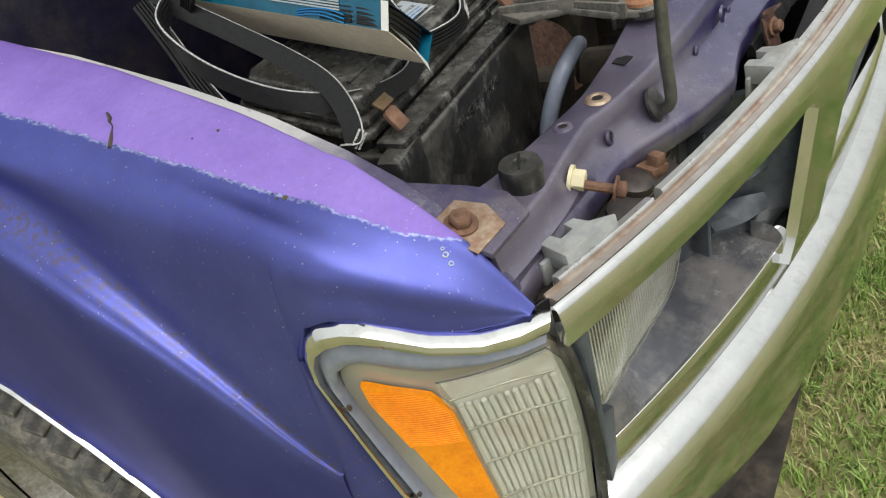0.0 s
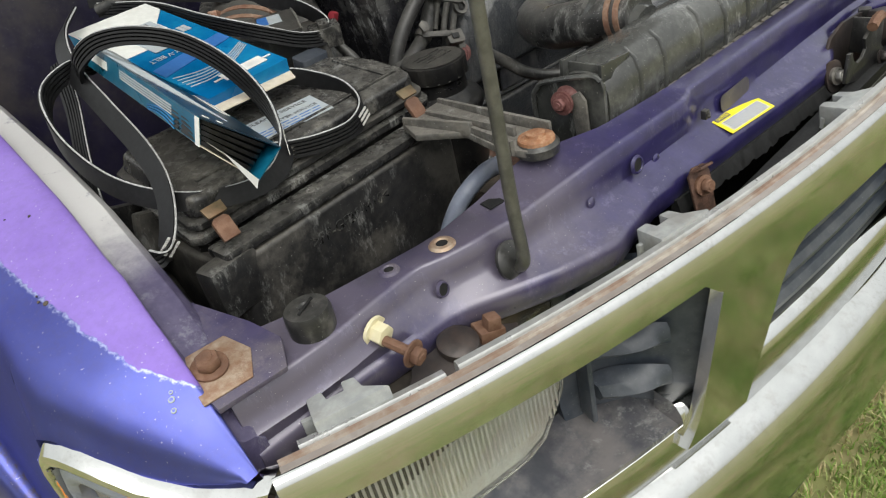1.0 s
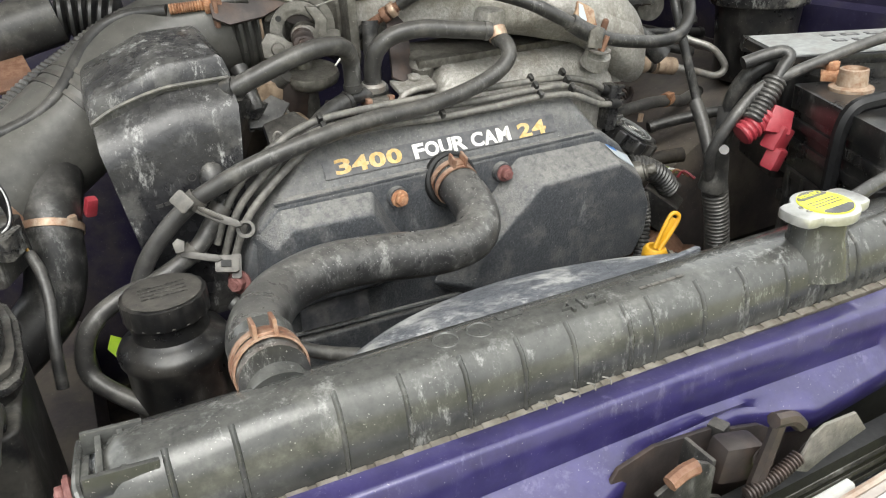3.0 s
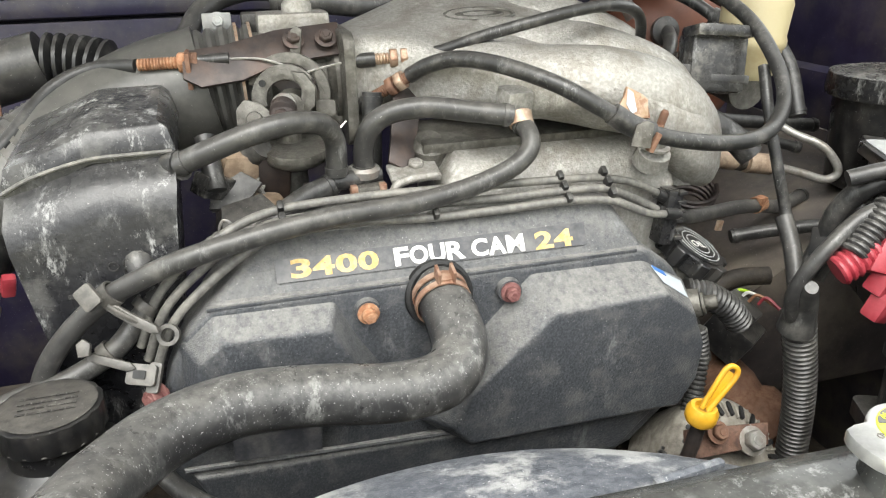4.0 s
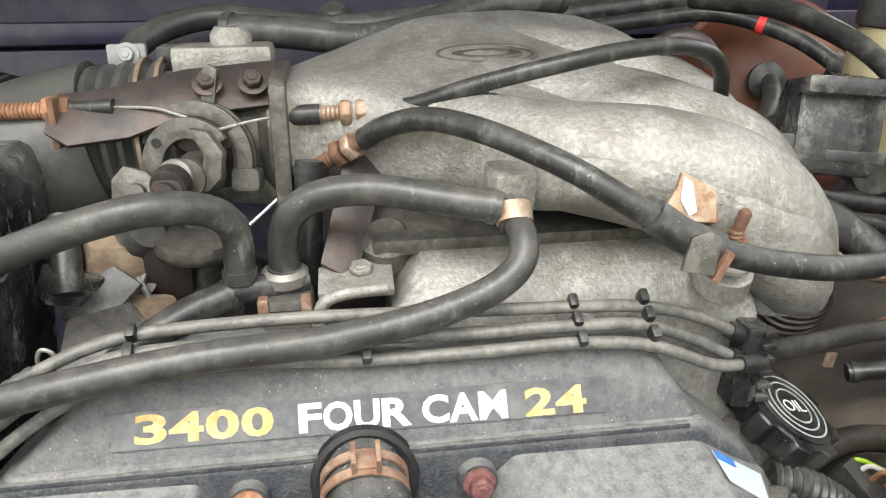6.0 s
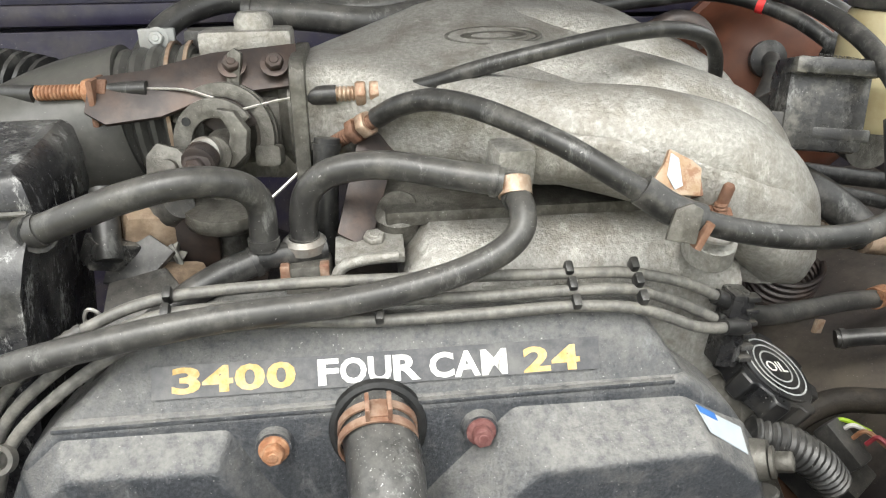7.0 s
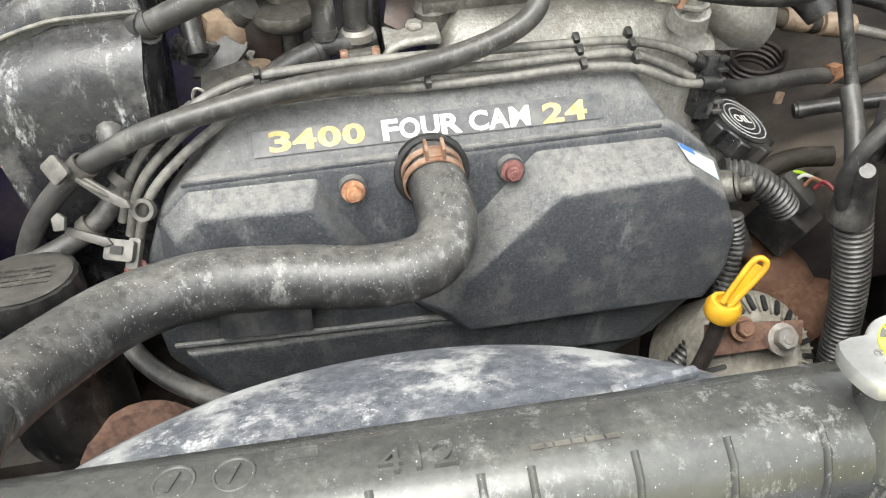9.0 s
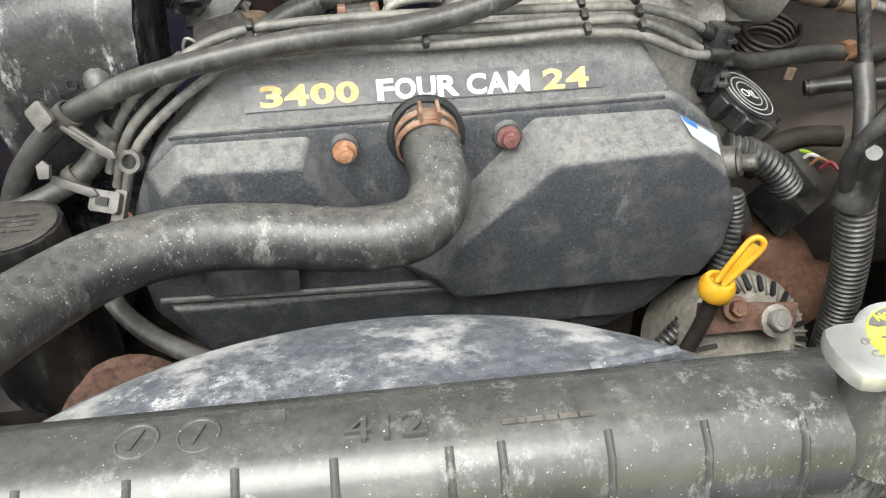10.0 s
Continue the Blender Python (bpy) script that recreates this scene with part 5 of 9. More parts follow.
part("lamp_housing", box((0.53, 0.222, 1.02), (0.25, 0.045, 0.07), (0, 0, 0), 0.008), "dirt", headlamp, "dirty rear housing")

# ---- hood latch ----
latch = thing("hood_latch", (1.2, 0.11, 1.03), "black steel hood latch with release lever and rusty bolts", "latch")
FRONT = Matrix(((1, 0, 0, 0), (0, 0, -1, 0), (0, 1, 0, 0), (0, 0, 0, 1)))
part("back_plate", prism([(1.107, 1.083), (1.119, 1.101), (1.152, 1.108), (1.211, 1.1), (1.232, 1.09), (1.262, 1.081), (1.289, 1.063), (1.301, 1.065), (1.323, 1.058), (1.339, 1.037), (1.315, 1.006), (1.232, 1.015), (1.135, 1.043)], Matrix.Translation((0, 0.154, 0)) @ FRONT, 0.004, 0.001), "dark_steel", latch)
part("lock_plate", prism([(1.077, 1.069), (1.082, 1.1), (1.09, 1.099), (1.097, 1.087), (1.11, 1.08), (1.123, 1.081), (1.13, 1.088), (1.125, 1.101), (1.157, 1.114), (1.163, 1.114), (1.173, 1.108), (1.179, 1.102), (1.178, 1.075), (1.19, 1.068), (1.2, 1.055), (1.212, 1.055), (1.227, 1.061), (1.262, 1.055), (1.308, 1.045), (1.313, 1.024), (1.233, 1.02)], Matrix.Translation((0, 0.121, 0)) @ FRONT, 0.004, 0.001), "plastic", latch, "black lock plate with a scalloped edge")
part("lock_wall", box((1.179, 0.136, 1.084), (0.004, 0.03, 0.040), (0, 8, 0), 0.001), "plastic", latch)
part("lock_housing", box((1.211, 0.130, 1.087), (0.036, 0.022, 0.034), (0, 10, -8), 0.006), "dark_steel", latch, "rounded latch housing")
part("lever", tube([(1.209, 0.108, 1.065), (1.215, 0.108, 1.089), (1.221, 0.108, 1.11), (1.226, 0.108, 1.13)], lambda s: 0.0062 - 0.001 * s, 8, 4), "dark_steel", latch, "bent release lever")
part("lever_top", tube([(1.218, 0.107, 1.135), (1.236, 0.107, 1.13), (1.248, 0.107, 1.119)], 0.0058, 8, 4), "dark_steel", latch, "flattened end of the lever")
part("tongue", prism([(1.239, 1.081), (1.252, 1.086), (1.261, 1.104), (1.273, 1.11), (1.308, 1.107), (1.326, 1.084), (1.308, 1.08), (1.285, 1.076), (1.263, 1.069)], Matrix.Translation((0, 0.106, 0)) @ FRONT, 0.003, 0.001), "dusty_arm", latch, "dusty grey safety tongue")
part("rust_arm", tube([(1.132, 0.114, 1.112), (1.145, 0.115, 1.1155), (1.156, 0.114, 1.117)], 0.0058, 8, 4), "rust", latch, "grimy latch arm")
part("spring", ribbed([(1.20, 0.105, 1.075), (1.225, 0.103, 1.082), (1.25, 0.104, 1.09)], 0.006, 0.003, 0.3, 10), "dark_steel", latch)
for x, z in ((1.165, 1.066), (1.272, 1.078), (1.22, 1.095)):
    part("bolt", hexbolt((x, 0.113, z), (0, -1, 0.2), 0.006, 0.006), "dark_steel", latch)

# condenser: dark finned core in the gap behind the grille
cond = thing("condenser", (X0, 0.12, 0.8), "black air-conditioning condenser behind the grille", "condenser")
part("core", box((X0, 0.115, 0.92), (0.80, 0.018, 0.28), (0, 0, 0), 0.002), "black_fin", cond)
for i in range(5):
    part("tube", tube([(0.80, 0.108, 1.045 - i * 0.012), (1.2, 0.108, 1.045 - i * 0.012), (1.6, 0.108, 1.045 - i * 0.012)], 0.004, 8, 2), "plastic", cond)

# closing panels in front of the bay
well = thing("nose_void", (X0, 0.25, 0.4), "dark closing panels behind the grille", "panel", kind="structure")
part("back", box((X0, 0.30, 0.78), (1.62, 0.006, 0.52), (0, 0, 0), 0), "dirt", well)
part("floor_pan", box((X0, 0.24, 0.60), (1.6, 0.3, 0.006), (0, 0, 0), 0), "dirt", well)

# ---- engine bay shell ----
HOOD = 34  # degrees that the hood stands open
bay = thing("engine_bay", (X0, 0.8, 0.4), "purple engine bay panels, dusty and oily", "engine bay", kind="structure")
part("floor_tray", box((X0, 0.72, 0.62), (1.6, 0.95, 0.01), (0, 0, 0), 0), "dirt", bay)
part("side_wall", box((0.425, 0.75, 0.87), (0.008, 0.95, 0.50), (0, 0, 0), 0.002), "bay", bay)
part("side_wall", box((1.985, 0.75, 0.87), (0.008, 0.95, 0.60), (0, 0, 0), 0.002), "bay", bay)
part("firewall", box((X0, 1.21, 0.95), (1.58, 0.012, 0.84), (0, 0, 0), 0.002), "firewall", bay, "grimy purple firewall")
part("cowl", box((X0, 1.27, 1.385), (1.6, 0.14, 0.03), (-4, 0, 0), 0.01), "firewall", bay, "dark cowl strip")
part("cowl_back", box((X0, 1.37, 1.28), (1.62, 0.02, 0.36), (0, 0, 0), 0.005), "firewall", bay, "dark cowl vent panel")
# wing and far fender: their shade is put into this darker purple
part("hinge_panel", box((2.015, 0.92, 1.31), (0.02, 0.92, 0.34), (0, 0, 0), 0.005), "firewall", bay, "inner wing panel in shade-darkened purple")
part("far_fender", box((2.04, 0.75, 1.12), (0.09, 1.05, 0.30), (0, -6, 0), 0.03), "firewall", bay, "far fender panel, shade put into its darker purple")
part("inner_fender", prism([(-0.14, 0), (0.30, 0), (0.30, 0.29), (0.17, 0.275), (0.06, 0.235), (-0.06, 0.165), (-0.14, 0.07)], plane((1.70, 1.19, 0.86), (1, 0, 0), (0, -1, 0)), 0.50, 0.03), "arch", bay, "grimy inner wheel arch")
part("inner_fender", prism([(-0.30, 0), (0.06, 0), (0.06, 0.14), (-0.02, 0.22), (-0.17, 0.24), (-0.30, 0.2)], plane((0.70, 0.66, 0.82), (1, 0, 0), (0, 1, 0)), 0.5, 0.03), "bay", bay, "grimy inner wheel arch")

# ---- raised hood, held up by the prop rod ----
hood = thing("raised_hood", (X0, 1.36, 1.44), "purple hood standing open above the engine bay", "hood")
HOODM = Matrix.Translation((X0, 1.37, 1.445)) @ Matrix.Rotation(radians(-HOOD), 4, "X")
bm = bmesh.new()
rings = []
for i in range(13):
    v_ = -1.27 * i / 12
    half = 0.74 - 0.05 * (i / 12) ** 2
    ring_ = []
    for k in range(13):
        u_ = -1 + k / 6
        ring_.append(HOODM @ Vector((u_ * half, v_, 0.035 * (1 - u_ * u_) - 0.03 * (i / 12) ** 3)))
    ring_ += [HOODM @ Vector(((-1 + k / 6) * half, v_, 0.035 * (1 - (-1 + k / 6) ** 2) - 0.03 * (i / 12) ** 3 - 0.006)) for k in range(12, -1, -1)]
    rings.append(ring_)
loft(bm, rings)
part("hood_skin", bm, "purple", hood)
for x_ in (-0.5, 0.0, 0.5):
    placed("hood_brace", box((0, 0, 0), (0.09, 1.1, 0.03), (0, 0, 0), 0.008), "firewall", hood, HOODM @ Matrix.Translation((x_, -0.62, -0.01)), "pressed brace")
for y_ in (-0.1, -1.15):
    placed("hood_brace", box((0, 0, 0), (1.3, 0.10, 0.03), (0, 0, 0), 0.008), "firewall", hood, HOODM @ Matrix.Translation((0, y_, -0.014)), "pressed brace")

# ---- radiator ----
radiator = thing("radiator", (X0, 0.23, 0.7), "radiator with grey ribbed plastic top tank", "radiator")
part("core", box((X0, 0.228, 0.93), (0.82, 0.04, 0.42), (0, 0, 0), 0.002), "black_fin", radiator, "dark finned core")


def tank_profile(x):
    sw = 0.004 * math.exp(-((x - 0.915) / 0.05) ** 2)
    return [(0.198, 1.146), (0.1965, 1.160), (0.1975, 1.178), (0.203, 1.191 + sw), (0.213, 1.1985 + sw), (0.226, 1.2005 + sw), (0.242, 1.199 + sw), (0.256, 1.194), (0.264, 1.182), (0.266, 1.146)]


bm = bmesh.new()
rings = []
for i in range(61):
    x = 0.795 + 0.835 * i / 60
    e = min(1, (x - 0.795) / 0.018, (1.63 - x) / 0.018) ** 0.5 if 0.795 < x < 1.63 else 0.0
    pr = tank_profile(x)
    cy, cz = 0.231, 1.146
    k = 0.80 + 0.20 * e
    rings.append([Vector((x, cy + (y - cy) * k, cz + (z - cz) * k)) for y, z in pr])
loft(bm, rings)
tank = part("top_tank", bm, "tank", radiator, "grey nylon top tank")
RIBS = [0.835, 0.875, 0.940, 0.985, 1.030, 1.075, 1.117, 1.167, 1.190, 1.238, 1.282, 1.327, 1.368, 1.41, 1.455, 1.50, 1.55, 1.60]
for x in RIBS:
    rings = []
    for dx, g in ((-0.0020, 0.0), (-0.0012, 0.0018), (0, 0.0026), (0.0012, 0.0018), (0.0020, 0.0)):
        rings.append([Vector((x + dx, 0.231 + (y - 0.231) * (1 + g * 28), 1.146 + (z - 1.146) * (1 + g * 16))) for y, z in tank_profile(x)[:5]])
    bm = bmesh.new()
    loft(bm, rings, False, False)
    part("tank_rib", bm, "tank", tank)
bm = box((1.213, 0.1955, 1.1430), (0.83, 0.009, 0.006), (0, 0, 0), 0.001)
for k in range(41):
    box((0.803 + k * 0.0202, 0.1942, 1.1466), (0.0150, 0.0070, 0.0016), (10, 0, 0), 0.0006, bm, 1)
part("crimp_strip", bm, "crimp_metal", radiator, "pale crimped seam with folded teeth")
# end bracket with grommets
YZ = Matrix(((0, 0, -1, 0.792), (1, 0, 0, 0), (0, 1, 0, 0), (0, 0, 0, 1)))
br = part("end_mount", prism([(0.203, 1.10), (0.284, 1.10), (0.286, 1.160), (0.280, 1.174), (0.268, 1.181), (0.216, 1.193), (0.206, 1.190), (0.203, 1.18)], YZ, 0.005, 0.0018), "tank", radiator, "grey moulded end plate")
part("plate_rim", tube([(0.786, 0.284, 1.10), (0.785, 0.285, 1.158), (0.785, 0.279, 1.172), (0.785, 0.267, 1.180), (0.785, 0.216, 1.192), (0.786, 0.205, 1.188)], 0.0028, 8, 4), "tank", br, "rounded plate rim")
part("mount_strap", prism([(0.217, 1.105), (0.231, 1.105), (0.235, 1.150), (0.236, 1.172), (0.226, 1.178), (0.219, 1.170)], YZ @ Matrix.Translation((0, 0, 0.009)), 0.003, 0.001), "dusty_arm", br, "dusty steel strap")
part("mount_washer", lathe([(0, 0), (0.0125, 0), (0.0135, 0.002), (0.0125, 0.004), (0.0085, 0.006), (0.0085, 0.009), (0.0115, 0.0105), (0.0115, 0.013), (0, 0.013)], axis((0.787, 0.243, 1.166), (-1, -0.1, 0.05)), 24), "rust_red", br, "faded red rubber grommet")
part("mount_bolt", hexbolt((0.774, 0.2417, 1.1668), (-1, -0.1, 0.05), 0.0065, 0.005), "rust_red", br, "red oxide bolt")
for y_, l_ in ((0.207, 0.042), (0.250, 0.036)):
    part("mount_rib", box((0.789 + l_ / 2, y_, 1.192), (l_, 0.004, 0.016), (0, 4, 0), 0.001), "tank", br)
for x_ in (0.799, 0.812):
    part("mount_rib", box((x_, 0.228, 1.191), (0.004, 0.042, 0.013), (0, 0, 0), 0.001), "tank", br)
part("hose_neck", tube([(0.912, 0.243, 1.186), (0.912, 0.262, 1.19), (0.913, 0.285, 1.196), (0.914, 0.30, 1.199)], 0.0243, 20, 5), "tank", radiator, "grey moulded hose neck")
# raised writing and marks on the tank
part("tank_number", lettering("412", plane((1.122, 0.219, 1.2000), (1, 0, 0), (0, 0, 1)), 0.0135, 0.036, 0.0026), "tank", radiator, "raised number")
part("tank_mark", bars(1, plane((1.213, 0.222, 1.2003), (1, 0, 0), (0, 0, 1)), 0.042, 0.0055, 0.0006), "beige_clip", radiator, "illegible raised maker's mark")
for x in (1.030, 1.057):
    part("tank_dial", lathe([(0.0, 0), (0.0082, 0), (0.0082, 0.0003), (0.0087, 0.0009), (0.0098, 0.0009), (0.0103, 0.0002)], axis((x, 0.233, 1.1998), (0, 0, 1)), 24), "tank", radiator, "raised round mould mark")
    part("tank_arrow", box((x, 0.233, 1.2006), (0.012, 0.0018, 0.0012), (0, 0, 70), 0), "tank", radiator)
part("tank_plate", sheet(rect(0.02, 0.007), plane((1.085, 0.240, 1.1995), (1, 0, 0), (0, 0, 1)), 0.0008), "tank", radiator)
# filler neck and cap
part("filler_boss", lathe([(0, -0.02), (0.031, -0.02), (0.026, 0.004), (0.0235, 0.012), (0.0225, 0.03), (0, 0.03)], axis((1.374, 0.216, 1.192), (0, 0, 1)), 28), "tank", radiator, "moulded filler neck")
CAPM = plane((1.374, 0.214, 1.222), (1, 0.05, 0), (0, -0.02, 1))
prof = []
for k in range(48):
    a = 2 * math.pi * k / 48
    r = 0.0275 + 0.0130 * min(1, max(0, abs(math.cos(a)) - 0.80) / 0.13)
    prof.append((r * math.cos(a), r * math.sin(a)))
cap = part("radiator_cap", prism(prof, CAPM @ Matrix.Translation((0, 0, 0.003)), 0.009, 0.003), "cap_steel", radiator, "silver pressed steel cap with grip ears")
part("cap_label", lathe([(0, 0), (0.0225, 0), (0.0225, 0.001), (0, 0.001)], CAPM @ Matrix.Translation((0, 0, 0.012)), 36), "cap_yellow", cap, "bright yellow label")
for s in (1, -1):
    arc = [(0.0218 * math.cos(radians(a)), s * 0.0218 * math.sin(radians(a))) for a in range(35, 146, 10)] + [(-0.0145, s * 0.0105), (0.0145, s * 0.0105)]
    part("label_band", sheet(arc, CAPM @ Matrix.Translation((0, 0, 0.013)), 0.0004), "label_black", cap, "black printed band")
part("cap_word", lettering("CAUTION", CAPM @ pose(0, 0, 0, 0, 0, 180) @ Matrix.Translation((-0.0125, -0.0182, 0.0136)), 0.0048, 0.025, 0.0003), "cap_yellow", cap)
part("label_print", bars(3, CAPM @ Matrix.Translation((0, 0, 0.0131)), 0.034, 0.012, 0.0003, 0.35), "label_black", cap, "illegible small print")
part("cap_number", lettering("0.9", CAPM @ pose(-0.0245, -0.0, 0, 0, 0, 90) @ Matrix.Translation((-0.006, -0.004, 0.0122)), 0.0062, 0.012, 0.0004), "steel", cap)
part("overflow_hose", tube([(1.40, 0.222, 1.218), (1.425, 0.226, 1.222), (1.47, 0.235, 1.225), (1.54, 0.25, 1.222), (1.62, 0.27, 1.19)], 0.0065, 10, 5), "rubber", radiator, "thin overflow hose")

# the radiator sits low in its rubber mounts
radiator.location.z -= 0.007
radiator.rotation_euler.z = radians(-2)

# fan shroud: a chalky domed cover behind the tank
shroud = thing("fan_shroud", (1.15, 0.3, 0.8), "blue-grey plastic fan shroud, chalky and scratched", "fan shroud")
bm = bmesh.new()
rings = []
for i in range(25):
    s = i / 24
    x = 0.935 + 0.395 * s
    arc = 0.104 * (1 - ((x - 1.135) / 0.192) ** 2) ** 0.5 if abs(x - 1.135) < 0.1915 else 0.0
    y0, y1 = 0.244, 0.248 + arc
    ring_ = []
    for k in range(7):
        t = k / 6
        ring_.append(Vector((x, y0 + (y1 - y0) * t, 1.183 - 0.018 * t - 0.012 * t ** 4)))
    ring_ += [Vector((x, y1 + 0.002, 1.145)), Vector((x, y1, 1.05)), Vector((x, y0, 1.05))]
    rings.append(ring_)
loft(bm, rings)
part("dome", bm, "shroud", shroud)
for a in (0.97, 1.06, 1.27):
    part("shroud_step", box((a, 0.262, 1.1815), (0.05, 0.006, 0.006), (0, 0, 6), 0.002), "shroud", shroud)
part("shroud_ring", lathe([(0.185, 0), (0.198, 0), (0.198, 0.05), (0.185, 0.05), (0.185, 0)], axis((1.15, 0.27, 0.96), (0, 1, 0)), 48), "plastic", shroud)
part("shroud_side", box((0.875, 0.262, 1.15), (0.17, 0.02, 0.05), (0, 0, 0), 0.006), "shroud", shroud, "chalky side flange")

# upper radiator hose
hose = thing("upper_radiator_hose", (1.05, 0.45, 1.1), "thick black rubber radiator hose, dusty, with rusty spring clamps", "hose")
HP = [(1.199, 0.578, 1.180), (1.2, 0.552, 1.175), (1.203, 0.520, 1.163), (1.2, 0.492, 1.147), (1.178, 0.470, 1.138), (1.135, 0.465, 1.137), (1.075, 0.468, 1.145), (1.015, 0.462, 1.153), (0.965, 0.435, 1.158), (0.932, 0.385, 1.166), (0.918, 0.335, 1.179), (0.913, 0.29, 1.190), (0.912, 0.258, 1.193)]
part("hose_body", tube(HP, 0.0245, 22, 8), "big_hose", hose)


def spring_clamp(parent, c, d, r, up):
    """A wide rusty band with two upright pinch ears."""
    d = Vector(d).normalized()
    cl2 = part("spring_clamp", lathe([(r, 0), (r + 0.0016, 0), (r + 0.0016, 0.006), (r, 0.006), (r, 0)], axis(c, d), 30), "clamp", parent, "rusty spring clamp")
    part("clamp_band", lathe([(r, 0), (r + 0.0016, 0), (r + 0.0016, 0.006), (r, 0.006), (r, 0)], axis(Vector(c) + d * 0.0115, d), 30), "clamp", cl2)
    side = d.cross(Vector(up)).normalized()
    u = side.cross(d).normalized()
    for s in (-0.006, 0.008):
        placed("clamp_ear", box((0, 0, 0), (0.003, 0.015, 0.013), (0, 0, 0), 0.0008), "clamp", cl2,
               Matrix.Translation(Vector(c) + d * 0.008 + side * s + u * (r + 0.005)) @ Matrix((side, d, u)).transposed().to_4x4())
    placed("clamp_tongue", box((0, 0, 0), (0.014, 0.010, 0.002), (0, 0, 0), 0.0006), "clamp", cl2,
           Matrix.Translation(Vector(c) + d * 0.008 + u * (r + 0.002)) @ Matrix((side, d, u)).transposed().to_4x4())
    return cl2


c1 = spring_clamp(hose, (0.9122, 0.2655, 1.1945), (0.02, 0.98, -0.12), 0.0247, (0, 0, 1))
c2 = spring_clamp(hose, (1.1995, 0.537, 1.1715), (0, 0.95, 0.3), 0.0247, (0, -0.3, 1))
part("hose_print", lettering("> EPDM <", plane((1.056, 0.4455, 1.1465), (1, 0.0, -0.09), (0.0, -0.98, 0.2)), 0.007, 0.046, 0.0012), "plug_wire", hose, "faint moulded print")

# ---- power steering reservoir ----
ps = thing("power_steering_reservoir", (0.868, 0.525, 1.0), "black cylindrical fluid reservoir with scalloped cap", "reservoir")
part("canister", lathe([(0, 0), (0.047, 0), (0.05, 0.01), (0.050, 0.085), (0.054, 0.092), (0.055, 0.100), (0.051, 0.107), (0.042, 0.112), (0.037, 0.116), (0.036, 0.134), (0, 0.134)], axis((0.868, 0.525, 0.985), (0, 0, 1)), 40), "battery", ps)
prof = []
for k in range(96):
    a = 2 * math.pi * k / 96
    r = 0.0405 + 0.0013 * abs(math.cos(9 * a)) - 0.0006
    prof.append((r * math.cos(a), r * math.sin(a)))
pcap = part("screw_cap", prism(prof, axis((0.868, 0.525, 1.119), (0, 0, 1)), 0.022, 0.0015), "battery", ps, "scalloped black screw cap")
part("cap_edge", ring((0.868, 0.525, 1.1200), (0, 0, 1), 0.0392, 0.0012, 0.0012, 48), "plug_wire", pcap, "worn pale lower edge")
part("cap_disc", lathe([(0, 0), (0.036, 0), (0.037, 0.001), (0.03, 0.002), (0, 0.002)], axis((0.868, 0.525, 1.141), (0, 0, 1)), 32), "plastic", pcap)
part("cap_print", bars(4, axis((0.868, 0.525, 1.1435), (0, 0, 1)), 0.044, 0.03, 0.0004, 0.3), "plastic_dusty", pcap, "illegible raised print")
part("return_hose", tube([(0.885, 0.49, 1.0), (0.91, 0.455, 0.98), (0.96, 0.42, 0.94), (1.03, 0.40, 0.90)], 0.009, 12, 6), "rubber", ps, "black return hose")

# ---- air filter box ----
abox = thing("air_filter_box", (0.6, 0.5, 0.95), "black plastic air filter box, dusty, with rusty clips", "air filter box")
part("lower_body", prism([(0.462, 0.369), (0.468, 0.362), (0.735, 0.372), (0.742, 0.379), (0.746, 0.50), (0.72, 0.55), (0.47, 0.57), (0.455, 0.54)], Matrix.Translation((0, 0, 0.93)), 0.206, 0.010, segs=3), "plastic", abox)
part("front_shelf", box((0.60, 0.383, 1.143), (0.27, 0.03, 0.010), (0, 0, 2), 0.004), "plastic_dusty", abox)
LIDM = plane((0, 0.40, 1.187), (1, 0, 0), (0, -0.14, 1))


def lid_outline(grow=0.0):
    """The lid from above: square at the front, generously rounded at the back."""
    cx_, cy_ = 0.61, 0.065
    p = [(0.470, -0.008), (0.735, 0.002), (0.744, 0.010), (0.748, 0.03), (0.746, 0.075), (0.738, 0.105), (0.722, 0.125), (0.70, 0.135), (0.48, 0.140), (0.466, 0.13), (0.462, 0.0)]
    return [(x + grow * (1 if x > cx_ else -1), y + grow * (1 if y > cy_ else -1)) for x, y in p]


lid = part("lid", prism(lid_outline(-0.004), LIDM @ Matrix.Translation((0, 0, -0.018)), 0.018, 0.010, segs=4, taper=0.97), "plastic_dusty", abox, "glossy black lid, dusty on top")
part("lid_rim", prism(lid_outline(0.001), LIDM @ Matrix.Translation((0, 0, -0.0245)), 0.006, 0.0018), "plastic", abox, "moulded lid flange")
part("body_rim", prism(lid_outline(0.005), LIDM @ Matrix.Translation((0, 0, -0.036)), 0.008, 0.0022), "plastic_dusty", abox, "flange of the lower half")
part("body_neck", prism(lid_outline(-0.004), LIDM @ Matrix.Translation((0, 0, -0.06)), 0.04, 0.002), "battery", abox)
part("lid_ridge", prism([(0.49, 0.020), (0.73, 0.026), (0.728, 0.030), (0.49, 0.024)], LIDM @ Matrix.Translation((0, 0, -0.001)), 0.0032, 0.0014), "plastic_dusty", lid)
part("lid_ridge", prism([(0.716, 0.03), (0.722, 0.03), (0.716, 0.105), (0.709, 0.105)], LIDM @ Matrix.Translation((0, 0, -0.001)), 0.003, 0.0014), "plastic_dusty", lid)
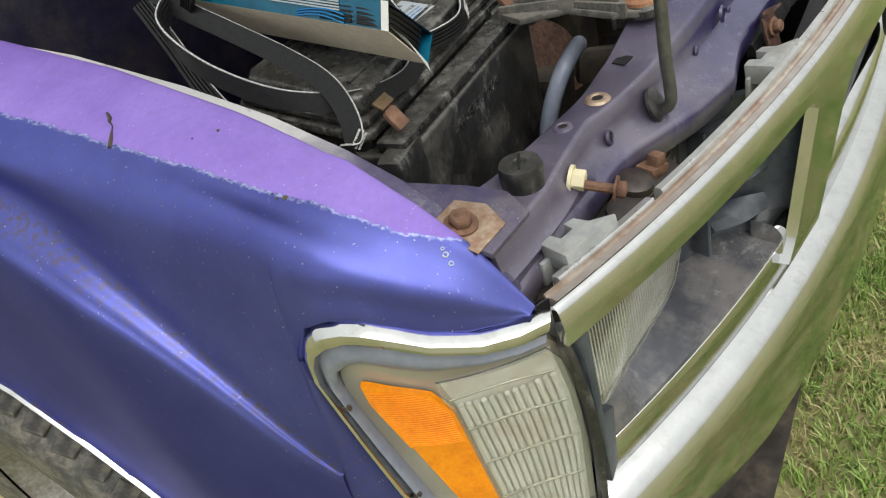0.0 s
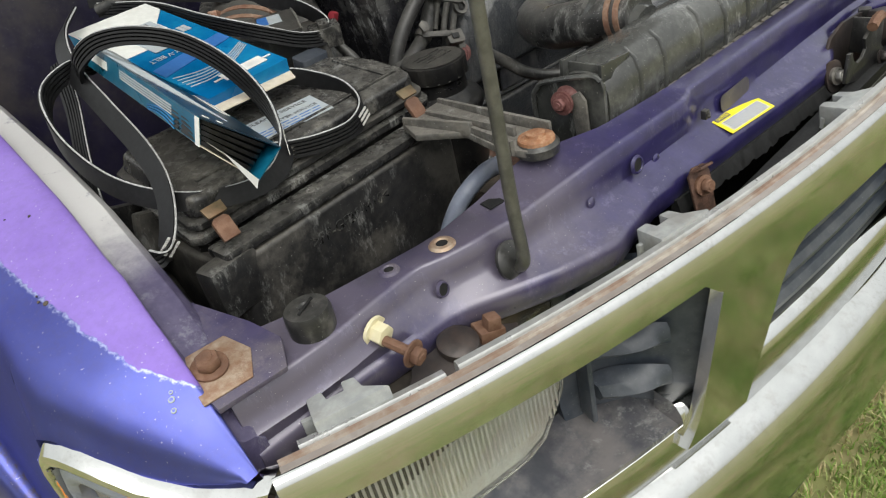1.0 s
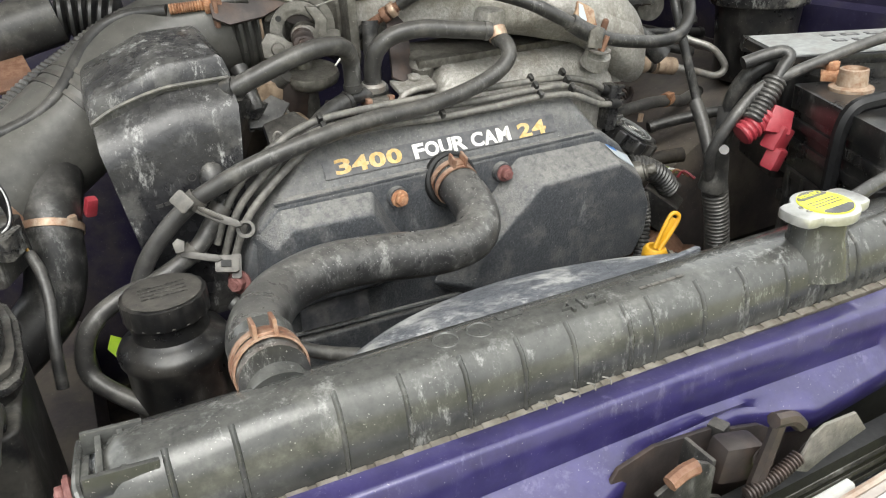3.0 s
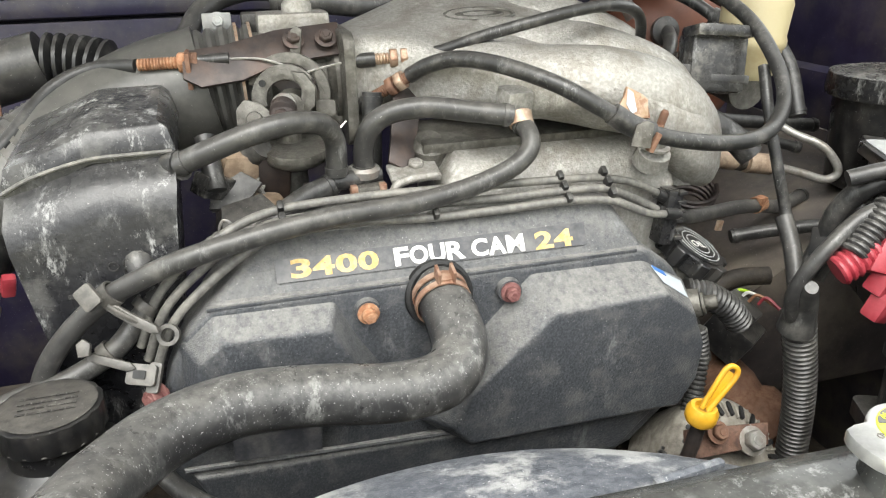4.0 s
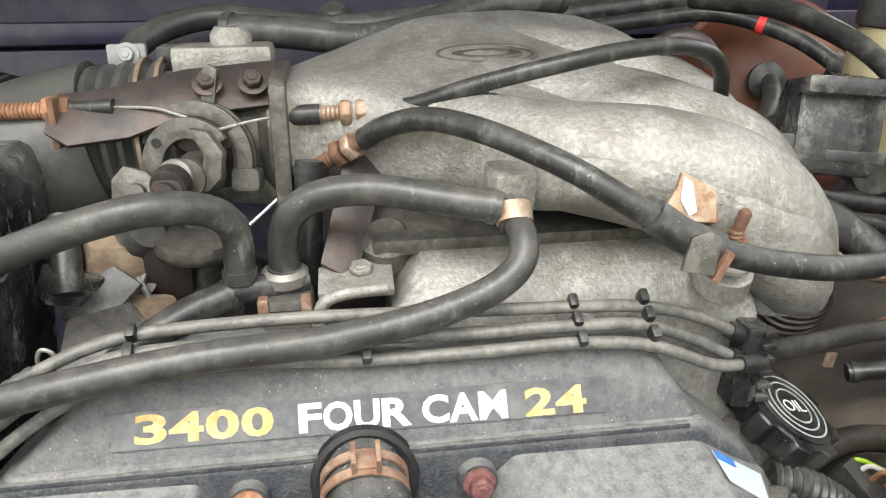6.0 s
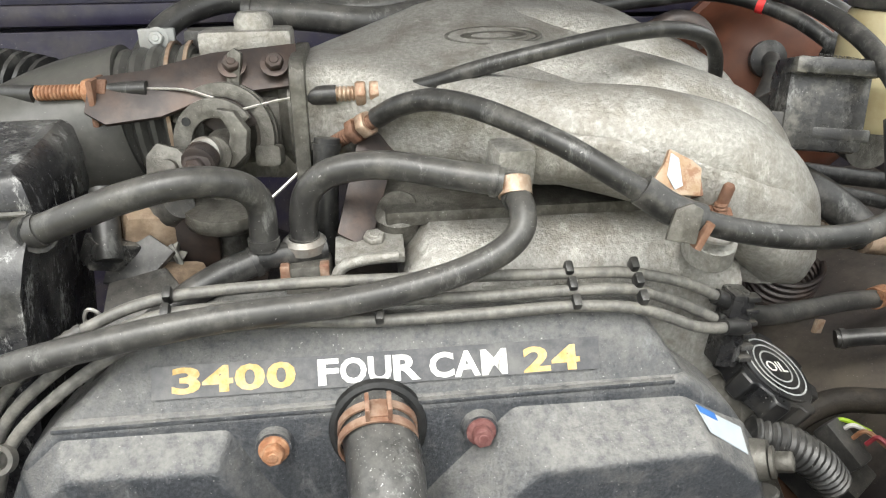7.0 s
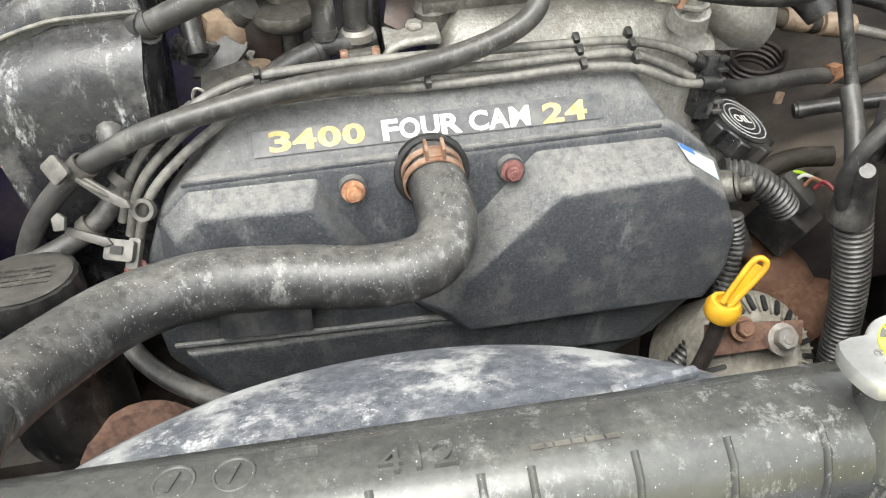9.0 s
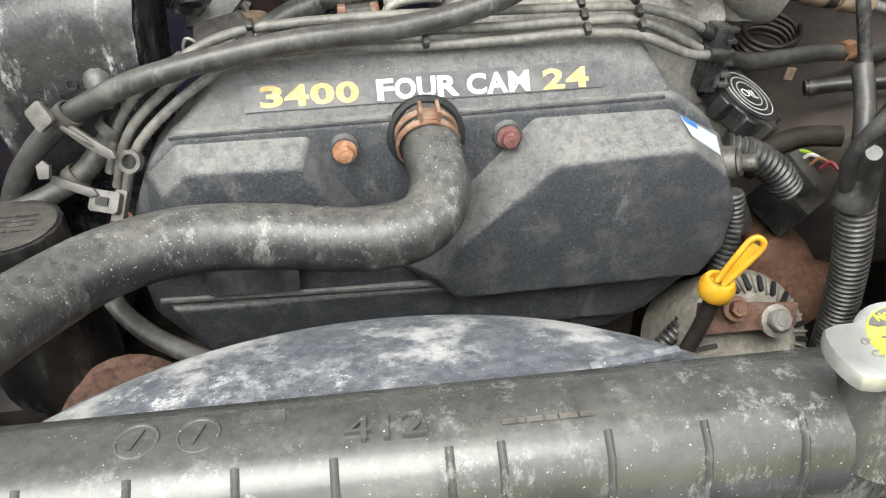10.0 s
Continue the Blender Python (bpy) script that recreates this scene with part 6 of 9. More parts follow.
part("rear_clip", join(prism(rounded(0.034, 0.022, 0.004), LIDM @ Matrix.Translation((0.700, 0.128, -0.004)), 0.010, 0.002), prism(rounded(0.026, 0.010, 0.003), LIDM @ Matrix.Translation((0.700, 0.140, -0.012)), 0.016, 0.002)), "grille_dark", abox, "grey plastic hinge clip")
LBM = plane((0.602, 0.443, 1.1937), (1, -0.07, -0.0098), (0, -0.14, 1))
al = part("service_label", sheet(rect(0.083, 0.040), LBM, 0.0008), "label_white", abox, "pale blue service label")
part("label_head", lettering("CLEANER SERVICE", LBM @ Matrix.Translation((-0.034, 0.0115, 0.0008)), 0.0048, 0.066, 0.0003), "label_black", al)
part("label_sub", lettering("FILTER SERVICE", LBM @ Matrix.Translation((-0.012, -0.001, 0.0008)), 0.0042, 0.048, 0.0003), "label_black", al)
part("label_print", bars(3, LBM @ Matrix.Translation((0.0, -0.0105, 0.0008)), 0.07, 0.014, 0.0003, 0.25), "label_blue", al, "illegible print")
part("body_mark", lettering(">PP-GF20-M10<", plane((0.545, 0.3652, 1.106), (1, 0.037, 0), (0.037, -1, 0)), 0.011, 0.095, 0.001), "plastic_dusty", abox, "raised material mark")
part("corner_notch", box((0.468, 0.372, 1.118), (0.05, 0.026, 0.05), (0, 0, 8), 0.008), "plastic", abox)
for x, y, z in ((0.706, 0.390, 1.172), (0.480, 0.384, 1.168)):
    cp = part("clip", prism([(-0.008, -0.012), (0.008, -0.012), (0.008, 0.006), (0.005, 0.009), (-0.005, 0.009), (-0.008, 0.006)], plane((x, y - 0.007, z - 0.004), (1, 0, 0), (0, -0.8, 0.6)), 0.005, 0.0015), "rust", abox, "rusty spring clip")
    part("clip_tongue", prism([(-0.009, -0.006), (0.009, -0.006), (0.010, 0.005), (-0.010, 0.005)], plane((x, y - 0.001, z + 0.010), (1, 0, 0), (0, -0.6, 0.8)), 0.003, 0.001), "tan_dark", cp, "brassy upper lip")
arm = part("support_arm", prism([(-0.022, 0.0), (0.03, 0.002), (0.03, -0.06), (0.022, -0.09), (0.026, -0.13), (0.010, -0.15), (-0.012, -0.145), (-0.018, -0.12), (-0.008, -0.07), (-0.034, -0.03)],
                                plane((0.706, 0.378, 1.155), (1, 0, 0), (0, -0.05, 1)), 0.007, 0.002), "dusty_arm", abox, "dusty black support arm")
bm = bmesh.new()
for a, b in (((0.735, 0.378, 1.163), (0.73, 0.235, 1.155)), ((0.684, 0.375, 1.163), (0.70, 0.300, 1.160)), ((0.70, 0.300, 1.160), (0.690, 0.245, 1.155)), ((0.71, 0.37, 1.160), (0.712, 0.26, 1.156))):
    mid = (Vector(a) + Vector(b)) / 2
    d = Vector(b) - Vector(a)
    box(mid, (0.004, d.length, 0.014), (0, 0, math.degrees(math.atan2(-d.x, d.y))), 0.001, bm)
part("arm_ribs", bm, "dusty_arm", arm)
part("arm_washer", lathe([(0, -0.008), (0.019, -0.008), (0.02, 0), (0.0165, 0.003), (0, 0.003)], axis((0.713, 0.238, 1.153), (0, 0, 1)), 24), "rubber", arm, "black rubber grommet")
part("arm_bolt", lathe([(0, 0), (0.0165, 0), (0.016, 0.003), (0.009, 0.005), (0.0085, 0.007), (0, 0.007)], axis((0.713, 0.238, 1.156), (0, 0, 1)), 24), "rust_light", arm, "orange rusted bolt")
part("inlet_flap", prism([(-0.05, -0.025), (0.05, -0.02), (0.055, 0.02), (-0.045, 0.025)], plane((0.43, 0.44, 1.10), (0.3, 1, 0.1), (0.8, -0.2, 0.5)), 0.01, 0.004), "plastic", abox)
for i, (x, y) in enumerate(((0.49, 0.47), (0.47, 0.52), (0.455, 0.57))):
    part("side_rib", box((x - 0.03, y, 1.14), (0.05, 0.012, 0.05), (0, 20, 15), 0.003), "plastic", abox)
# sensor box on the lid
sens = thing("air_flow_sensor", (0.72, 0.585, 1.18), "black plastic air flow sensor with wiring plug", "sensor")
SENM = pose(0.70, 0.600, 1.215, 4, 0, -28)
part("sensor_body", join(prism(rounded(0.075, 0.078, 0.008), SENM @ Matrix.Translation((0, 0, -0.04)), 0.062, 0.004), prism(rounded(0.03, 0.06, 0.006), SENM @ Matrix.Translation((0.048, -0.002, -0.04)), 0.046, 0.003)), "plastic", sens)
part("sensor_edge", tube([SENM @ Vector((0.0365, -0.036, 0.022)), SENM @ Vector((0.0375, 0.0, 0.023)), SENM @ Vector((0.0365, 0.036, 0.022))], 0.0014, 6, 4), "plug_wire", sens, "worn pale edge")
part("sensor_label", sheet(rect(0.026, 0.030), SENM @ Matrix.Translation((0.008, 0.012, 0.0225)), 0.0006), "label_white", sens, "small blue-white sticker")
part("label_patch", sheet(rect(0.012, 0.028), SENM @ Matrix.Translation((0.000, 0.012, 0.0232)), 0.0004), "label_blue", sens, "blue part of the sticker")
part("plug", join(prism(rounded(0.034, 0.030, 0.004), SENM @ Matrix.Translation((0.062, -0.016, -0.012)), 0.022, 0.003), prism(rounded(0.012, 0.024, 0.003), SENM @ Matrix.Translation((0.062, -0.016, 0.010)), 0.004, 0.001)), "plastic_dusty", sens, "black wiring plug")
for i, c in enumerate(("yellow", "white_paint", "yellow")):
    part("plug_wire", tube([(0.757, 0.580 + i * 0.003, 1.205), (0.763, 0.572 + i * 0.003, 1.201), (0.767, 0.564 + i * 0.002, 1.192)], 0.0012, 6, 4), c, sens)
part("loom", tube([(0.766, 0.567, 1.194), (0.772, 0.552, 1.178), (0.773, 0.53, 1.155), (0.769, 0.505, 1.13), (0.765, 0.49, 1.09)], 0.0055, 10, 5), "rubber", sens, "taped wiring loom")

# ---- belts and their boxes ----
def ribbon(pts, width, thick=0.004, up=(0, 0, 1), closed=False, n=8):
    """A flat belt along a path, five grooves on its inner side."""
    path = spline(pts, n)
    bm_ = bmesh.new()
    rings_ = []
    for i, p in enumerate(path):
        t = (path[min(i + 1, len(path) - 1)] - path[max(i - 1, 0)]).normalized()
        u = Vector(up(i / (len(path) - 1)) if callable(up) else up)
        u = (u - t * u.dot(t)).normalized()
        w = t.cross(u)
        sec = [(-0.5, 0.5), (0.5, 0.5)]
        for k in range(5):
            a = 0.5 - k * 0.2
            sec += [(a - 0.02, -0.5), (a - 0.13, -0.5), (a - 0.17, -0.05)] if k < 4 else [(a - 0.02, -0.5), (a - 0.2, -0.5)]
        rings_.append([p + u * (a * width) + w * (b * thick) for a, b in sec])
    loft(bm_, rings_)
    return bm_


def edge_line(pts, width, up=(0, 0, 1), n=8):
    """The pale cut edge of a belt."""
    path = spline(pts, n)
    out = []
    for i, p in enumerate(path):
        t = (path[min(i + 1, len(path) - 1)] - path[max(i - 1, 0)]).normalized()
        u = Vector(up(i / (len(path) - 1)) if callable(up) else up)
        u = (u - t * u.dot(t)).normalized()
        out.append(p + u * width * 0.5)
    return tube(out, 0.0009, 5, 1)


def belt(pts, width, label, up=(0, 0, 1), print_at=None):
    lo = min(p[2] for p in pts)
    b = thing("drive_belt", (pts[0][0], pts[0][1], lo), label, "drive belt", group="new belts on the filter box")
    part("band", ribbon(pts, width, 0.0042, up), "belt", b)
    part("cut_edge", edge_line(pts, width, up), "belt_edge", b, "pale cut edge")
    for c, xd, nn, w in print_at or ():
        part("belt_print", bars(3, plane(c, xd, nn), w, width * 0.8, 0.0005, 0.5), "white_paint", b, "white printed marks")
    return b


B1 = [(0.515, 0.62, 1.262), (0.488, 0.60, 1.270), (0.455, 0.578, 1.264), (0.438, 0.548, 1.248), (0.432, 0.505, 1.226), (0.44, 0.455, 1.203), (0.466, 0.415, 1.186), (0.50, 0.398, 1.176), (0.54, 0.393, 1.172),
      (0.566, 0.398, 1.184), (0.578, 0.418, 1.208), (0.58, 0.445, 1.236), (0.572, 0.475, 1.262), (0.556, 0.505, 1.282), (0.53, 0.53, 1.294), (0.505, 0.55, 1.295), (0.488, 0.563, 1.283), (0.488, 0.58, 1.262)]
belt(B1, 0.016, "black ribbed drive belt looped over the blue boxes", (0.15, 0.35, 1), [((0.574, 0.404, 1.193), (0.3, 0.4, 0.75), (0.85, -0.55, 0.0), 0.03)])
B2 = [(0.56, 0.50, 1.205), (0.60, 0.505, 1.213), (0.64, 0.49, 1.214), (0.662, 0.465, 1.205), (0.672, 0.435, 1.194), (0.663, 0.405, 1.184), (0.638, 0.39, 1.178), (0.608, 0.392, 1.178), (0.575, 0.405, 1.182), (0.54, 0.43, 1.19)]
belt(B2, 0.016, "black ribbed drive belt resting on the filter box lid", (0, 0.15, 1), [((0.655, 0.3935, 1.181), (0.8, 0.45, 0.1), (0.45, -0.85, 0.15), 0.02)])
B3 = [(0.545, 0.70, 1.30), (0.51, 0.655, 1.288), (0.49, 0.60, 1.270), (0.481, 0.53, 1.246), (0.474, 0.465, 1.222), (0.463, 0.42, 1.205), (0.447, 0.393, 1.186), (0.43, 0.382, 1.170), (0.416, 0.392, 1.163), (0.414, 0.43, 1.163), (0.425, 0.49, 1.172), (0.45, 0.555, 1.20), (0.478, 0.61, 1.235), (0.495, 0.65, 1.27)]
belt(B3, 0.017, "black ribbed drive belt hanging beside the filter box", (0.7, -0.2, 0.6), [((0.434, 0.378, 1.172), (0.6, -0.2, 0.6), (-0.2, -0.9, -0.2), 0.016)])
B4 = [(0.60, 0.80, 1.29), (0.642, 0.742, 1.285), (0.676, 0.721, 1.275), (0.707, 0.689, 1.266), (0.735, 0.652, 1.254), (0.754, 0.612, 1.24), (0.760, 0.580, 1.227), (0.756, 0.557, 1.217), (0.738, 0.548, 1.214), (0.708, 0.548, 1.222), (0.678, 0.556, 1.238), (0.655, 0.580, 1.252), (0.642, 0.62, 1.262), (0.63, 0.70, 1.275), (0.60, 0.78, 1.28)]
belt(B4, 0.016, "black ribbed drive belt draped over the filter box", (0.1, 0.2, 1))


def hexa(c8):
    """A box from eight corners: near TL, TR, BR, BL, then far."""
    bm_ = bmesh.new()
    v = [bm_.verts.new(p) for p in c8]
    for q in ((0, 1, 2, 3), (7, 6, 5, 4), (0, 4, 5, 1), (1, 5, 6, 2), (2, 6, 7, 3), (3, 7, 4, 0)):
        bm_.faces.new([v[i] for i in q])
    return bm_


def quad(a, b, c, d, off, t=0.0006):
    """A thin patch on a panel, raised by off."""
    a, b, c, d = (Vector(p) for p in (a, b, c, d))
    nn = (b - a).cross(d - a).normalized()
    bm_ = bmesh.new()
    lo_ = [bm_.verts.new(p + nn * off) for p in (a, b, c, d)]
    hi_ = [bm_.verts.new(p + nn * (off + t)) for p in (a, b, c, d)]
    bm_.faces.new(lo_[::-1])
    bm_.faces.new(hi_)
    for i in range(4):
        bm_.faces.new((lo_[i], lo_[(i + 1) % 4], hi_[(i + 1) % 4], hi_[i]))
    return bm_


def on(p, u, v):
    """Bilinear point on a quad: u along 0-1, v along 0-3."""
    a, b, c, d = (Vector(q) for q in p)
    return a.lerp(b, u).lerp(d.lerp(c, u), v)


def sub(p, u0, u1, v0, v1):
    return on(p, u0, v0), on(p, u1, v0), on(p, u1, v1), on(p, u0, v1)


# flat blue box
A_f = [(0.550, 0.4706, 1.2325), (0.6458, 0.4815, 1.2320), (0.6455, 0.4830, 1.2160), (0.5515, 0.4725, 1.2165)]
A_len = Vector((-0.020, 0.225, 0.050))
boxA = thing("belt_box", (0.6, 0.6, 1.2), "blue and white cardboard belt box lying on the filter box", "cardboard box", group="belt boxes")
A8 = A_f + [Vector(p) + A_len for p in A_f]
part("carton", hexa(A8), "box_blue", boxA, smooth=0)
topA = (A8[4], A8[5], A8[1], A8[0])


def up(p, u0, u1, v0, v1):
    """A patch of a panel, wound so that it faces out of the box."""
    return sub(p, u0, u1, v0, v1)[::-1]


part("white_panel", quad(*up(topA, 0.0, 0.74, 0.0, 0.44), 0.0002), "card_white", boxA, "white printed end of the box")
part("white_corner", quad(on(topA, 0.74, 0.24), on(topA, 1.0, 0.12), on(topA, 1.0, 0.0), on(topA, 0.74, 0.0), 0.0002), "card_white", boxA)
part("sticker", quad(*up(topA, 0.28, 0.72, 0.20, 0.50), 0.0008), "label_white", boxA, "barcode sticker")
for k in range(12):
    part("barcode", quad(*up(topA, 0.36 + k * 0.024, 0.370 + k * 0.024 + 0.006 * (k % 3 == 1), 0.22, 0.30), 0.0016), "label_black", boxA)
part("sticker_print", quad(*up(topA, 0.34, 0.56, 0.36, 0.38), 0.0016), "label_black", boxA, "illegible print")
part("pale_band", quad(on(topA, 0.02, 0.72), on(topA, 0.98, 0.64), on(topA, 0.98, 0.56), on(topA, 0.02, 0.63), 0.0004), "label_blue", boxA, "pale blue band")
aN = (Vector(A8[5]) - Vector(A8[4])).cross(Vector(A8[4]) - Vector(A8[0]))
aX = (Vector(A8[4]) - Vector(A8[5])).normalized()
part("band_words", lettering("POLY-V BELT", plane(on(topA, 0.62, 0.60), aX, aN) @ Matrix.Translation((0, -0.012, 0.0014)), 0.0075, 0.050, 0.0003), "label_white", boxA, "white printed words")
for k in range(5):
    pts = [on(topA, 0.05 + 0.23 * q, 0.70 + 0.022 * k + 0.09 * math.sin(0.55 + 0.62 * q + 0.12 * k)) + aN.normalized() * -0.0004 * (1 if aN.z < 0 else -1) for q in range(5)]
    part("wave_line", tube(pts, 0.0006, 5, 5), "label_white", boxA, "thin pale printed wave")
for u in (0.84, 0.78, 0.70):
    part("print_mark", quad(*up(topA, u, u + 0.05, 0.36, 0.42), 0.0004), "label_white", boxA, "pale printed figure")
part("logo_shape", quad(*up(topA, 0.34, 0.86, 0.885, 0.945), 0.0004), "card_white", boxA, "plain white logo bar")
part("logo_line", quad(*up(topA, 0.24, 0.96, 0.910, 0.920), 0.0004), "card_white", boxA, "white line through the logo")
part("flap", quad((0.5475, 0.451, 1.2235), (0.642, 0.470, 1.2150), (0.646, 0.483, 1.2185), (0.551, 0.472, 1.2235), 0.0, 0.001), "card", boxA, "open cardboard flap")

# tilted teal box with a belt pushing out of its open end
B_n = [(0.4846, 0.3500, 1.2637), (0.5440, 0.3600, 1.2083), (0.5100, 0.3480, 1.1980), (0.4780, 0.3530, 1.2430)]
B_len = Vector((0.030, 0.265, 0.027))
boxB = thing("belt_box", (0.52, 0.5, 1.18), "teal cardboard belt box, torn open at the end, leaning on belts", "cardboard box", group="belt boxes")
B8 = [Vector(p) for p in B_n] + [Vector(p) + B_len for p in B_n]
part("carton_top", quad(B8[0], B8[1], B8[5], B8[4], -0.0008, 0.001), "box_dark", boxB, "dark top panel", smooth=0)
part("carton_side", quad(B8[3], B8[0], B8[4], B8[7], -0.0008, 0.001), "box_teal", boxB, "teal side panel", smooth=0)
part("carton_bottom", quad(B8[2], B8[3], B8[7], B8[6], -0.0008, 0.001), "card", boxB, smooth=0)
part("carton_back", quad(B8[1], B8[2], B8[6], B8[5], -0.0008, 0.001), "box_teal", boxB, smooth=0)
part("carton_end", quad(B8[4], B8[5], B8[6], B8[7], -0.0008, 0.001), "box_blue", boxB, smooth=0)
sideB = (B8[0], B8[4], B8[7], B8[3])
topB = (B8[0], B8[4], B8[5], B8[1])
part("logo_shape", quad(*[p for p in sub(sideB, 0.72, 0.95, 0.25, 0.6)], 0.0006), "card_white", boxB, "plain white logo bar")
for k in range(4):
    part("print_line", quad(*[p for p in sub(sideB, 0.18, 0.6, 0.2 + 0.10 * k, 0.25 + 0.10 * k)], 0.0006), "label_white", boxB, "pale print line")
part("torn_edge", quad(*[p for p in sub(sideB, -0.01, 0.016, 0.0, 1.0)], 0.0008), "card_white", boxB, "torn white card edge")
for k in range(3):
    pts = [on(sideB, 0.16 + 0.05 * q, 0.95 - 0.12 * k - 0.16 * math.sin(q * 0.75 + k * 0.2)) + Vector((-0.0012, 0, 0)) for q in range(5)]
    part("wave_line", tube(pts, 0.0009, 5, 4), "box_blue", boxB, "blue printed wave")
bN = (B8[1] - B8[0]).cross(B8[4] - B8[0]).normalized()
for k in range(15):
    s0 = 0.13 + 0.042 * k
    reach = min(1.0, (0.98 - s0) / 0.42)
    part("hatch_line", tube([on(topB, s0, 0.56 - 0.01 * k) + bN * 0.0006, on(topB, s0 + 0.42 * reach, 0.56 - 0.01 * k - 0.52 * reach) + bN * 0.0006], 0.00045, 5, 2), "label_white", boxB, "thin pale printed line")
part("logo_shape", quad(*sub(topB, 0.30, 0.58, 0.80, 0.92), 0.0005), "card_white", boxB, "plain white logo bar") if bN.z < 0 else part("logo_shape", quad(*sub(topB, 0.30, 0.58, 0.80, 0.92)[::-1], 0.0005), "card_white", boxB, "plain white logo bar")
for v in (0.16, 0.32):
    part("print_dot", lathe([(0, 0), (0.003, 0), (0.003, 0.0006), (0, 0.0006)], axis(on(topB, 0.05, v), bN), 12), "card_white", boxB, "small white printed mark")
part("torn_flap", quad(B8[3] + Vector((0.014, -0.004, -0.012)), B8[2] + Vector((-0.006, -0.005, -0.003)), B8[2] + Vector((0, 0, 0.001)), B8[3] + Vector((0.006, 0, 0)), 0, 0.001), "card_white", boxB, "torn white flap")
deep, wide, tall = B_len.normalized(), B8[1] - B8[0], B8[3] - B8[0]
for k in range(5):
    at = lambda w_, d_: B8[0] + wide * w_ + (B8[3] - B8[0]).lerp(B8[2] - B8[1], w_) * (0.14 + 0.18 * k) + deep * d_
    part("packed_belt", ribbon([at(0.10, 0.07), at(0.10, 0.02), at(0.16, 0.010), at(0.4, 0.008), at(0.66, 0.008), at(0.80, 0.012), at(0.84, 0.03), at(0.84, 0.07)], 0.014, 0.0030, deep), "belt", boxB, "black belt folded in the box")

# ---- timing cover ----
cover = thing("timing_cover", (1.2, 0.58, 0.95), "dusty black plastic timing belt cover with printed lettering", "engine cover")
FACE = plane((0, 0.612, 0), (1, 0, 0), (0, -1, 0))
part("lower_shell", prism([(0.942, 1.062), (0.945, 1.016), (0.981, 0.965), (1.1, 0.94), (1.38, 0.935), (1.42, 0.955), (1.471, 1.003), (1.492, 1.055), (1.482, 1.119), (1.448, 1.166), (1.415, 1.192), (1.0, 1.194), (0.973, 1.167), (0.951, 1.12)], FACE, 0.056, 0.010, segs=3), "cover", cover)


def slab(base, frontp, y0, y1, bev=0.006):
    """A raised pad: outline base at y0 drawn in to outline frontp at y1."""
    bm_ = bmesh.new()
    a = [bm_.verts.new((x, y0, z)) for x, z in base]
    b = [bm_.verts.new((x, y1, z)) for x, z in frontp]
    k = len(a)
    bm_.faces.new(a)
    bm_.faces.new(b[::-1])
    for i in range(k):
        bm_.faces.new((a[(i + 1) % k], a[i], b[i], b[(i + 1) % k]))
    bmesh.ops.recalc_face_normals(bm_, faces=bm_.faces[:])
    bmesh.ops.bevel(bm_, geom=bm_.edges[:], offset=bev, segments=3, profile=0.6, affect="EDGES", clamp_overlap=True)
    return bm_


part("right_pad", slab([(1.290, 1.183), (1.41, 1.180), (1.462, 1.150), (1.482, 1.10), (1.476, 1.05), (1.455, 1.015), (1.20, 1.020), (1.165, 1.045), (1.195, 1.075), (1.235, 1.125)],
                       [(1.305, 1.153), (1.423, 1.155), (1.455, 1.128), (1.470, 1.09), (1.466, 1.05), (1.448, 1.021), (1.22, 1.024), (1.205, 1.045), (1.222, 1.081), (1.258, 1.113)], 0.560, 0.520, 0.0042), "cover", cover)
part("left_pad", slab([(0.968, 1.160), (0.998, 1.188), (1.106, 1.186), (1.128, 1.140), (1.155, 1.10), (1.11, 1.06), (0.955, 1.06)],
                      [(0.985, 1.148), (1.006, 1.166), (1.096, 1.163), (1.11, 1.135), (1.125, 1.10), (1.09, 1.075), (0.968, 1.075)], 0.562, 0.536, 0.0042), "cover", cover)
part("belly", slab([(0.955, 1.033), (1.455, 1.016), (1.40, 0.952), (0.985, 0.965)], [(0.965, 1.026), (1.445, 1.010), (1.395, 0.96), (0.99, 0.972)], 0.56, 0.546, 0.004), "cover", cover)
part("seam_lip", tube([(0.956, 0.549, 1.036), (1.1, 0.545, 1.031), (1.3, 0.540, 1.024), (1.455, 0.546, 1.017)], 0.003, 8, 6), "cover", cover)
bm = bmesh.new()
c8 = [(0.992, 0.559, 1.186), (1.418, 0.559, 1.186), (1.385, 0.588, 1.236), (1.052, 0.588, 1.236), (0.985, 0.66, 1.17), (1.43, 0.66, 1.17), (1.39, 0.66, 1.238), (1.05, 0.66, 1.238)]
bm = hexa(c8)
bmesh.ops.bevel(bm, geom=bm.edges[:], offset=0.008, segments=3, profile=0.6, affect="EDGES", clamp_overlap=True)
part("top_shell", bm, "cover", cover)
part("ledge_line", box((1.2, 0.5585, 1.189), (0.41, 0.005, 0.004), (0, 0, 0), 0.0015), "cover", cover)
PN = Vector((0, -0.865, 0.502)).normalized()
PT = Vector((0, 0.502, 0.865))


def panel_pt(x, h):
    """A point on the sloping lettering panel, h metres up the slope."""
    return Vector((x, 0.5585, 1.187)) + PT * h + PN * 0.0004


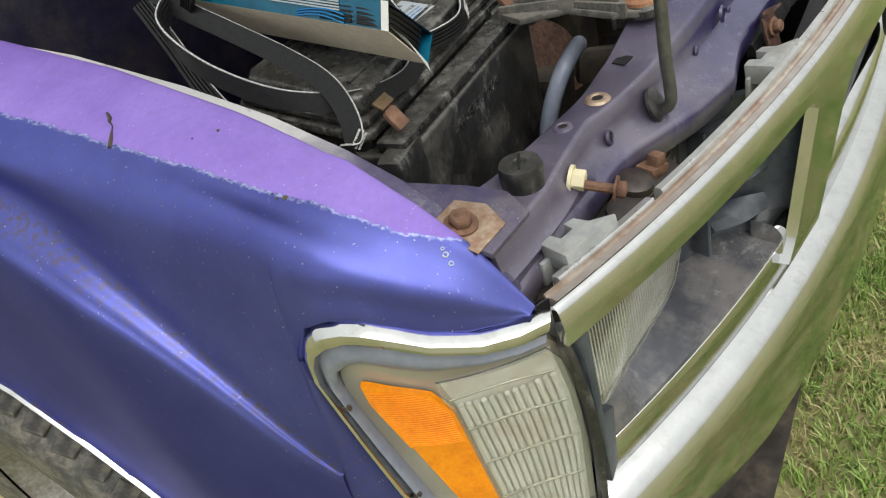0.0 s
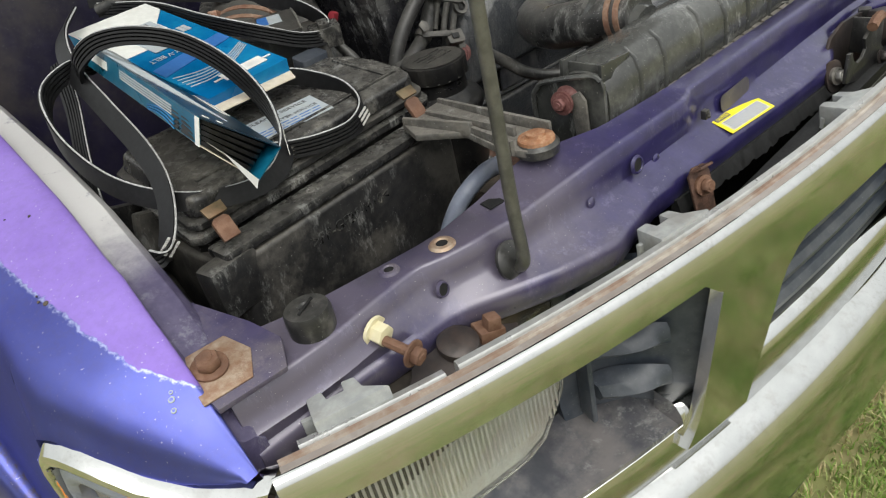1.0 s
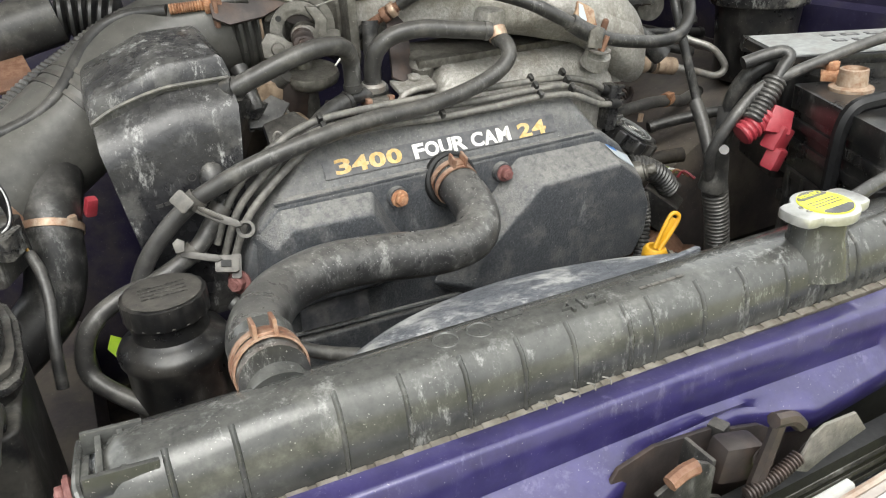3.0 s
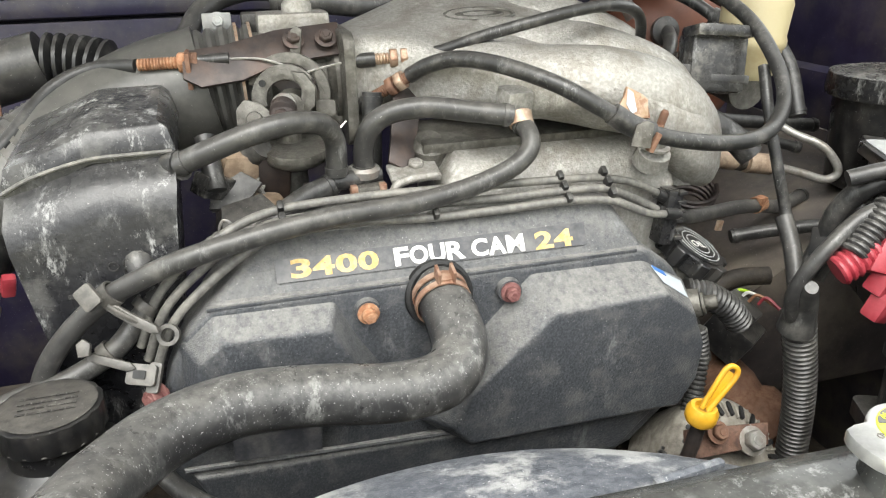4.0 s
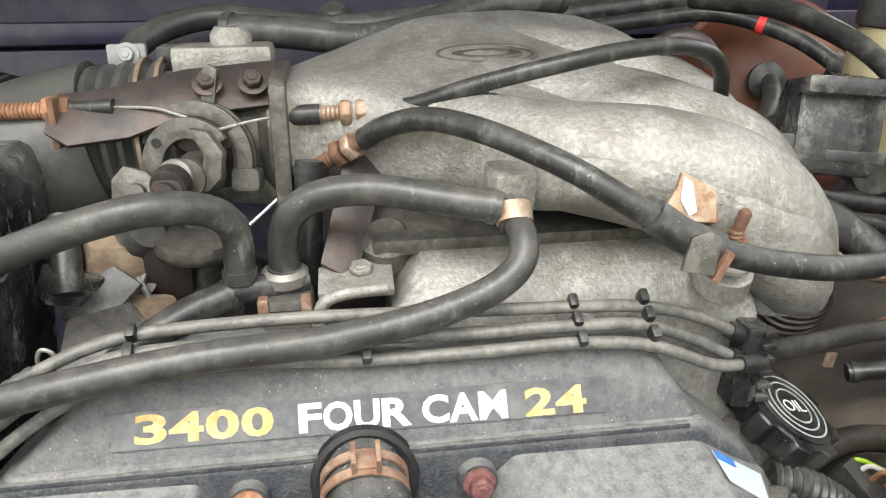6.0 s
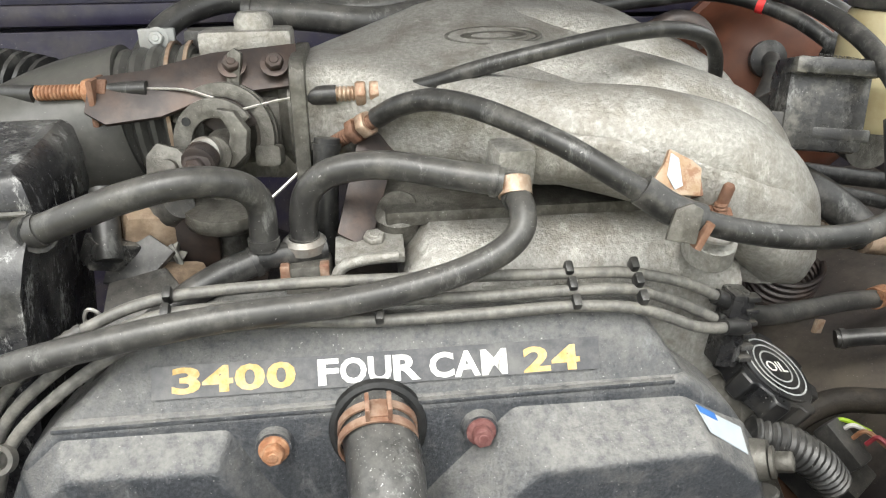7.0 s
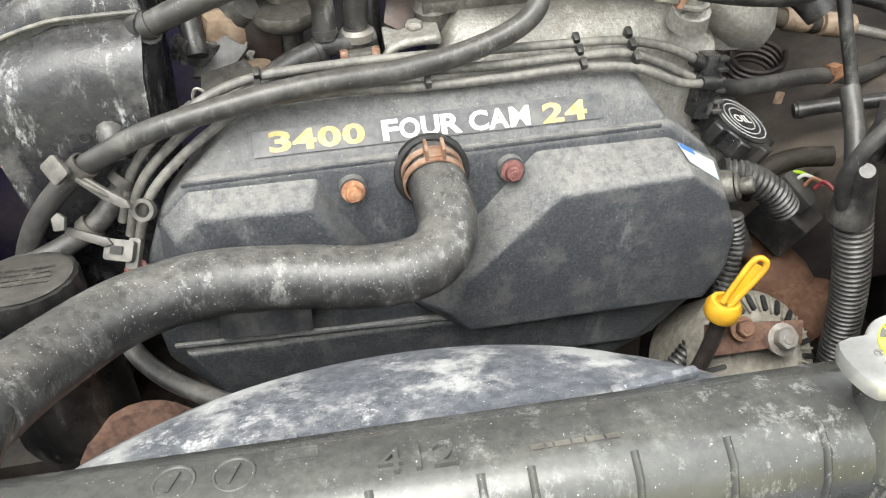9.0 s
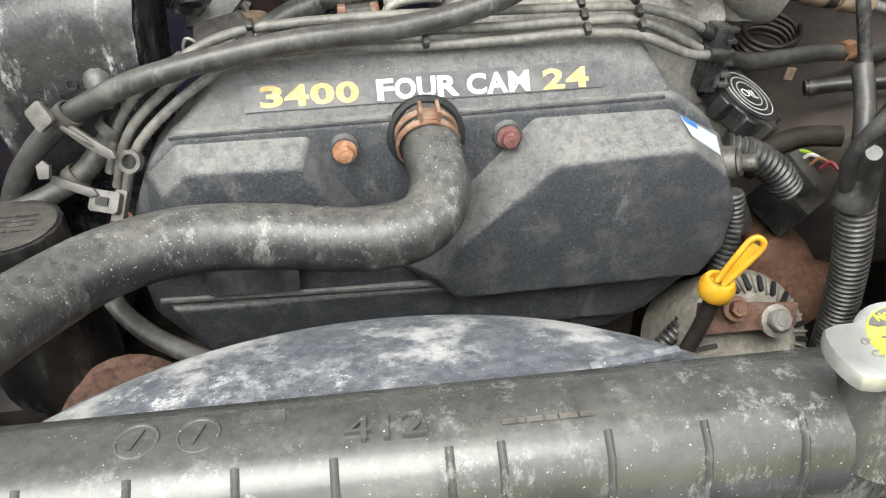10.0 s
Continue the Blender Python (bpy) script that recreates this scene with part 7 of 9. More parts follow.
decal = part("name_decal", sheet([(-0.148, -0.0095), (0.148, -0.0115), (0.150, 0.0105), (-0.148, 0.0115)], plane(panel_pt(1.2045, 0.0252), (1, 0, 0), PN), 0.0006), "label_black", cover, "black decal strip")
GLYPHS = [("3", 1.0693, 1.0875, 1), ("4", 1.0884, 1.1081, 1), ("0", 1.1091, 1.1285, 1), ("0", 1.1295, 1.1482, 1), ("F", 1.1626, 1.1764, 0), ("O", 1.1770, 1.1946, 0), ("U", 1.1956, 1.2110, 0), ("R", 1.2122, 1.2301, 0),
          ("C", 1.2364, 1.2530, 0), ("A", 1.2530, 1.2707, 0), ("M", 1.2715, 1.2892, 0), ("2", 1.3004, 1.3190, 1), ("4", 1.3199, 1.3397, 1)]
for ch, x0, x1, gold in GLYPHS:
    base = 0.0181 - 0.0145 * (x0 - 1.07)
    part("letter", lettering(ch, plane(panel_pt(x0, base) + PN * 0.0006, (1, 0, -0.0005), PN), 0.0172, x1 - x0, 0.0005, 0.034), "yellow_paint" if gold else "white_paint", decal)
part("blank_square", sheet(rect(0.079, 0.034), plane((1.041, 0.5455, 1.056), (1, 0, -0.05), (0, -1, 0)), 0.0035), "label_black", cover, "matt black rectangular inset")
for x, mt in ((1.132, "rust_light"), (1.268, "rust_red")):
    boss = part("bolt_boss", lathe([(0, 0), (0.0135, 0), (0.0125, 0.004), (0.0115, 0.012), (0, 0.012)], axis((x, 0.560, 1.168), (0, -1, 0.05)), 22), "cover", cover)
    part("cover_bolt", hexbolt((x, 0.548, 1.1685), (0, -1, 0.05), 0.0074, 0.008, True, 1.35), mt, boss, "orange rusted bolt" if x < 1.2 else "red rusted bolt")
part("hose_collar", lathe([(0.0262, 0), (0.033, 0), (0.032, 0.006), (0.029, 0.008), (0.0262, 0.007), (0.0262, 0)], axis((1.2, 0.5575, 1.173), (0, -0.97, 0.24)), 32), "black_fin", cover, "dark opening round the hose")
BEV = ((1.410, 0.560, 1.180), (1.462, 0.560, 1.150), (1.455, 0.520, 1.128), (1.423, 0.520, 1.155))
lab = part("corner_label", quad(*sub(BEV, 0.10, 0.86, 0.22, 0.66)[::-1], 0.0012), "label_white", cover, "worn white and blue label")
part("label_edge", quad(*sub(BEV, 0.10, 0.40, 0.22, 0.34)[::-1], 0.0020), "label_blue", lab, "blue edge")
part("edge_bolt", hexbolt((1.474, 0.538, 1.128), (0.8, -0.5, 0.3), 0.008, 0.012), "alu_dark", cover, "grey bolt on a lug")
part("edge_lug", lathe([(0, 0), (0.016, 0), (0.014, 0.012), (0, 0.012)], axis((1.464, 0.546, 1.125), (0.8, -0.5, 0.3)), 16), "alu_dark", cover)
part("side_stud", hexbolt((0.946, 0.555, 1.115), (-0.6, -0.75, 0.2), 0.009, 0.01), "rust_red", cover, "rusty side bolt")
part("edge_loom", ribbed([(1.484, 0.552, 1.09), (1.490, 0.550, 1.055), (1.475, 0.535, 1.005), (1.445, 0.515, 0.975), (1.41, 0.50, 0.95)], 0.010, 0.0055, 0.18), "rubber", cover, "corrugated conduit under the cover")

# ---- ignition leads ----
LEADS = [
    [(0.935, 0.585, 1.15), (0.955, 0.582, 1.195), (0.985, 0.583, 1.225), (1.025, 0.592, 1.247), (1.068, 0.603, 1.256), (1.14, 0.607, 1.258), (1.20, 0.606, 1.258), (1.27, 0.603, 1.257), (1.338, 0.600, 1.256), (1.385, 0.60, 1.253), (1.43, 0.602, 1.240), (1.462, 0.606, 1.222)],
    [(0.94, 0.577, 1.14), (0.96, 0.574, 1.185), (0.99, 0.575, 1.215), (1.03, 0.584, 1.239), (1.068, 0.592, 1.249), (1.14, 0.594, 1.250), (1.20, 0.592, 1.249), (1.27, 0.589, 1.248), (1.338, 0.589, 1.248), (1.38, 0.588, 1.246), (1.425, 0.598, 1.226), (1.462, 0.602, 1.205)],
    [(0.945, 0.569, 1.13), (0.965, 0.566, 1.175), (0.995, 0.568, 1.205), (1.035, 0.576, 1.230), (1.068, 0.581, 1.241), (1.14, 0.582, 1.243), (1.20, 0.580, 1.240), (1.27, 0.579, 1.240), (1.338, 0.579, 1.241), (1.385, 0.577, 1.236), (1.43, 0.582, 1.216), (1.464, 0.592, 1.208)],
]
leads = []
for i, p in enumerate(LEADS):
    L = thing("ignition_lead", p[0], "grey rubber ignition lead clipped along the timing cover", "ignition lead", group="ignition leads")
    part("lead", tube(p, 0.0042, 10, 6), "plug_wire", L)
    part("boot", lathe([(0, -0.012), (0.006, -0.012), (0.0065, 0.004), (0.0045, 0.012), (0, 0.012)], axis(p[-1], Vector(p[-1]) - Vector(p[-2])), 12), "rubber", L, "black rubber boot")
    leads.append(L)
part("tape_wrap", ribbed([(0.972, 0.583, 1.214), (0.995, 0.586, 1.232), (1.015, 0.590, 1.243)], 0.0052, 0.006, 0.1), "hose_grey", leads[0], "grey tape wrap")
for x, h in ((1.068, 3), (1.205, 2), (1.338, 3), (1.385, 3)):
    hold = thing("lead_holder", (x, 0.59, 1.235), "small black plastic comb holding the ignition leads", "lead holder", group="lead holders")
    for j in range(3 if h == 3 else 2):
        p = [(0.603, 1.256), (0.592, 1.249), (0.581, 1.241)][::-1][j]
        part("comb_finger", box((x, p[0] - 0.003, p[1] + 0.003), (0.006, 0.0095, 0.0105), (35, 0, 0), 0.002), "rubber", hold)
part("coil_pack", box((1.468, 0.612, 1.20), (0.018, 0.03, 0.06), (0, 8, 0), 0.003), "plastic_dusty", cover, "black lead terminal block")
for i in range(6):
    part("terminal_fin", box((1.478, 0.600, 1.177 + i * 0.010), (0.010, 0.010, 0.004), (0, 0, 0), 0.001), "plastic", cover)


# ---- hoses over the engine ----
def hose_thing(name, pts, r, label, material="hose_grey", seg=14, group="", collars=()):
    lo = min(p[2] for p in pts)
    h = thing(name, (pts[0][0], pts[0][1], lo), label, "hose", group)
    part("hose_wall", tube(pts, r, seg, 8), material, h)
    for a_, b_ in ((pts[0], pts[1]), (pts[-1], pts[-2])):
        d_ = (Vector(b_) - Vector(a_)).normalized()
        part("end_lip", ring(Vector(a_) + d_ * 0.004, d_, r, 0.0012, 0.005), material, h)
    for c, d in collars:
        part("collar", ring(c, d, r + 0.0003, 0.0012, 0.008), "clamp", h, "rusty clamp")
    return h


V = "vacuum hoses"
hose_thing("vacuum_hose", [(0.985, 0.618, 1.300), (1.01, 0.614, 1.310), (1.05, 0.611, 1.324), (1.087, 0.615, 1.330), (1.115, 0.632, 1.322), (1.127, 0.648, 1.302), (1.127, 0.648, 1.268)], 0.0102, "grey-black rubber hose from the resonator box", group=V)
h3 = hose_thing("vacuum_hose", [(1.155, 0.658, 1.265), (1.156, 0.655, 1.292), (1.163, 0.650, 1.312), (1.182, 0.645, 1.325), (1.215, 0.639, 1.329), (1.255, 0.629, 1.324), (1.295, 0.618, 1.319)], 0.0102, "grey-black rubber hose curving to the plenum", group=V)
part("valve_collar", lathe([(0.0115, 0), (0.0155, 0.001), (0.016, 0.008), (0.0125, 0.011), (0.0115, 0.011), (0.0115, 0)], axis((1.155, 0.658, 1.262), (0, -0.1, 1)), 22), "steel", h3, "pale hose collar")
h4 = hose_thing("vacuum_hose", [(1.302, 0.618, 1.312), (1.304, 0.600, 1.306), (1.300, 0.588, 1.293), (1.28, 0.582, 1.279), (1.24, 0.579, 1.266), (1.18, 0.573, 1.258), (1.11, 0.565, 1.257), (1.045, 0.559, 1.250), (0.985, 0.560, 1.237), (0.945, 0.568, 1.220), (0.915, 0.575, 1.203), (0.887, 0.578, 1.180), (0.862, 0.580, 1.150), (0.848, 0.580, 1.118), (0.845, 0.575, 1.08)], 0.0092, "long thin rubber hose lying across the timing cover", group=V)
h5 = hose_thing("vacuum_hose", [(0.957, 0.600, 1.195), (0.935, 0.590, 1.172), (0.913, 0.582, 1.151), (0.874, 0.575, 1.133), (0.83, 0.568, 1.124), (0.80, 0.558, 1.110), (0.786, 0.553, 1.085), (0.786, 0.545, 1.06), (0.807, 0.525, 1.042), (0.85, 0.49, 1.02)], 0.0095, "thin rubber hose running down beside the cover", group=V)
part("tee_pipe", tube([(1.122, 0.648, 1.262), (1.145, 0.652, 1.262), (1.17, 0.658, 1.262)], 0.009, 12, 3), "rubber", h3, "black tee pipe")
hose_thing("vacuum_hose", [(1.125, 0.652, 1.26), (1.09, 0.64, 1.25), (1.055, 0.62, 1.232), (1.03, 0.605, 1.21), (1.01, 0.60, 1.18)], 0.0105, "black hose dropping behind the ignition leads", "rubber", group=V)
hose_thing("vacuum_hose", [(1.175, 0.70, 1.335), (1.172, 0.695, 1.30), (1.17, 0.69, 1.26), (1.168, 0.688, 1.2)], 0.010, "upright black hose beside the throttle", "rubber", group=V)
# idle valve with rusty clamp under the second hose
valve = thing("air_valve", (1.157, 0.648, 1.2), "small metal air valve with rusty clamp", "valve")
part("valve_body", box((1.157, 0.650, 1.235), (0.034, 0.03, 0.045), (0, 0, 0), 0.004), "alu_dark", valve)
part("valve_clamp", join(ring((1.155, 0.657, 1.249), (0, -0.1, 1), 0.0148, 0.0015, 0.008), box((1.155, 0.638, 1.249), (0.034, 0.006, 0.005), (0, 0, 0), 0.001)), "clamp", valve, "rusty clamp")
for dx in (-0.014, 0.014):
    part("clamp_ear", box((1.155 + dx, 0.638, 1.253), (0.007, 0.009, 0.013), (0, 0, 0), 0.0015), "clamp", valve)
# hose brackets beside the cover
clipb = thing("hose_bracket", (0.94, 0.565, 1.15), "pale dusty bracket clamping two hoses", "bracket")
part("upper_loop", ring((0.916, 0.574, 1.204), (0.8, -0.1, 0.6), 0.0096, 0.002, 0.011), "beige_clip", clipb)
part("upper_tab", prism(rounded(0.016, 0.020, 0.003), plane((0.908, 0.560, 1.214), (0.8, 0, 0.6), (-0.3, -0.85, 0.4)), 0.005, 0.0015), "beige_clip", clipb, "square clip end")
part("arm", prism([(-0.026, -0.004), (0.0, -0.005), (0.020, -0.003), (0.026, 0.001), (0.020, 0.005), (0.0, 0.004), (-0.026, 0.004)], plane((0.938, 0.559, 1.190), (0.8, 0.0, -0.6), (-0.25, -0.85, 0.45)), 0.006, 0.0018), "beige_clip", clipb)
part("arm_rib", tube([(0.920, 0.556, 1.206), (0.938, 0.553, 1.192), (0.956, 0.553, 1.178)], 0.0022, 7, 4), "beige_clip", clipb)
part("lug", ring((0.963, 0.560, 1.170), (-0.2, -0.85, 0.45), 0.006, 0.0035, 0.006, 20), "beige_clip", clipb, "ring-shaped end")
part("lower_loop", ring((0.942, 0.586, 1.184), (0.7, 0.2, 0.7), 0.0096, 0.002, 0.009), "beige_clip", clipb)
clipc = thing("hose_bracket", (0.93, 0.575, 1.12), "pale dusty bracket with a square plastic plug", "bracket")
part("arm", prism([(-0.020, -0.003), (0.016, -0.004), (0.022, 0.0), (0.016, 0.004), (-0.020, 0.004)], plane((0.914, 0.561, 1.151), (0.9, 0, -0.4), (-0.2, -0.85, 0.5)), 0.005, 0.0015), "beige_clip", clipc)
part("arm_hook", prism([(-0.005, -0.006), (0.004, -0.006), (0.006, 0.004), (0.0, 0.009), (-0.006, 0.005)], plane((0.896, 0.561, 1.167), (1, 0, 0), (-0.2, -0.85, 0.5)), 0.005, 0.0012), "beige_clip", clipc)
part("plug", join(prism(rounded(0.024, 0.018, 0.003), plane((0.937, 0.556, 1.137), (0.95, 0, -0.3), (-0.1, -0.8, 0.6)), 0.010, 0.002), prism(rounded(0.010, 0.026, 0.002), plane((0.946, 0.558, 1.131), (0.95, 0, -0.3), (-0.1, -0.8, 0.6)), 0.008, 0.002)), "beige_clip", clipc, "grey square plug")
part("plug_slot", prism(rounded(0.010, 0.007, 0.001), plane((0.935, 0.5475, 1.1435), (0.95, 0, -0.3), (-0.1, -0.8, 0.6)), 0.0016, 0.0), "black_fin", clipc)
part("band", ring((0.905, 0.580, 1.147), (0.8, 0.1, 0.55), 0.0099, 0.0018, 0.009), "beige_clip", clipc)

# ---- resonator box ----
reso = thing("resonator_box", (0.92, 0.65, 1.05), "black plastic intake resonator box, dusty and scuffed", "resonator")
bm = bmesh.new()
rings = []
for z, x0, x1, y0, y1 in ((1.06, 0.872, 0.958, 0.600, 0.70), (1.16, 0.862, 0.972, 0.594, 0.725), (1.245, 0.850, 0.982, 0.590, 0.735), (1.265, 0.847, 0.985, 0.598, 0.738), (1.285, 0.848, 0.985, 0.622, 0.74)):
    lift = lambda x: (0.024 * min(1, max(0, (x - x0) / 0.07))) if z > 1.2 else 0
    ptsr = []
    for u in (0, 0.3, 0.55, 0.8, 1):
        x = x0 + (x1 - x0) * u
        ptsr.append(Vector((x, y0, z + lift(x))))
    for u in (1, 0.8, 0.55, 0.3, 0):
        x = x0 + (x1 - x0) * u
        ptsr.append(Vector((x, y1, z + lift(x) + (0.012 if z > 1.2 else 0))))
    rings.append(ptsr)
loft(bm, rings)
bmesh.ops.bevel(bm, geom=[e for e in bm.edges if e.calc_face_angle(0) > 0.5], offset=0.007, segments=3, profile=0.6, affect="EDGES", clamp_overlap=True)
part("box_shell", bm, "scuffed", reso)
bm = bmesh.new()
rings = []
for z, k in ((1.288, 1.0), (1.297, 0.99), (1.312, 0.93), (1.318, 0.82)):
    cx, cy = 0.917, 0.685
    ptsr = []
    for x, y in ((0.846, 0.622), (0.872, 0.620), (0.92, 0.620), (0.955, 0.621), (0.987, 0.623), (0.987, 0.745), (0.955, 0.745), (0.92, 0.744), (0.872, 0.742), (0.846, 0.74)):
        lf = 0.024 * min(1, max(0, (x - 0.85) / 0.07)) + (0.012 if y > 0.7 else 0)
        ptsr.append(Vector((cx + (x - cx) * k, cy + (y - cy) * k, z + lf - 0.004)))
    rings.append(ptsr)
loft(bm, rings)
part("box_lid", bm, "scuffed", reso, "moulded lid with a raised seam")
seam = [(0.846, 0.620, 1.288), (0.872, 0.618, 1.301), (0.915, 0.618, 1.312), (0.95, 0.618, 1.3135), (0.984, 0.621, 1.313)]
part("seam", tube(seam, 0.0018, 8, 4), "plug_wire", reso)
part("nub", tube([(0.945, 0.608, 1.232), (0.945, 0.594, 1.222), (0.946, 0.588, 1.205)], lambda s: 0.0145 - 0.002 * s, 14, 4), "plastic_dusty", reso, "stub pipe")
part("box_mark", bars(1, plane((0.915, 0.5925, 1.205), (1, 0, 0.1), (0, -1, 0.03)), 0.06, 0.007, 0.0008), "hose_grey", reso, "faint raised part mark")
for k in range(3):
    part("mould_ring", ring((0.925 + k * 0.012, 0.5905, 1.226 + k * 0.002), (0, -1, 0), 0.0035, 0.001, 0.001, 14), "hose_grey", reso)
part("outlet", tube([(0.975, 0.63, 1.296), (0.99, 0.617, 1.301)], 0.0135, 14, 3), "plastic", reso)

# ---- intake duct and throttle ----
duct = thing("intake_duct", (0.9, 0.75, 1.1), "large black rubber intake duct with bellows and clamps", "intake duct")
DP = [(0.700, 0.655, 1.185), (0.735, 0.69, 1.206), (0.785, 0.727, 1.232), (0.84, 0.757, 1.262), (0.90, 0.781, 1.295), (0.965, 0.795, 1.322), (1.02, 0.796, 1.334)]
part("duct_tube", tube(DP, lambda s: 0.056 + 0.008 * s, 28, 6), "duct", duct)
for a in ((0.832, 0.7535, 1.258), (0.843, 0.7585, 1.264), (0.854, 0.7635, 1.270)):
    part("duct_ridge", ring(a, (0.83, 0.42, 0.45), 0.0575, 0.004, 0.006), "plastic", duct)
part("bellows", ribbed([(1.0, 0.796, 1.331), (1.04, 0.796, 1.335), (1.072, 0.795, 1.337)], 0.060, 0.013, 0.07, 28), "duct", duct, "black rubber bellows")
for x in (1.052, 1.066):
    part("wire_clamp", ring((x, 0.796, 1.337), (1, 0, 0.03), 0.0595, 0.0022, 0.003, 32), "brass", duct, "thin wire clamp")
for k in (0, 1):
    part("duct_clamp", ring(Vector((0.712, 0.667, 1.192)) + Vector((0.68, 0.62, 0.40)) * 0.016 * k, (0.68, 0.62, 0.40), 0.0555, 0.0022, 0.006, 36), "clamp", duct, "rusty band clamp")
for c_ in ((0.690, 0.683, 1.248), (0.735, 0.655, 1.238)):
    part("clamp_screw", box(c_, (0.016, 0.012, 0.010), (0, 20, 40), 0.002), "clamp", duct, "rusty clamp screw")
part("branch_pipe", tube([(0.80, 0.70, 1.225), (0.790, 0.665, 1.200), (0.783, 0.645, 1.178), (0.779, 0.632, 1.145), (0.766, 0.622, 1.112), (0.742, 0.612, 1.09), (0.71, 0.60, 1.07)], 0.030, 20, 5), "rubber", duct, "black rubber elbow")
part("branch_clamp", ring((0.785, 0.650, 1.184), (-0.2, -0.6, -0.78), 0.0305, 0.0015, 0.008, 28), "brass", duct, "brassy band clamp")
part("clamp_tag", box((0.806, 0.632, 1.192), (0.010, 0.006, 0.012), (15, 0, 20), 0.002), "brass", duct, "clamp screw")
part("red_tag", box((0.826, 0.650, 1.196), (0.012, 0.010, 0.022), (20, 10, 20), 0.003), "red_plastic", duct, "red plastic clip")
part("green_leaf_tag", prism([(-0.008, 0.0), (0.002, 0.014), (0.010, 0.004), (0.016, -0.05), (0.004, -0.055)], plane((0.812, 0.60, 1.055), (1, 0.3, 0), (0, -0.5, 0.86)), 0.002, 0.0005), "green", duct, "yellow-green plastic strap")

tb = thing("throttle_body", (1.11, 0.75, 1.25), "grimy cast throttle body with cable cam and steel bracket", "throttle body")
part("bore", lathe([(0.0, 0), (0.054, 0), (0.054, 0.012), (0.047, 0.018), (0.047, 0.07), (0.055, 0.078), (0.055, 0.09), (0, 0.09)], axis((1.068, 0.785, 1.335), (1, 0, 0.02)), 28), "alu_dark", tb)
part("flange", prism(rounded(0.13, 0.115, 0.018), plane((1.150, 0.768, 1.335), (0, 1, 0), (1, 0, 0)), 0.012, 0.003), "alu_dark", tb, "cast flange")
part("top_housing", box((1.112, 0.80, 1.392), (0.075, 0.045, 0.03), (0, 0, 0), 0.005), "alu", tb)
part("top_knob", lathe([(0, 0), (0.016, 0), (0.016, 0.008), (0.012, 0.014), (0, 0.014)], axis((1.118, 0.80, 1.406), (0, 0, 1)), 18), "alu", tb, "pale plastic cap")
part("sensor", box((1.075, 0.815, 1.395), (0.03, 0.03, 0.022), (0, 0, 0), 0.003), "plastic", tb)
part("sensor_clip", join(box((1.035, 0.818, 1.397), (0.03, 0.008, 0.02), (0, 0, 0), 0.002), hexbolt((1.036, 0.813, 1.399), (0, -1, 0.2), 0.0065, 0.006)), "grille_tab", tb, "pale clip with a screw")
CN2 = Vector((-0.22, -0.96, 0.12)).normalized()
CM = axis((1.098, 0.733, 1.333), CN2)
CUP = Vector((0, 0, 1)) - CN2 * CN2.z
CAMM = plane((1.098, 0.733, 1.333), CUP.cross(CN2), CN2)


def sector(r0, r1, a0, a1, n=24):
    """Outline of a ring sector in the cam's plane."""
    o = [(r1 * math.cos(radians(a0 + (a1 - a0) * i / n)), r1 * math.sin(radians(a0 + (a1 - a0) * i / n))) for i in range(n + 1)]
    return o + [(r0 * math.cos(radians(a1 + (a0 - a1) * i / n)), r0 * math.sin(radians(a1 + (a0 - a1) * i / n))) for i in range(n + 1)]


part("back_plate", prism(rounded(0.085, 0.075, 0.01), CAMM @ Matrix.Translation((0.012, 0, -0.03)), 0.008, 0.002), "alu_dark", tb)
part("cam_rim", prism(sector(0.030, 0.041, -28, 165), CAMM, 0.004, 0.001), "alu_dark", tb, "outer rim of the cable cam")
part("cam_rim", prism(sector(0.030, 0.041, -28, 165), CAMM @ Matrix.Translation((0, 0, 0.009)), 0.004, 0.001), "alu_dark", tb, "outer rim of the cable cam")
part("cam_groove", prism(sector(0.026, 0.036, -26, 163), CAMM @ Matrix.Translation((0, 0, 0.004)), 0.005, 0.0), "dirt", tb, "dirty cable groove")
part("inner_cam", prism(sector(0.019, 0.034, 35, 200), CAMM @ Matrix.Translation((-0.002, -0.004, 0.016)), 0.006, 0.0012), "alu_dark", tb, "inner cam")
part("cam_web", prism(sector(0.004, 0.03, 20, 150), CAMM @ Matrix.Translation((0, 0, 0.004)), 0.006, 0.001), "dark_steel", tb)
part("cam_end", prism(rounded(0.02, 0.016, 0.004), CAMM @ Matrix.Translation((0.036, -0.014, 0.004)), 0.012, 0.002), "alu_dark", tb, "cable nipple holder")
part("cam_hub", lathe([(0, 0), (0.016, 0), (0.017, 0.012), (0.014, 0.02), (0.0135, 0.034), (0, 0.034)], CAMM @ Matrix.Translation((0.004, -0.010, 0.008)), 22), "alu_dark", tb, "cast cam hub")
part("hub_lever", prism([(-0.006, -0.012), (0.012, -0.016), (0.022, -0.006), (0.024, 0.012), (0.014, 0.026), (0.0, 0.028), (0.004, 0.02), (0.010, 0.010), (0.008, 0.0)], CAMM @ Matrix.Translation((0.006, -0.004, 0.030)), 0.010, 0.003), "alu_dark", tb, "curved lever")
part("shaft_collar", lathe([(0, 0), (0.011, 0), (0.012, 0.002), (0.012, 0.008), (0.010, 0.010), (0, 0.010)], CAMM @ Matrix.Translation((-0.001, -0.008, 0.040)), 20), "steel", tb, "pale nylon collar")
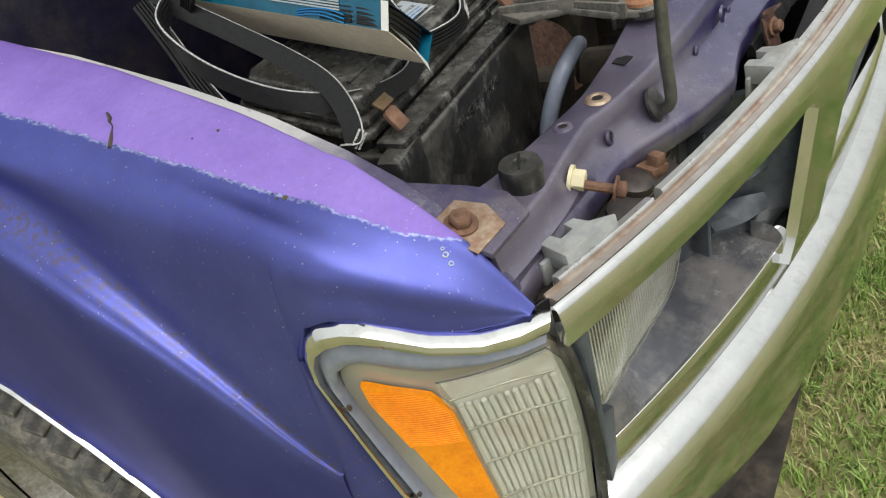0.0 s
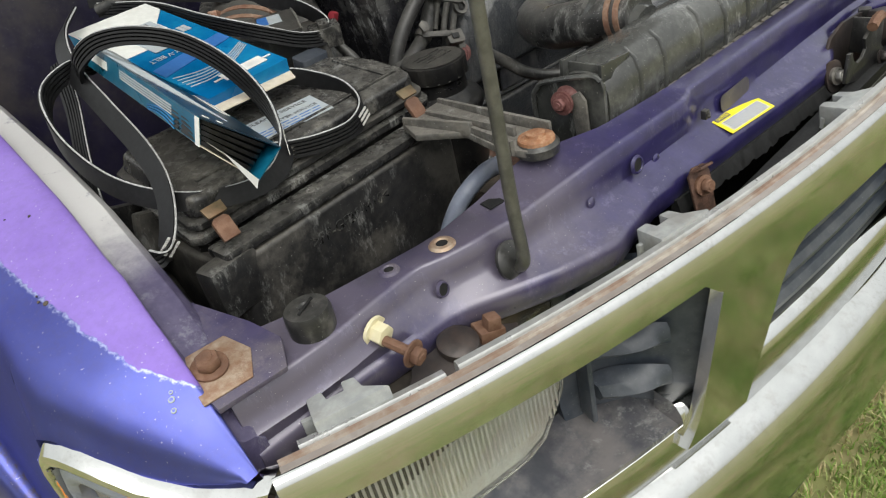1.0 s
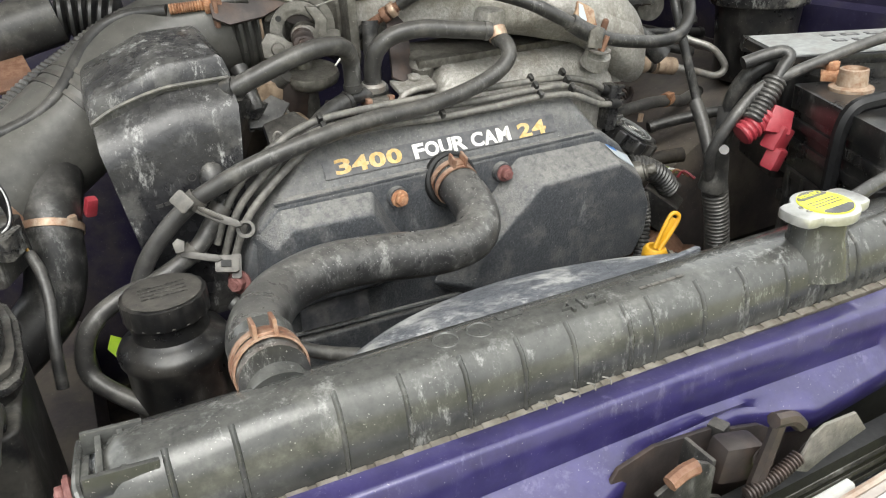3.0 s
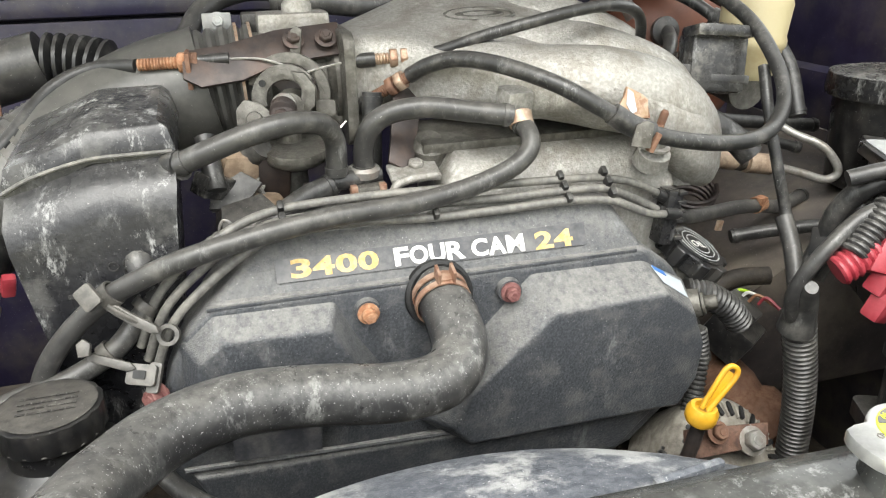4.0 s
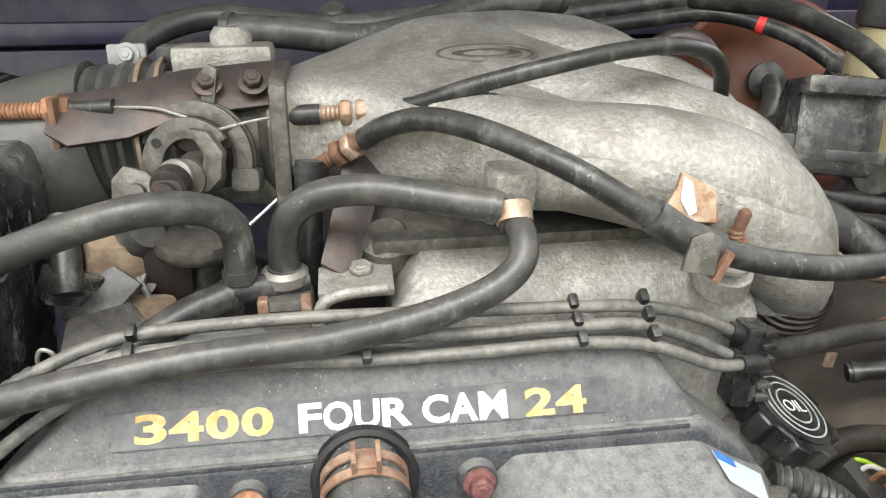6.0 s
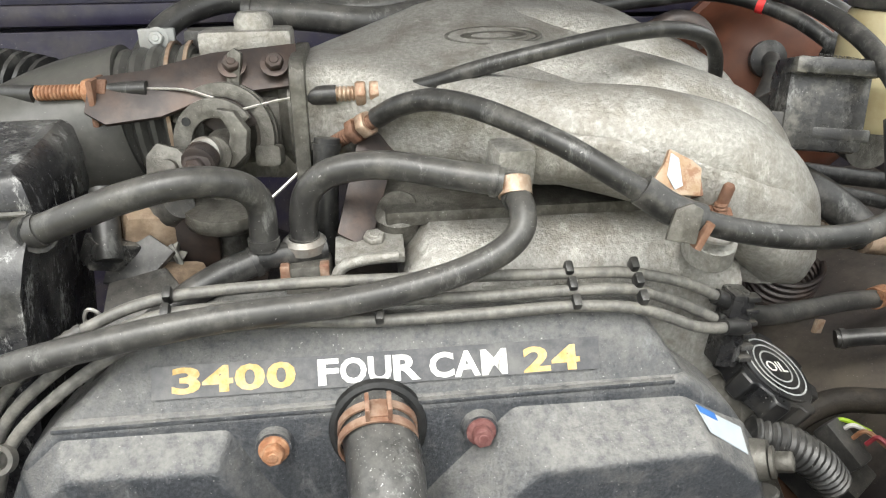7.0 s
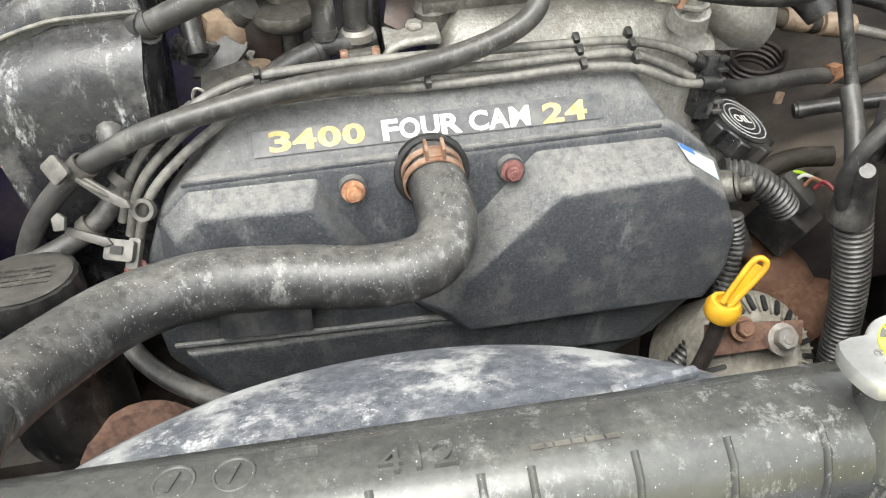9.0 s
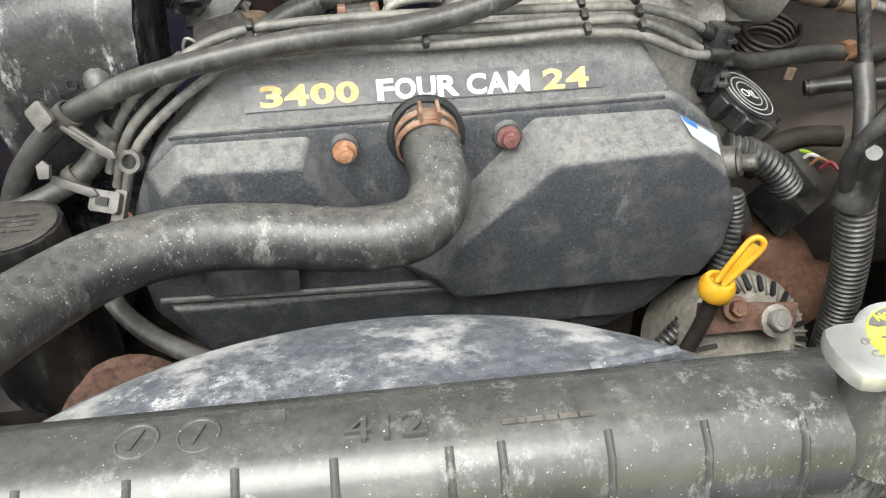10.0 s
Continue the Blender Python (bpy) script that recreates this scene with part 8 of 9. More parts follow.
part("return_spring", ribbed([CAMM @ Vector((-0.001, -0.009, 0.048)), CAMM @ Vector((-0.001, -0.012, 0.054)), CAMM @ Vector((-0.001, -0.014, 0.060))], 0.0125, 0.004, 0.15, 16), "dark_steel", tb, "coiled return spring")
part("shaft_nut", hexbolt(CAMM @ Vector((-0.001, -0.016, 0.060)), CN2, 0.0075, 0.007), "dark_steel", tb, "grimy shaft nut")
part("lever_arm", prism([(-0.004, 0.03), (0.006, 0.03), (0.010, 0.062), (0.004, 0.066), (-0.001, 0.062)], CAMM @ Matrix.Translation((0.006, 0, 0.0)), 0.005, 0.001), "alu_dark", tb)
part("lower_lug", prism([(-0.020, -0.010), (0.0, -0.016), (0.018, -0.012), (0.026, 0.004), (0.012, 0.006), (0.004, 0.014), (-0.012, 0.018), (-0.020, 0.008)], plane((1.062, 0.705, 1.316), (1, -0.2, 0), (-0.1, -0.9, 0.3)), 0.012, 0.003), "alu_dark", tb)
part("lug_pin", lathe([(0, 0), (0.008, 0), (0.007, 0.004), (0, 0.005)], axis((1.058, 0.693, 1.318), (-0.1, -0.9, 0.3)), 16), "alu_dark", tb)
part("rim_hole", lathe([(0, 0), (0.0035, 0), (0.0035, 0.0006), (0, 0.0006)], CAMM @ Matrix.Translation((-0.024, 0.012, 0.0222)), 12), "black_fin", tb)
part("bottom_bowl", lathe([(0, 0), (0.022, 0.0), (0.034, 0.008), (0.036, 0.014), (0.034, 0.02), (0, 0.02)], axis((1.095, 0.71, 1.268), (0, -0.2, 1)), 26), "alu_dark", tb, "round cast bowl")
part("bowl_neck", lathe([(0, 0), (0.012, 0), (0.012, 0.05), (0, 0.05)], axis((1.095, 0.72, 1.22), (0, 0, 1)), 14), "alu_dark", tb)
# steel bracket above the cam
BRK = plane((1.07, 0.742, 1.375), (1, 0.05, 0.07), (0.02, -0.75, 0.66))
brk = part("cable_bracket", prism([(-0.075, -0.022), (-0.06, -0.034), (-0.02, -0.032), (0.02, -0.018), (0.084, -0.016), (0.086, 0.022), (0.02, 0.020), (-0.03, 0.010), (-0.066, 0.008), (-0.072, 0.0)], BRK, 0.004, 0.001), "dark_steel", tb, "dark brown bent steel bracket")
for x in (1.106, 1.138):
    part("bracket_bolt", hexbolt((x, 0.738, 1.385), (0.02, -0.75, 0.66), 0.0075, 0.006), "dark_steel", brk)
part("bracket_flange", box((1.003, 0.740, 1.362), (0.005, 0.035, 0.035), (0, 0, 0), 0.002), "rust", brk, "rusty bracket end")
part("bracket_leg", box((1.118, 0.742, 1.352), (0.006, 0.006, 0.04), (0, 0, 0), 0.001), "alu_dark", tb)


# ---- control cables ----
def cable(pts, r, label, material="rubber"):
    lo = min(p[2] for p in pts)
    c = thing("control_cable", (pts[0][0], pts[0][1], lo), label, "cable", group="throttle cables")
    part("sheath", tube(pts, r, 12, 8), material, c)
    return c


def adjuster(parent, c, d, mats=("rust_light", "brass"), length=0.04):
    """Threaded ferrule with two lock nuts."""
    d = Vector(d).normalized()
    c = Vector(c)
    part("ferrule", ribbed([c - d * length * 0.6, c, c + d * length * 0.4], 0.006, 0.003, 0.18, 12), mats[0], parent, "rusty threaded ferrule")
    for k in (-0.004, 0.007):
        hx = [(0.0105 * math.cos(math.pi * i / 3), 0.0105 * math.sin(math.pi * i / 3)) for i in range(6)]
        part("lock_nut", prism(hx, axis(c + d * k, d), 0.008, 0.001, segs=1), mats[1] if k > 0 else mats[0], parent, "hex lock nut")


k1 = cable([(0.955, 0.752, 1.366), (0.91, 0.775, 1.362), (0.87, 0.765, 1.345), (0.83, 0.722, 1.305), (0.80, 0.706, 1.285), (0.758, 0.694, 1.274), (0.717, 0.690, 1.277), (0.686, 0.700, 1.285), (0.64, 0.73, 1.29), (0.60, 0.78, 1.28)], 0.0075, "black throttle cable sweeping past the duct")
adjuster(k1, (0.998, 0.741, 1.369), (1, -0.12, 0.02), ("rust_light", "rust"), 0.07)
part("cable_end", tube([(1.012, 0.738, 1.370), (1.03, 0.735, 1.3705), (1.042, 0.733, 1.371)], 0.006, 10, 3), "rubber", k1, "black rubber tip")
part("strand", tube([(1.042, 0.733, 1.371), (1.07, 0.728, 1.370), (1.092, 0.722, 1.364)], 0.0011, 6, 4), "wire", k1, "bare wire strand")
k2 = cable([(1.222, 0.716, 1.366), (1.25, 0.705, 1.371), (1.29, 0.690, 1.385), (1.34, 0.678, 1.398), (1.39, 0.68, 1.407), (1.44, 0.695, 1.408), (1.482, 0.722, 1.395), (1.505, 0.752, 1.365), (1.51, 0.77, 1.32)], 0.0062, "black throttle cable over the plenum")
adjuster(k2, (1.203, 0.720, 1.3645), (1, -0.12, 0.04), ("brass", "brass"), 0.045)
part("cable_end", tube([(1.158, 0.724, 1.362), (1.17, 0.723, 1.363), (1.184, 0.722, 1.3635)], 0.0075, 12, 3), "rubber", k2, "black rubber tip")
part("strand", tube([(1.158, 0.724, 1.362), (1.14, 0.72, 1.361), (1.112, 0.714, 1.356)], 0.0011, 6, 3), "wire", k2, "bare wire strand")
k3 = cable([(1.213, 0.694, 1.350), (1.23, 0.678, 1.362), (1.254, 0.658, 1.369), (1.285, 0.625, 1.366), (1.325, 0.588, 1.352), (1.36, 0.570, 1.332), (1.395, 0.562, 1.312), (1.43, 0.556, 1.300), (1.48, 0.556, 1.291), (1.53, 0.57, 1.286), (1.572, 0.59, 1.291), (1.602, 0.615, 1.312), (1.612, 0.645, 1.343), (1.608, 0.69, 1.383), (1.60, 0.75, 1.410), (1.59, 0.83, 1.425), (1.56, 0.93, 1.43)], 0.0080, "thick black cable looping round the plenum")
adjuster(k3, (1.197, 0.703, 1.339), (0.72, -0.5, 0.5), ("rust", "brass"), 0.05)
part("cable_end", tube([(1.176, 0.715, 1.325), (1.168, 0.718, 1.319), (1.162, 0.72, 1.314)], 0.007, 10, 3), "rubber", k3, "black rubber tip")
part("strand", tube([(1.162, 0.72, 1.314), (1.14, 0.712, 1.296), (1.118, 0.70, 1.280)], 0.0013, 6, 3), "wire", k3, "bare wire strand")
part("sleeve", tube([(1.372, 0.567, 1.326), (1.39, 0.562, 1.314), (1.41, 0.559, 1.306)], 0.0105, 14, 4), "rubber", k3, "rubber sleeve")
part("strap", prism([(-0.009, -0.012), (0.010, -0.010), (0.008, 0.012), (0.0, 0.014), (-0.009, 0.008)], plane((1.395, 0.551, 1.307), (0.9, 0.1, -0.3), (-0.1, -0.95, 0.2)), 0.004, 0.001), "alu_dark", k3, "steel strap")
part("strap_edge", box((1.407, 0.549, 1.300), (0.005, 0.008, 0.019), (0, 25, 0), 0.001), "rust", k3)
part("cable_post", prism([(-0.014, -0.07), (0.012, -0.075), (0.012, 0.02), (0.004, 0.04), (-0.012, 0.038), (-0.018, 0.01)], plane((1.212, 0.700, 1.318), (0.95, -0.1, -0.3), (0.2, -0.75, 0.6)), 0.004, 0.001), "dark_steel", k3, "brown steel cable stay")

# ---- intake plenum ----
plenum = thing("intake_plenum", (1.33, 0.74, 1.2), "cast aluminium intake plenum, dull and stained", "intake plenum")
PS = [(1.160, 0.715, 0.838, 1.290, 1.386, 0.018), (1.18, 0.728, 0.848, 1.296, 1.391, 0.022), (1.22, 0.706, 0.868, 1.310, 1.398, 0.03), (1.27, 0.664, 0.892, 1.312, 1.402, 0.034), (1.32, 0.630, 0.915, 1.306, 1.402, 0.04), (1.37, 0.612, 0.932, 1.308, 1.401, 0.045),
      (1.42, 0.604, 0.935, 1.296, 1.396, 0.05), (1.46, 0.602, 0.922, 1.262, 1.387, 0.055), (1.50, 0.602, 0.895, 1.224, 1.370, 0.06), (1.53, 0.614, 0.86, 1.214, 1.346, 0.06), (1.546, 0.636, 0.82, 1.214, 1.312, 0.045), (1.553, 0.668, 0.78, 1.225, 1.275, 0.022)]
bm = bmesh.new()
rings = []
for i in range(41):
    s = i / 40 * (len(PS) - 1)
    k = min(int(s), len(PS) - 2)
    x, y0, y1, z0, z1, r = [a + (b - a) * (s - k) for a, b in zip(PS[k], PS[k + 1])]
    ringp = []
    m_ = 7
    for cy, cz, a0 in ((y1 - r, z1 - r, 0), (y0 + r, z1 - r, 90), (y0 + r * 0.6, z0 + r * 0.6, 180), (y1 - r * 0.6, z0 + r * 0.6, 270)):
        rr = r if a0 < 180 else r * 0.6
        for j in range(m_):
            a = radians(a0 + 90 * j / (m_ - 1))
            y, z = cy + rr * math.cos(a), cz + rr * math.sin(a)
            # shallow runner steps on the upper side
            top = max(0.0, min(1.0, (z - z0) / (z1 - z0)))
            z += 0.30 * (y - 0.80) * top ** 2 * min(1, (x - 1.16) / 0.1)
            if top > 0.75 and x > 1.3:
                z -= 0.006 * max(0, math.sin((y - 0.62) * 50)) ** 3
            ringp.append(Vector((x, y, z)))
    rings.append(ringp)
loft(bm, rings)
part("chamber", bm, "alu", plenum, smooth=55)
for pts, r in (([(1.27, 0.715, 1.353), (1.33, 0.672, 1.342), (1.40, 0.650, 1.333), (1.46, 0.646, 1.316), (1.505, 0.655, 1.280), (1.517, 0.664, 1.235)], 0.042),
               ([(1.30, 0.785, 1.362), (1.37, 0.75, 1.352), (1.44, 0.722, 1.336), (1.495, 0.712, 1.312), (1.522, 0.715, 1.275)], 0.047),
               ([(1.33, 0.865, 1.386), (1.40, 0.835, 1.374), (1.46, 0.81, 1.354), (1.505, 0.795, 1.325), (1.525, 0.79, 1.28)], 0.044)):
    part("runner_ridge", tube(pts, lambda s, q=r: q * (0.70 + 0.30 * min(1.0, s * 2.5)), 22, 8), "alu", plenum, smooth=60)
lm = plane((1.318, 0.785, 1.3965), (1, 0.02, 0), (0, -0.29, 1))
part("cast_oval", lathe([(0.028, 0), (0.032, 0), (0.031, 0.0014), (0.029, 0.0014), (0.028, 0)], lm @ Matrix.Diagonal((1.35, 0.62, 1, 1)), 36), "alu_dark", plenum, "raised cast oval mark")
part("cast_figure", lathe([(0.6, 0), (1.0, 0), (0.95, 0.0012), (0.65, 0.0012), (0.6, 0)], lm @ Matrix.Diagonal((0.030, 0.009, 1, 1)), 28), "alu_dark", plenum)
# lower manifold
bm = bmesh.new()
rings = []
for i in range(13):
    x = 1.226 + 0.254 * i / 12
    e = min(1, (x - 1.221) / 0.02, (1.485 - x) / 0.02) ** 0.5
    ringp = []
    for j in range(15):
        a = math.pi * j / 14
        ringp.append(Vector((x, 0.672 - 0.056 * math.cos(a) * (0.9 + 0.1 * e), 1.226 + 0.056 * math.sin(a) * e)))
    ringp += [Vector((x, 0.728, 1.12)), Vector((x, 0.616, 1.12))]
    rings.append(ringp)
loft(bm, rings)
part("lower_manifold", bm, "alu", plenum, "cast lower manifold", smooth=50)
for x, y, z, r in ((1.225, 0.672, 1.285, 0.022), (1.275, 0.678, 1.282, 0.02), (1.325, 0.68, 1.28, 0.02)):
    part("manifold_boss", lathe([(0, -0.03), (r, -0.03), (r * 0.9, 0.0), (r * 0.6, 0.006), (0, 0.006)], axis((x, y, z), (0, -0.5, 1)), 18), "alu_dark", plenum)
part("gasket_flange", box((1.34, 0.690, 1.287), (0.25, 0.07, 0.012), (8, 0, 0), 0.003), "alu_dark", plenum, "dark joint flange")
part("mount_plate", prism([(-0.024, -0.016), (0.026, -0.018), (0.028, 0.012), (0.01, 0.02), (-0.022, 0.014)], plane((1.200, 0.648, 1.262), (1, 0.05, 0), (0, -0.25, 1)), 0.006, 0.0015), "alu", plenum, "cast mounting plate")
part("plate_leg", tube([(1.222, 0.632, 1.2635), (1.195, 0.630, 1.2625), (1.180, 0.630, 1.256), (1.176, 0.630, 1.238), (1.178, 0.632, 1.222)], 0.0045, 10, 5), "alu", plenum, "bent flange of the plate")
part("plate_bolt", hexbolt((1.206, 0.652, 1.268), (0, -0.25, 1), 0.0085, 0.005, True, 1.6), "alu", plenum, "dull zinc bolt")
nb = part("hose_nipple", box((1.303, 0.636, 1.326), (0.03, 0.028, 0.034), (10, 0, 8), 0.007), "alu", plenum, "corroded hose nipple block")
part("nipple_band", ring((1.302, 0.620, 1.320), (0, -0.6, -0.8), 0.010, 0.0018, 0.012), "brass", nb, "rusty band")
part("stud_boss", lathe([(0, -0.016), (0.019, -0.016), (0.017, 0.0), (0.012, 0.003), (0, 0.003)], axis((1.447, 0.609, 1.272), (0, -0.5, 1)), 20), "alu", plenum)
part("stud_nut", hexbolt((1.444, 0.602, 1.277), (0, -0.15, 1), 0.0095, 0.009), "steel", plenum, "zinc nut")
part("stud", ribbed([(1.444, 0.600, 1.286), (1.4435, 0.599, 1.294), (1.443, 0.598, 1.303)], 0.0048, 0.0028, 0.15, 10), "rust", plenum, "rusty threaded stud")
PBM = plane((1.398, 0.586, 1.328), (0.98, 0.05, 0.05), (0.1, -0.9, 0.42))
pb = part("painted_bracket", prism([(-0.017, -0.006), (-0.004, 0.008), (0.001, 0.017), (0.016, 0.008), (0.022, 0.002), (0.018, -0.016), (0.004, -0.014)], PBM, 0.004, 0.001), "bracket_paint", plenum, "flaking rusty painted bracket")
part("bracket_side", prism([(0.0, -0.016), (0.020, -0.016), (0.014, 0.004), (0.0, 0.004)], PBM @ Matrix.Translation((0.0175, 0, 0.003)) @ Matrix.Rotation(radians(75), 4, "Y"), 0.003, 0.0008), "rust", plenum, "rusty folded side")
part("rusty_stud", join(lathe([(0, -0.012), (0.004, -0.012), (0.0042, 0.016), (0.003, 0.018), (0, 0.018)], axis((1.4445, 0.60, 1.300), (0.05, -0.35, 0.93)), 14), hexbolt((1.4445, 0.604, 1.289), (0.05, -0.35, 0.93), 0.0095, 0.007)), "rust", plenum, "rusty stud and nut")
part("bracket_patch", sheet([(-0.004, 0.0), (0.001, 0.014), (0.006, 0.010), (0.006, -0.008), (0.0, -0.010)], PBM @ Matrix.Translation((0, 0, 0.0042)), 0.0005), "label_white", plenum, "pale blue-white paint patch")
part("rear_hook", tube([(1.455, 0.80, 1.39), (1.48, 0.79, 1.405), (1.50, 0.785, 1.40), (1.51, 0.78, 1.385)], 0.009, 10, 5), "dark_steel", plenum, "dark lifting hook")

# ---- rear hoses along the firewall ----
R = "rear hoses"
hose_thing("heater_hose", [(0.99, 0.90, 1.36), (1.02, 0.94, 1.40), (1.07, 0.965, 1.418), (1.13, 0.965, 1.415), (1.20, 0.95, 1.408), (1.28, 0.955, 1.415), (1.36, 0.98, 1.425), (1.50, 1.02, 1.43)], 0.0125, "grey rubber heater hose along the firewall", group=R)
hose_thing("heater_hose", [(1.10, 0.90, 1.412), (1.16, 0.885, 1.408), (1.22, 0.882, 1.402), (1.28, 0.905, 1.410), (1.34, 0.945, 1.425), (1.44, 0.99, 1.43)], 0.014, "faded grey heater hose over the plenum", group=R)
hose_thing("heater_hose", [(1.40, 0.99, 1.41), (1.50, 1.0, 1.42), (1.62, 0.99, 1.43), (1.70, 0.95, 1.41), (1.76, 0.89, 1.365), (1.79, 0.84, 1.31), (1.79, 0.80, 1.24)], 0.012, "thick black rubber hose past the brake booster", "rubber", group=R)
h = hose_thing("brake_hose", [(1.43, 0.96, 1.40), (1.53, 0.97, 1.41), (1.60, 0.955, 1.415), (1.66, 0.91, 1.395), (1.70, 0.86, 1.36)], 0.0085, "black vacuum hose with a red band", "rubber", group=R)
part("red_band", ring((1.635, 0.932, 1.406), (0.75, -0.6, -0.25), 0.0088, 0.0008, 0.008), "tape_red", h, "red band")
part("hose_joiner", lathe([(0.0, -0.012), (0.014, -0.012), (0.014, 0.012), (0, 0.012)], axis((1.693, 0.868, 1.365), (0.7, -0.6, -0.4)), 14), "plastic", h, "black plastic joiner")
pipe = thing("fuel_damper", (1.34, 0.95, 1.41), "rusty hose clamp and black fitting by the firewall", "fitting")
part("fitting", lathe([(0, 0), (0.02, 0), (0.02, 0.02), (0.01, 0.03), (0, 0.03)], axis((1.20, 0.99, 1.40), (0, -0.5, 1)), 18), "plastic", pipe)
part("fitting_clamp", ring((1.37, 0.985, 1.426), (1, 0.2, 0), 0.0155, 0.0015, 0.010), "clamp", pipe, "rusty clamp")
cond2 = thing("wiring_conduit", (0.75, 0.8, 1.2), "grey corrugated wiring conduit along the firewall", "wiring conduit")
part("conduit", ribbed([(0.66, 0.70, 1.20), (0.72, 0.745, 1.245), (0.78, 0.785, 1.285), (0.84, 0.825, 1.315), (0.91, 0.86, 1.345), (0.99, 0.90, 1.36)], 0.0135, 0.0065, 0.16), "hose_grey", cond2)
acc = thing("vacuum_actuator", (0.86, 0.9, 1.3), "dirty black actuator with rubber gaiter", "actuator")
part("actuator_can", tube([(0.76, 0.90, 1.335), (0.80, 0.905, 1.345), (0.845, 0.905, 1.355)], 0.034, 18, 4), "hose_grey", acc)
part("gaiter", ribbed([(0.845, 0.905, 1.355), (0.88, 0.90, 1.352), (0.915, 0.89, 1.345)], 0.032, 0.014, 0.3, 16), "rubber", acc, "ribbed rubber gaiter")
part("actuator_bracket", prism(rounded(0.12, 0.07, 0.02), plane((0.74, 0.86, 1.30), (1, 0.2, 0), (0, -0.5, 0.86)), 0.005, 0.001), "rust", acc, "rusty mounting bracket")

# ---- brake booster, master cylinder and diagnostic box ----
boost = thing("brake_booster", (1.74, 1.05, 1.15), "round rust-brown brake booster on the firewall", "brake booster")
part("drum", lathe([(0, 0.10), (0.135, 0.10), (0.142, 0.085), (0.142, 0.07), (0.132, 0.055), (0.128, 0.02), (0.115, -0.01), (0.08, -0.03), (0.045, -0.035), (0, -0.035)], axis((1.745, 1.03, 1.285), (0.05, 1, 0.02)), 48), "booster", boost)
part("drum_rim", lathe([(0.136, 0), (0.145, 0.002), (0.145, 0.012), (0.136, 0.014), (0.136, 0)], axis((1.745, 1.095, 1.285), (0.05, 1, 0.02)), 48), "booster", boost)
part("check_valve", join(lathe([(0, 0), (0.022, 0), (0.022, 0.008), (0.012, 0.012), (0.008, 0.014), (0, 0.014)], axis((1.690, 0.995, 1.337), (-0.1, -1, 0.2)), 20), tube([(1.69, 0.985, 1.338), (1.675, 0.95, 1.325), (1.64, 0.91, 1.30), (1.60, 0.88, 1.28)], 0.011, 10, 3)), "hose_grey", boost, "grey check valve")
mc = thing("brake_master_cylinder", (1.70, 0.80, 1.2), "brake master cylinder with yellowed fluid reservoir, black cap", "master cylinder")
part("cylinder", tube([(1.735, 0.98, 1.285), (1.72, 0.90, 1.283), (1.70, 0.80, 1.28)], 0.024, 18, 4), "alu_dark", mc)
part("reservoir", lathe([(0, 0), (0.022, 0), (0.026, 0.006), (0.029, 0.03), (0.0315, 0.034), (0.0315, 0.040), (0.030, 0.044), (0.031, 0.075), (0.027, 0.086), (0, 0.088)], axis((1.672, 0.775, 1.306), (0.05, -0.03, 1)) @ Matrix.Diagonal((1.36, 1.36, 1.22, 1)), 32), "reservoir", mc, "yellowed translucent reservoir")
part("reservoir_cap", lathe([(0, 0), (0.030, 0), (0.031, 0.003), (0.031, 0.020), (0.029, 0.023), (0, 0.023)], axis((1.677, 0.772, 1.412), (0.05, -0.03, 1)) @ Matrix.Diagonal((1.3, 1.3, 1.2, 1)), 32), "plastic", mc, "black screw cap")
part("feed_hose", tube([(1.63, 0.80, 1.34), (1.615, 0.84, 1.315), (1.60, 0.88, 1.29), (1.57, 0.93, 1.27)], 0.014, 12, 4), "hose_grey", mc, "grey booster hose")
part("dark_pipe", tube([(1.575, 0.74, 1.275), (1.60, 0.725, 1.262), (1.625, 0.71, 1.242), (1.64, 0.70, 1.225)], 0.016, 14, 4), "rubber", mc, "thick black pipe")
diag = thing("diagnostic_box", (1.575, 0.71, 1.28), "small black plastic diagnostic socket box", "socket box")
part("box_body", box((1.580, 0.718, 1.336), (0.066, 0.046, 0.066), (-12, 4, -12), 0.006), "plastic_dusty", diag)
part("box_cap", box((1.581, 0.712, 1.372), (0.068, 0.050, 0.014), (-12, 4, -12), 0.005), "plastic_dusty", diag)
part("box_step", box((1.588, 0.692, 1.322), (0.046, 0.006, 0.010), (-12, 4, -12), 0.002), "plastic", diag)
part("box_word", lettering("DIAGNOSIS", plane((1.606, 0.700, 1.3800), (-0.85, 0.45, 0.15), (0, -0.2, 1)), 0.006, 0.036, 0.0005), "hose_grey", diag)
part("side_clip", box((1.541, 0.714, 1.318), (0.018, 0.026, 0.040), (-12, 4, -12), 0.003), "plastic", diag)
part("box_stem", tube([(1.555, 0.715, 1.305), (1.553, 0.718, 1.285), (1.556, 0.722, 1.26)], 0.011, 12, 3), "plastic", diag)

# ---- right of the engine ----
oil = thing("oil_filler_cap", (1.505, 0.60, 1.13), "black fluted oil filler cap with worn white print", "oil cap")
OD = Vector((0.42, -0.30, 0.86))
OM = axis((1.500, 0.612, 1.142), OD, 20) @ Matrix.Diagonal((1.24, 1.24, 1.2, 1))
prof = []
for k in range(80):
    a = 2 * math.pi * k / 80
    r = 0.034 if math.cos(8 * a) > -0.25 else 0.0290
    prof.append((r * math.cos(a), r * math.sin(a)))
part("cap_grip", prism(prof, OM, 0.018, 0.0012, segs=1), "battery", oil)
part("cap_neck", lathe([(0, -0.045), (0.026, -0.045), (0.024, 0), (0, 0)], OM, 24), "alu_dark", oil)
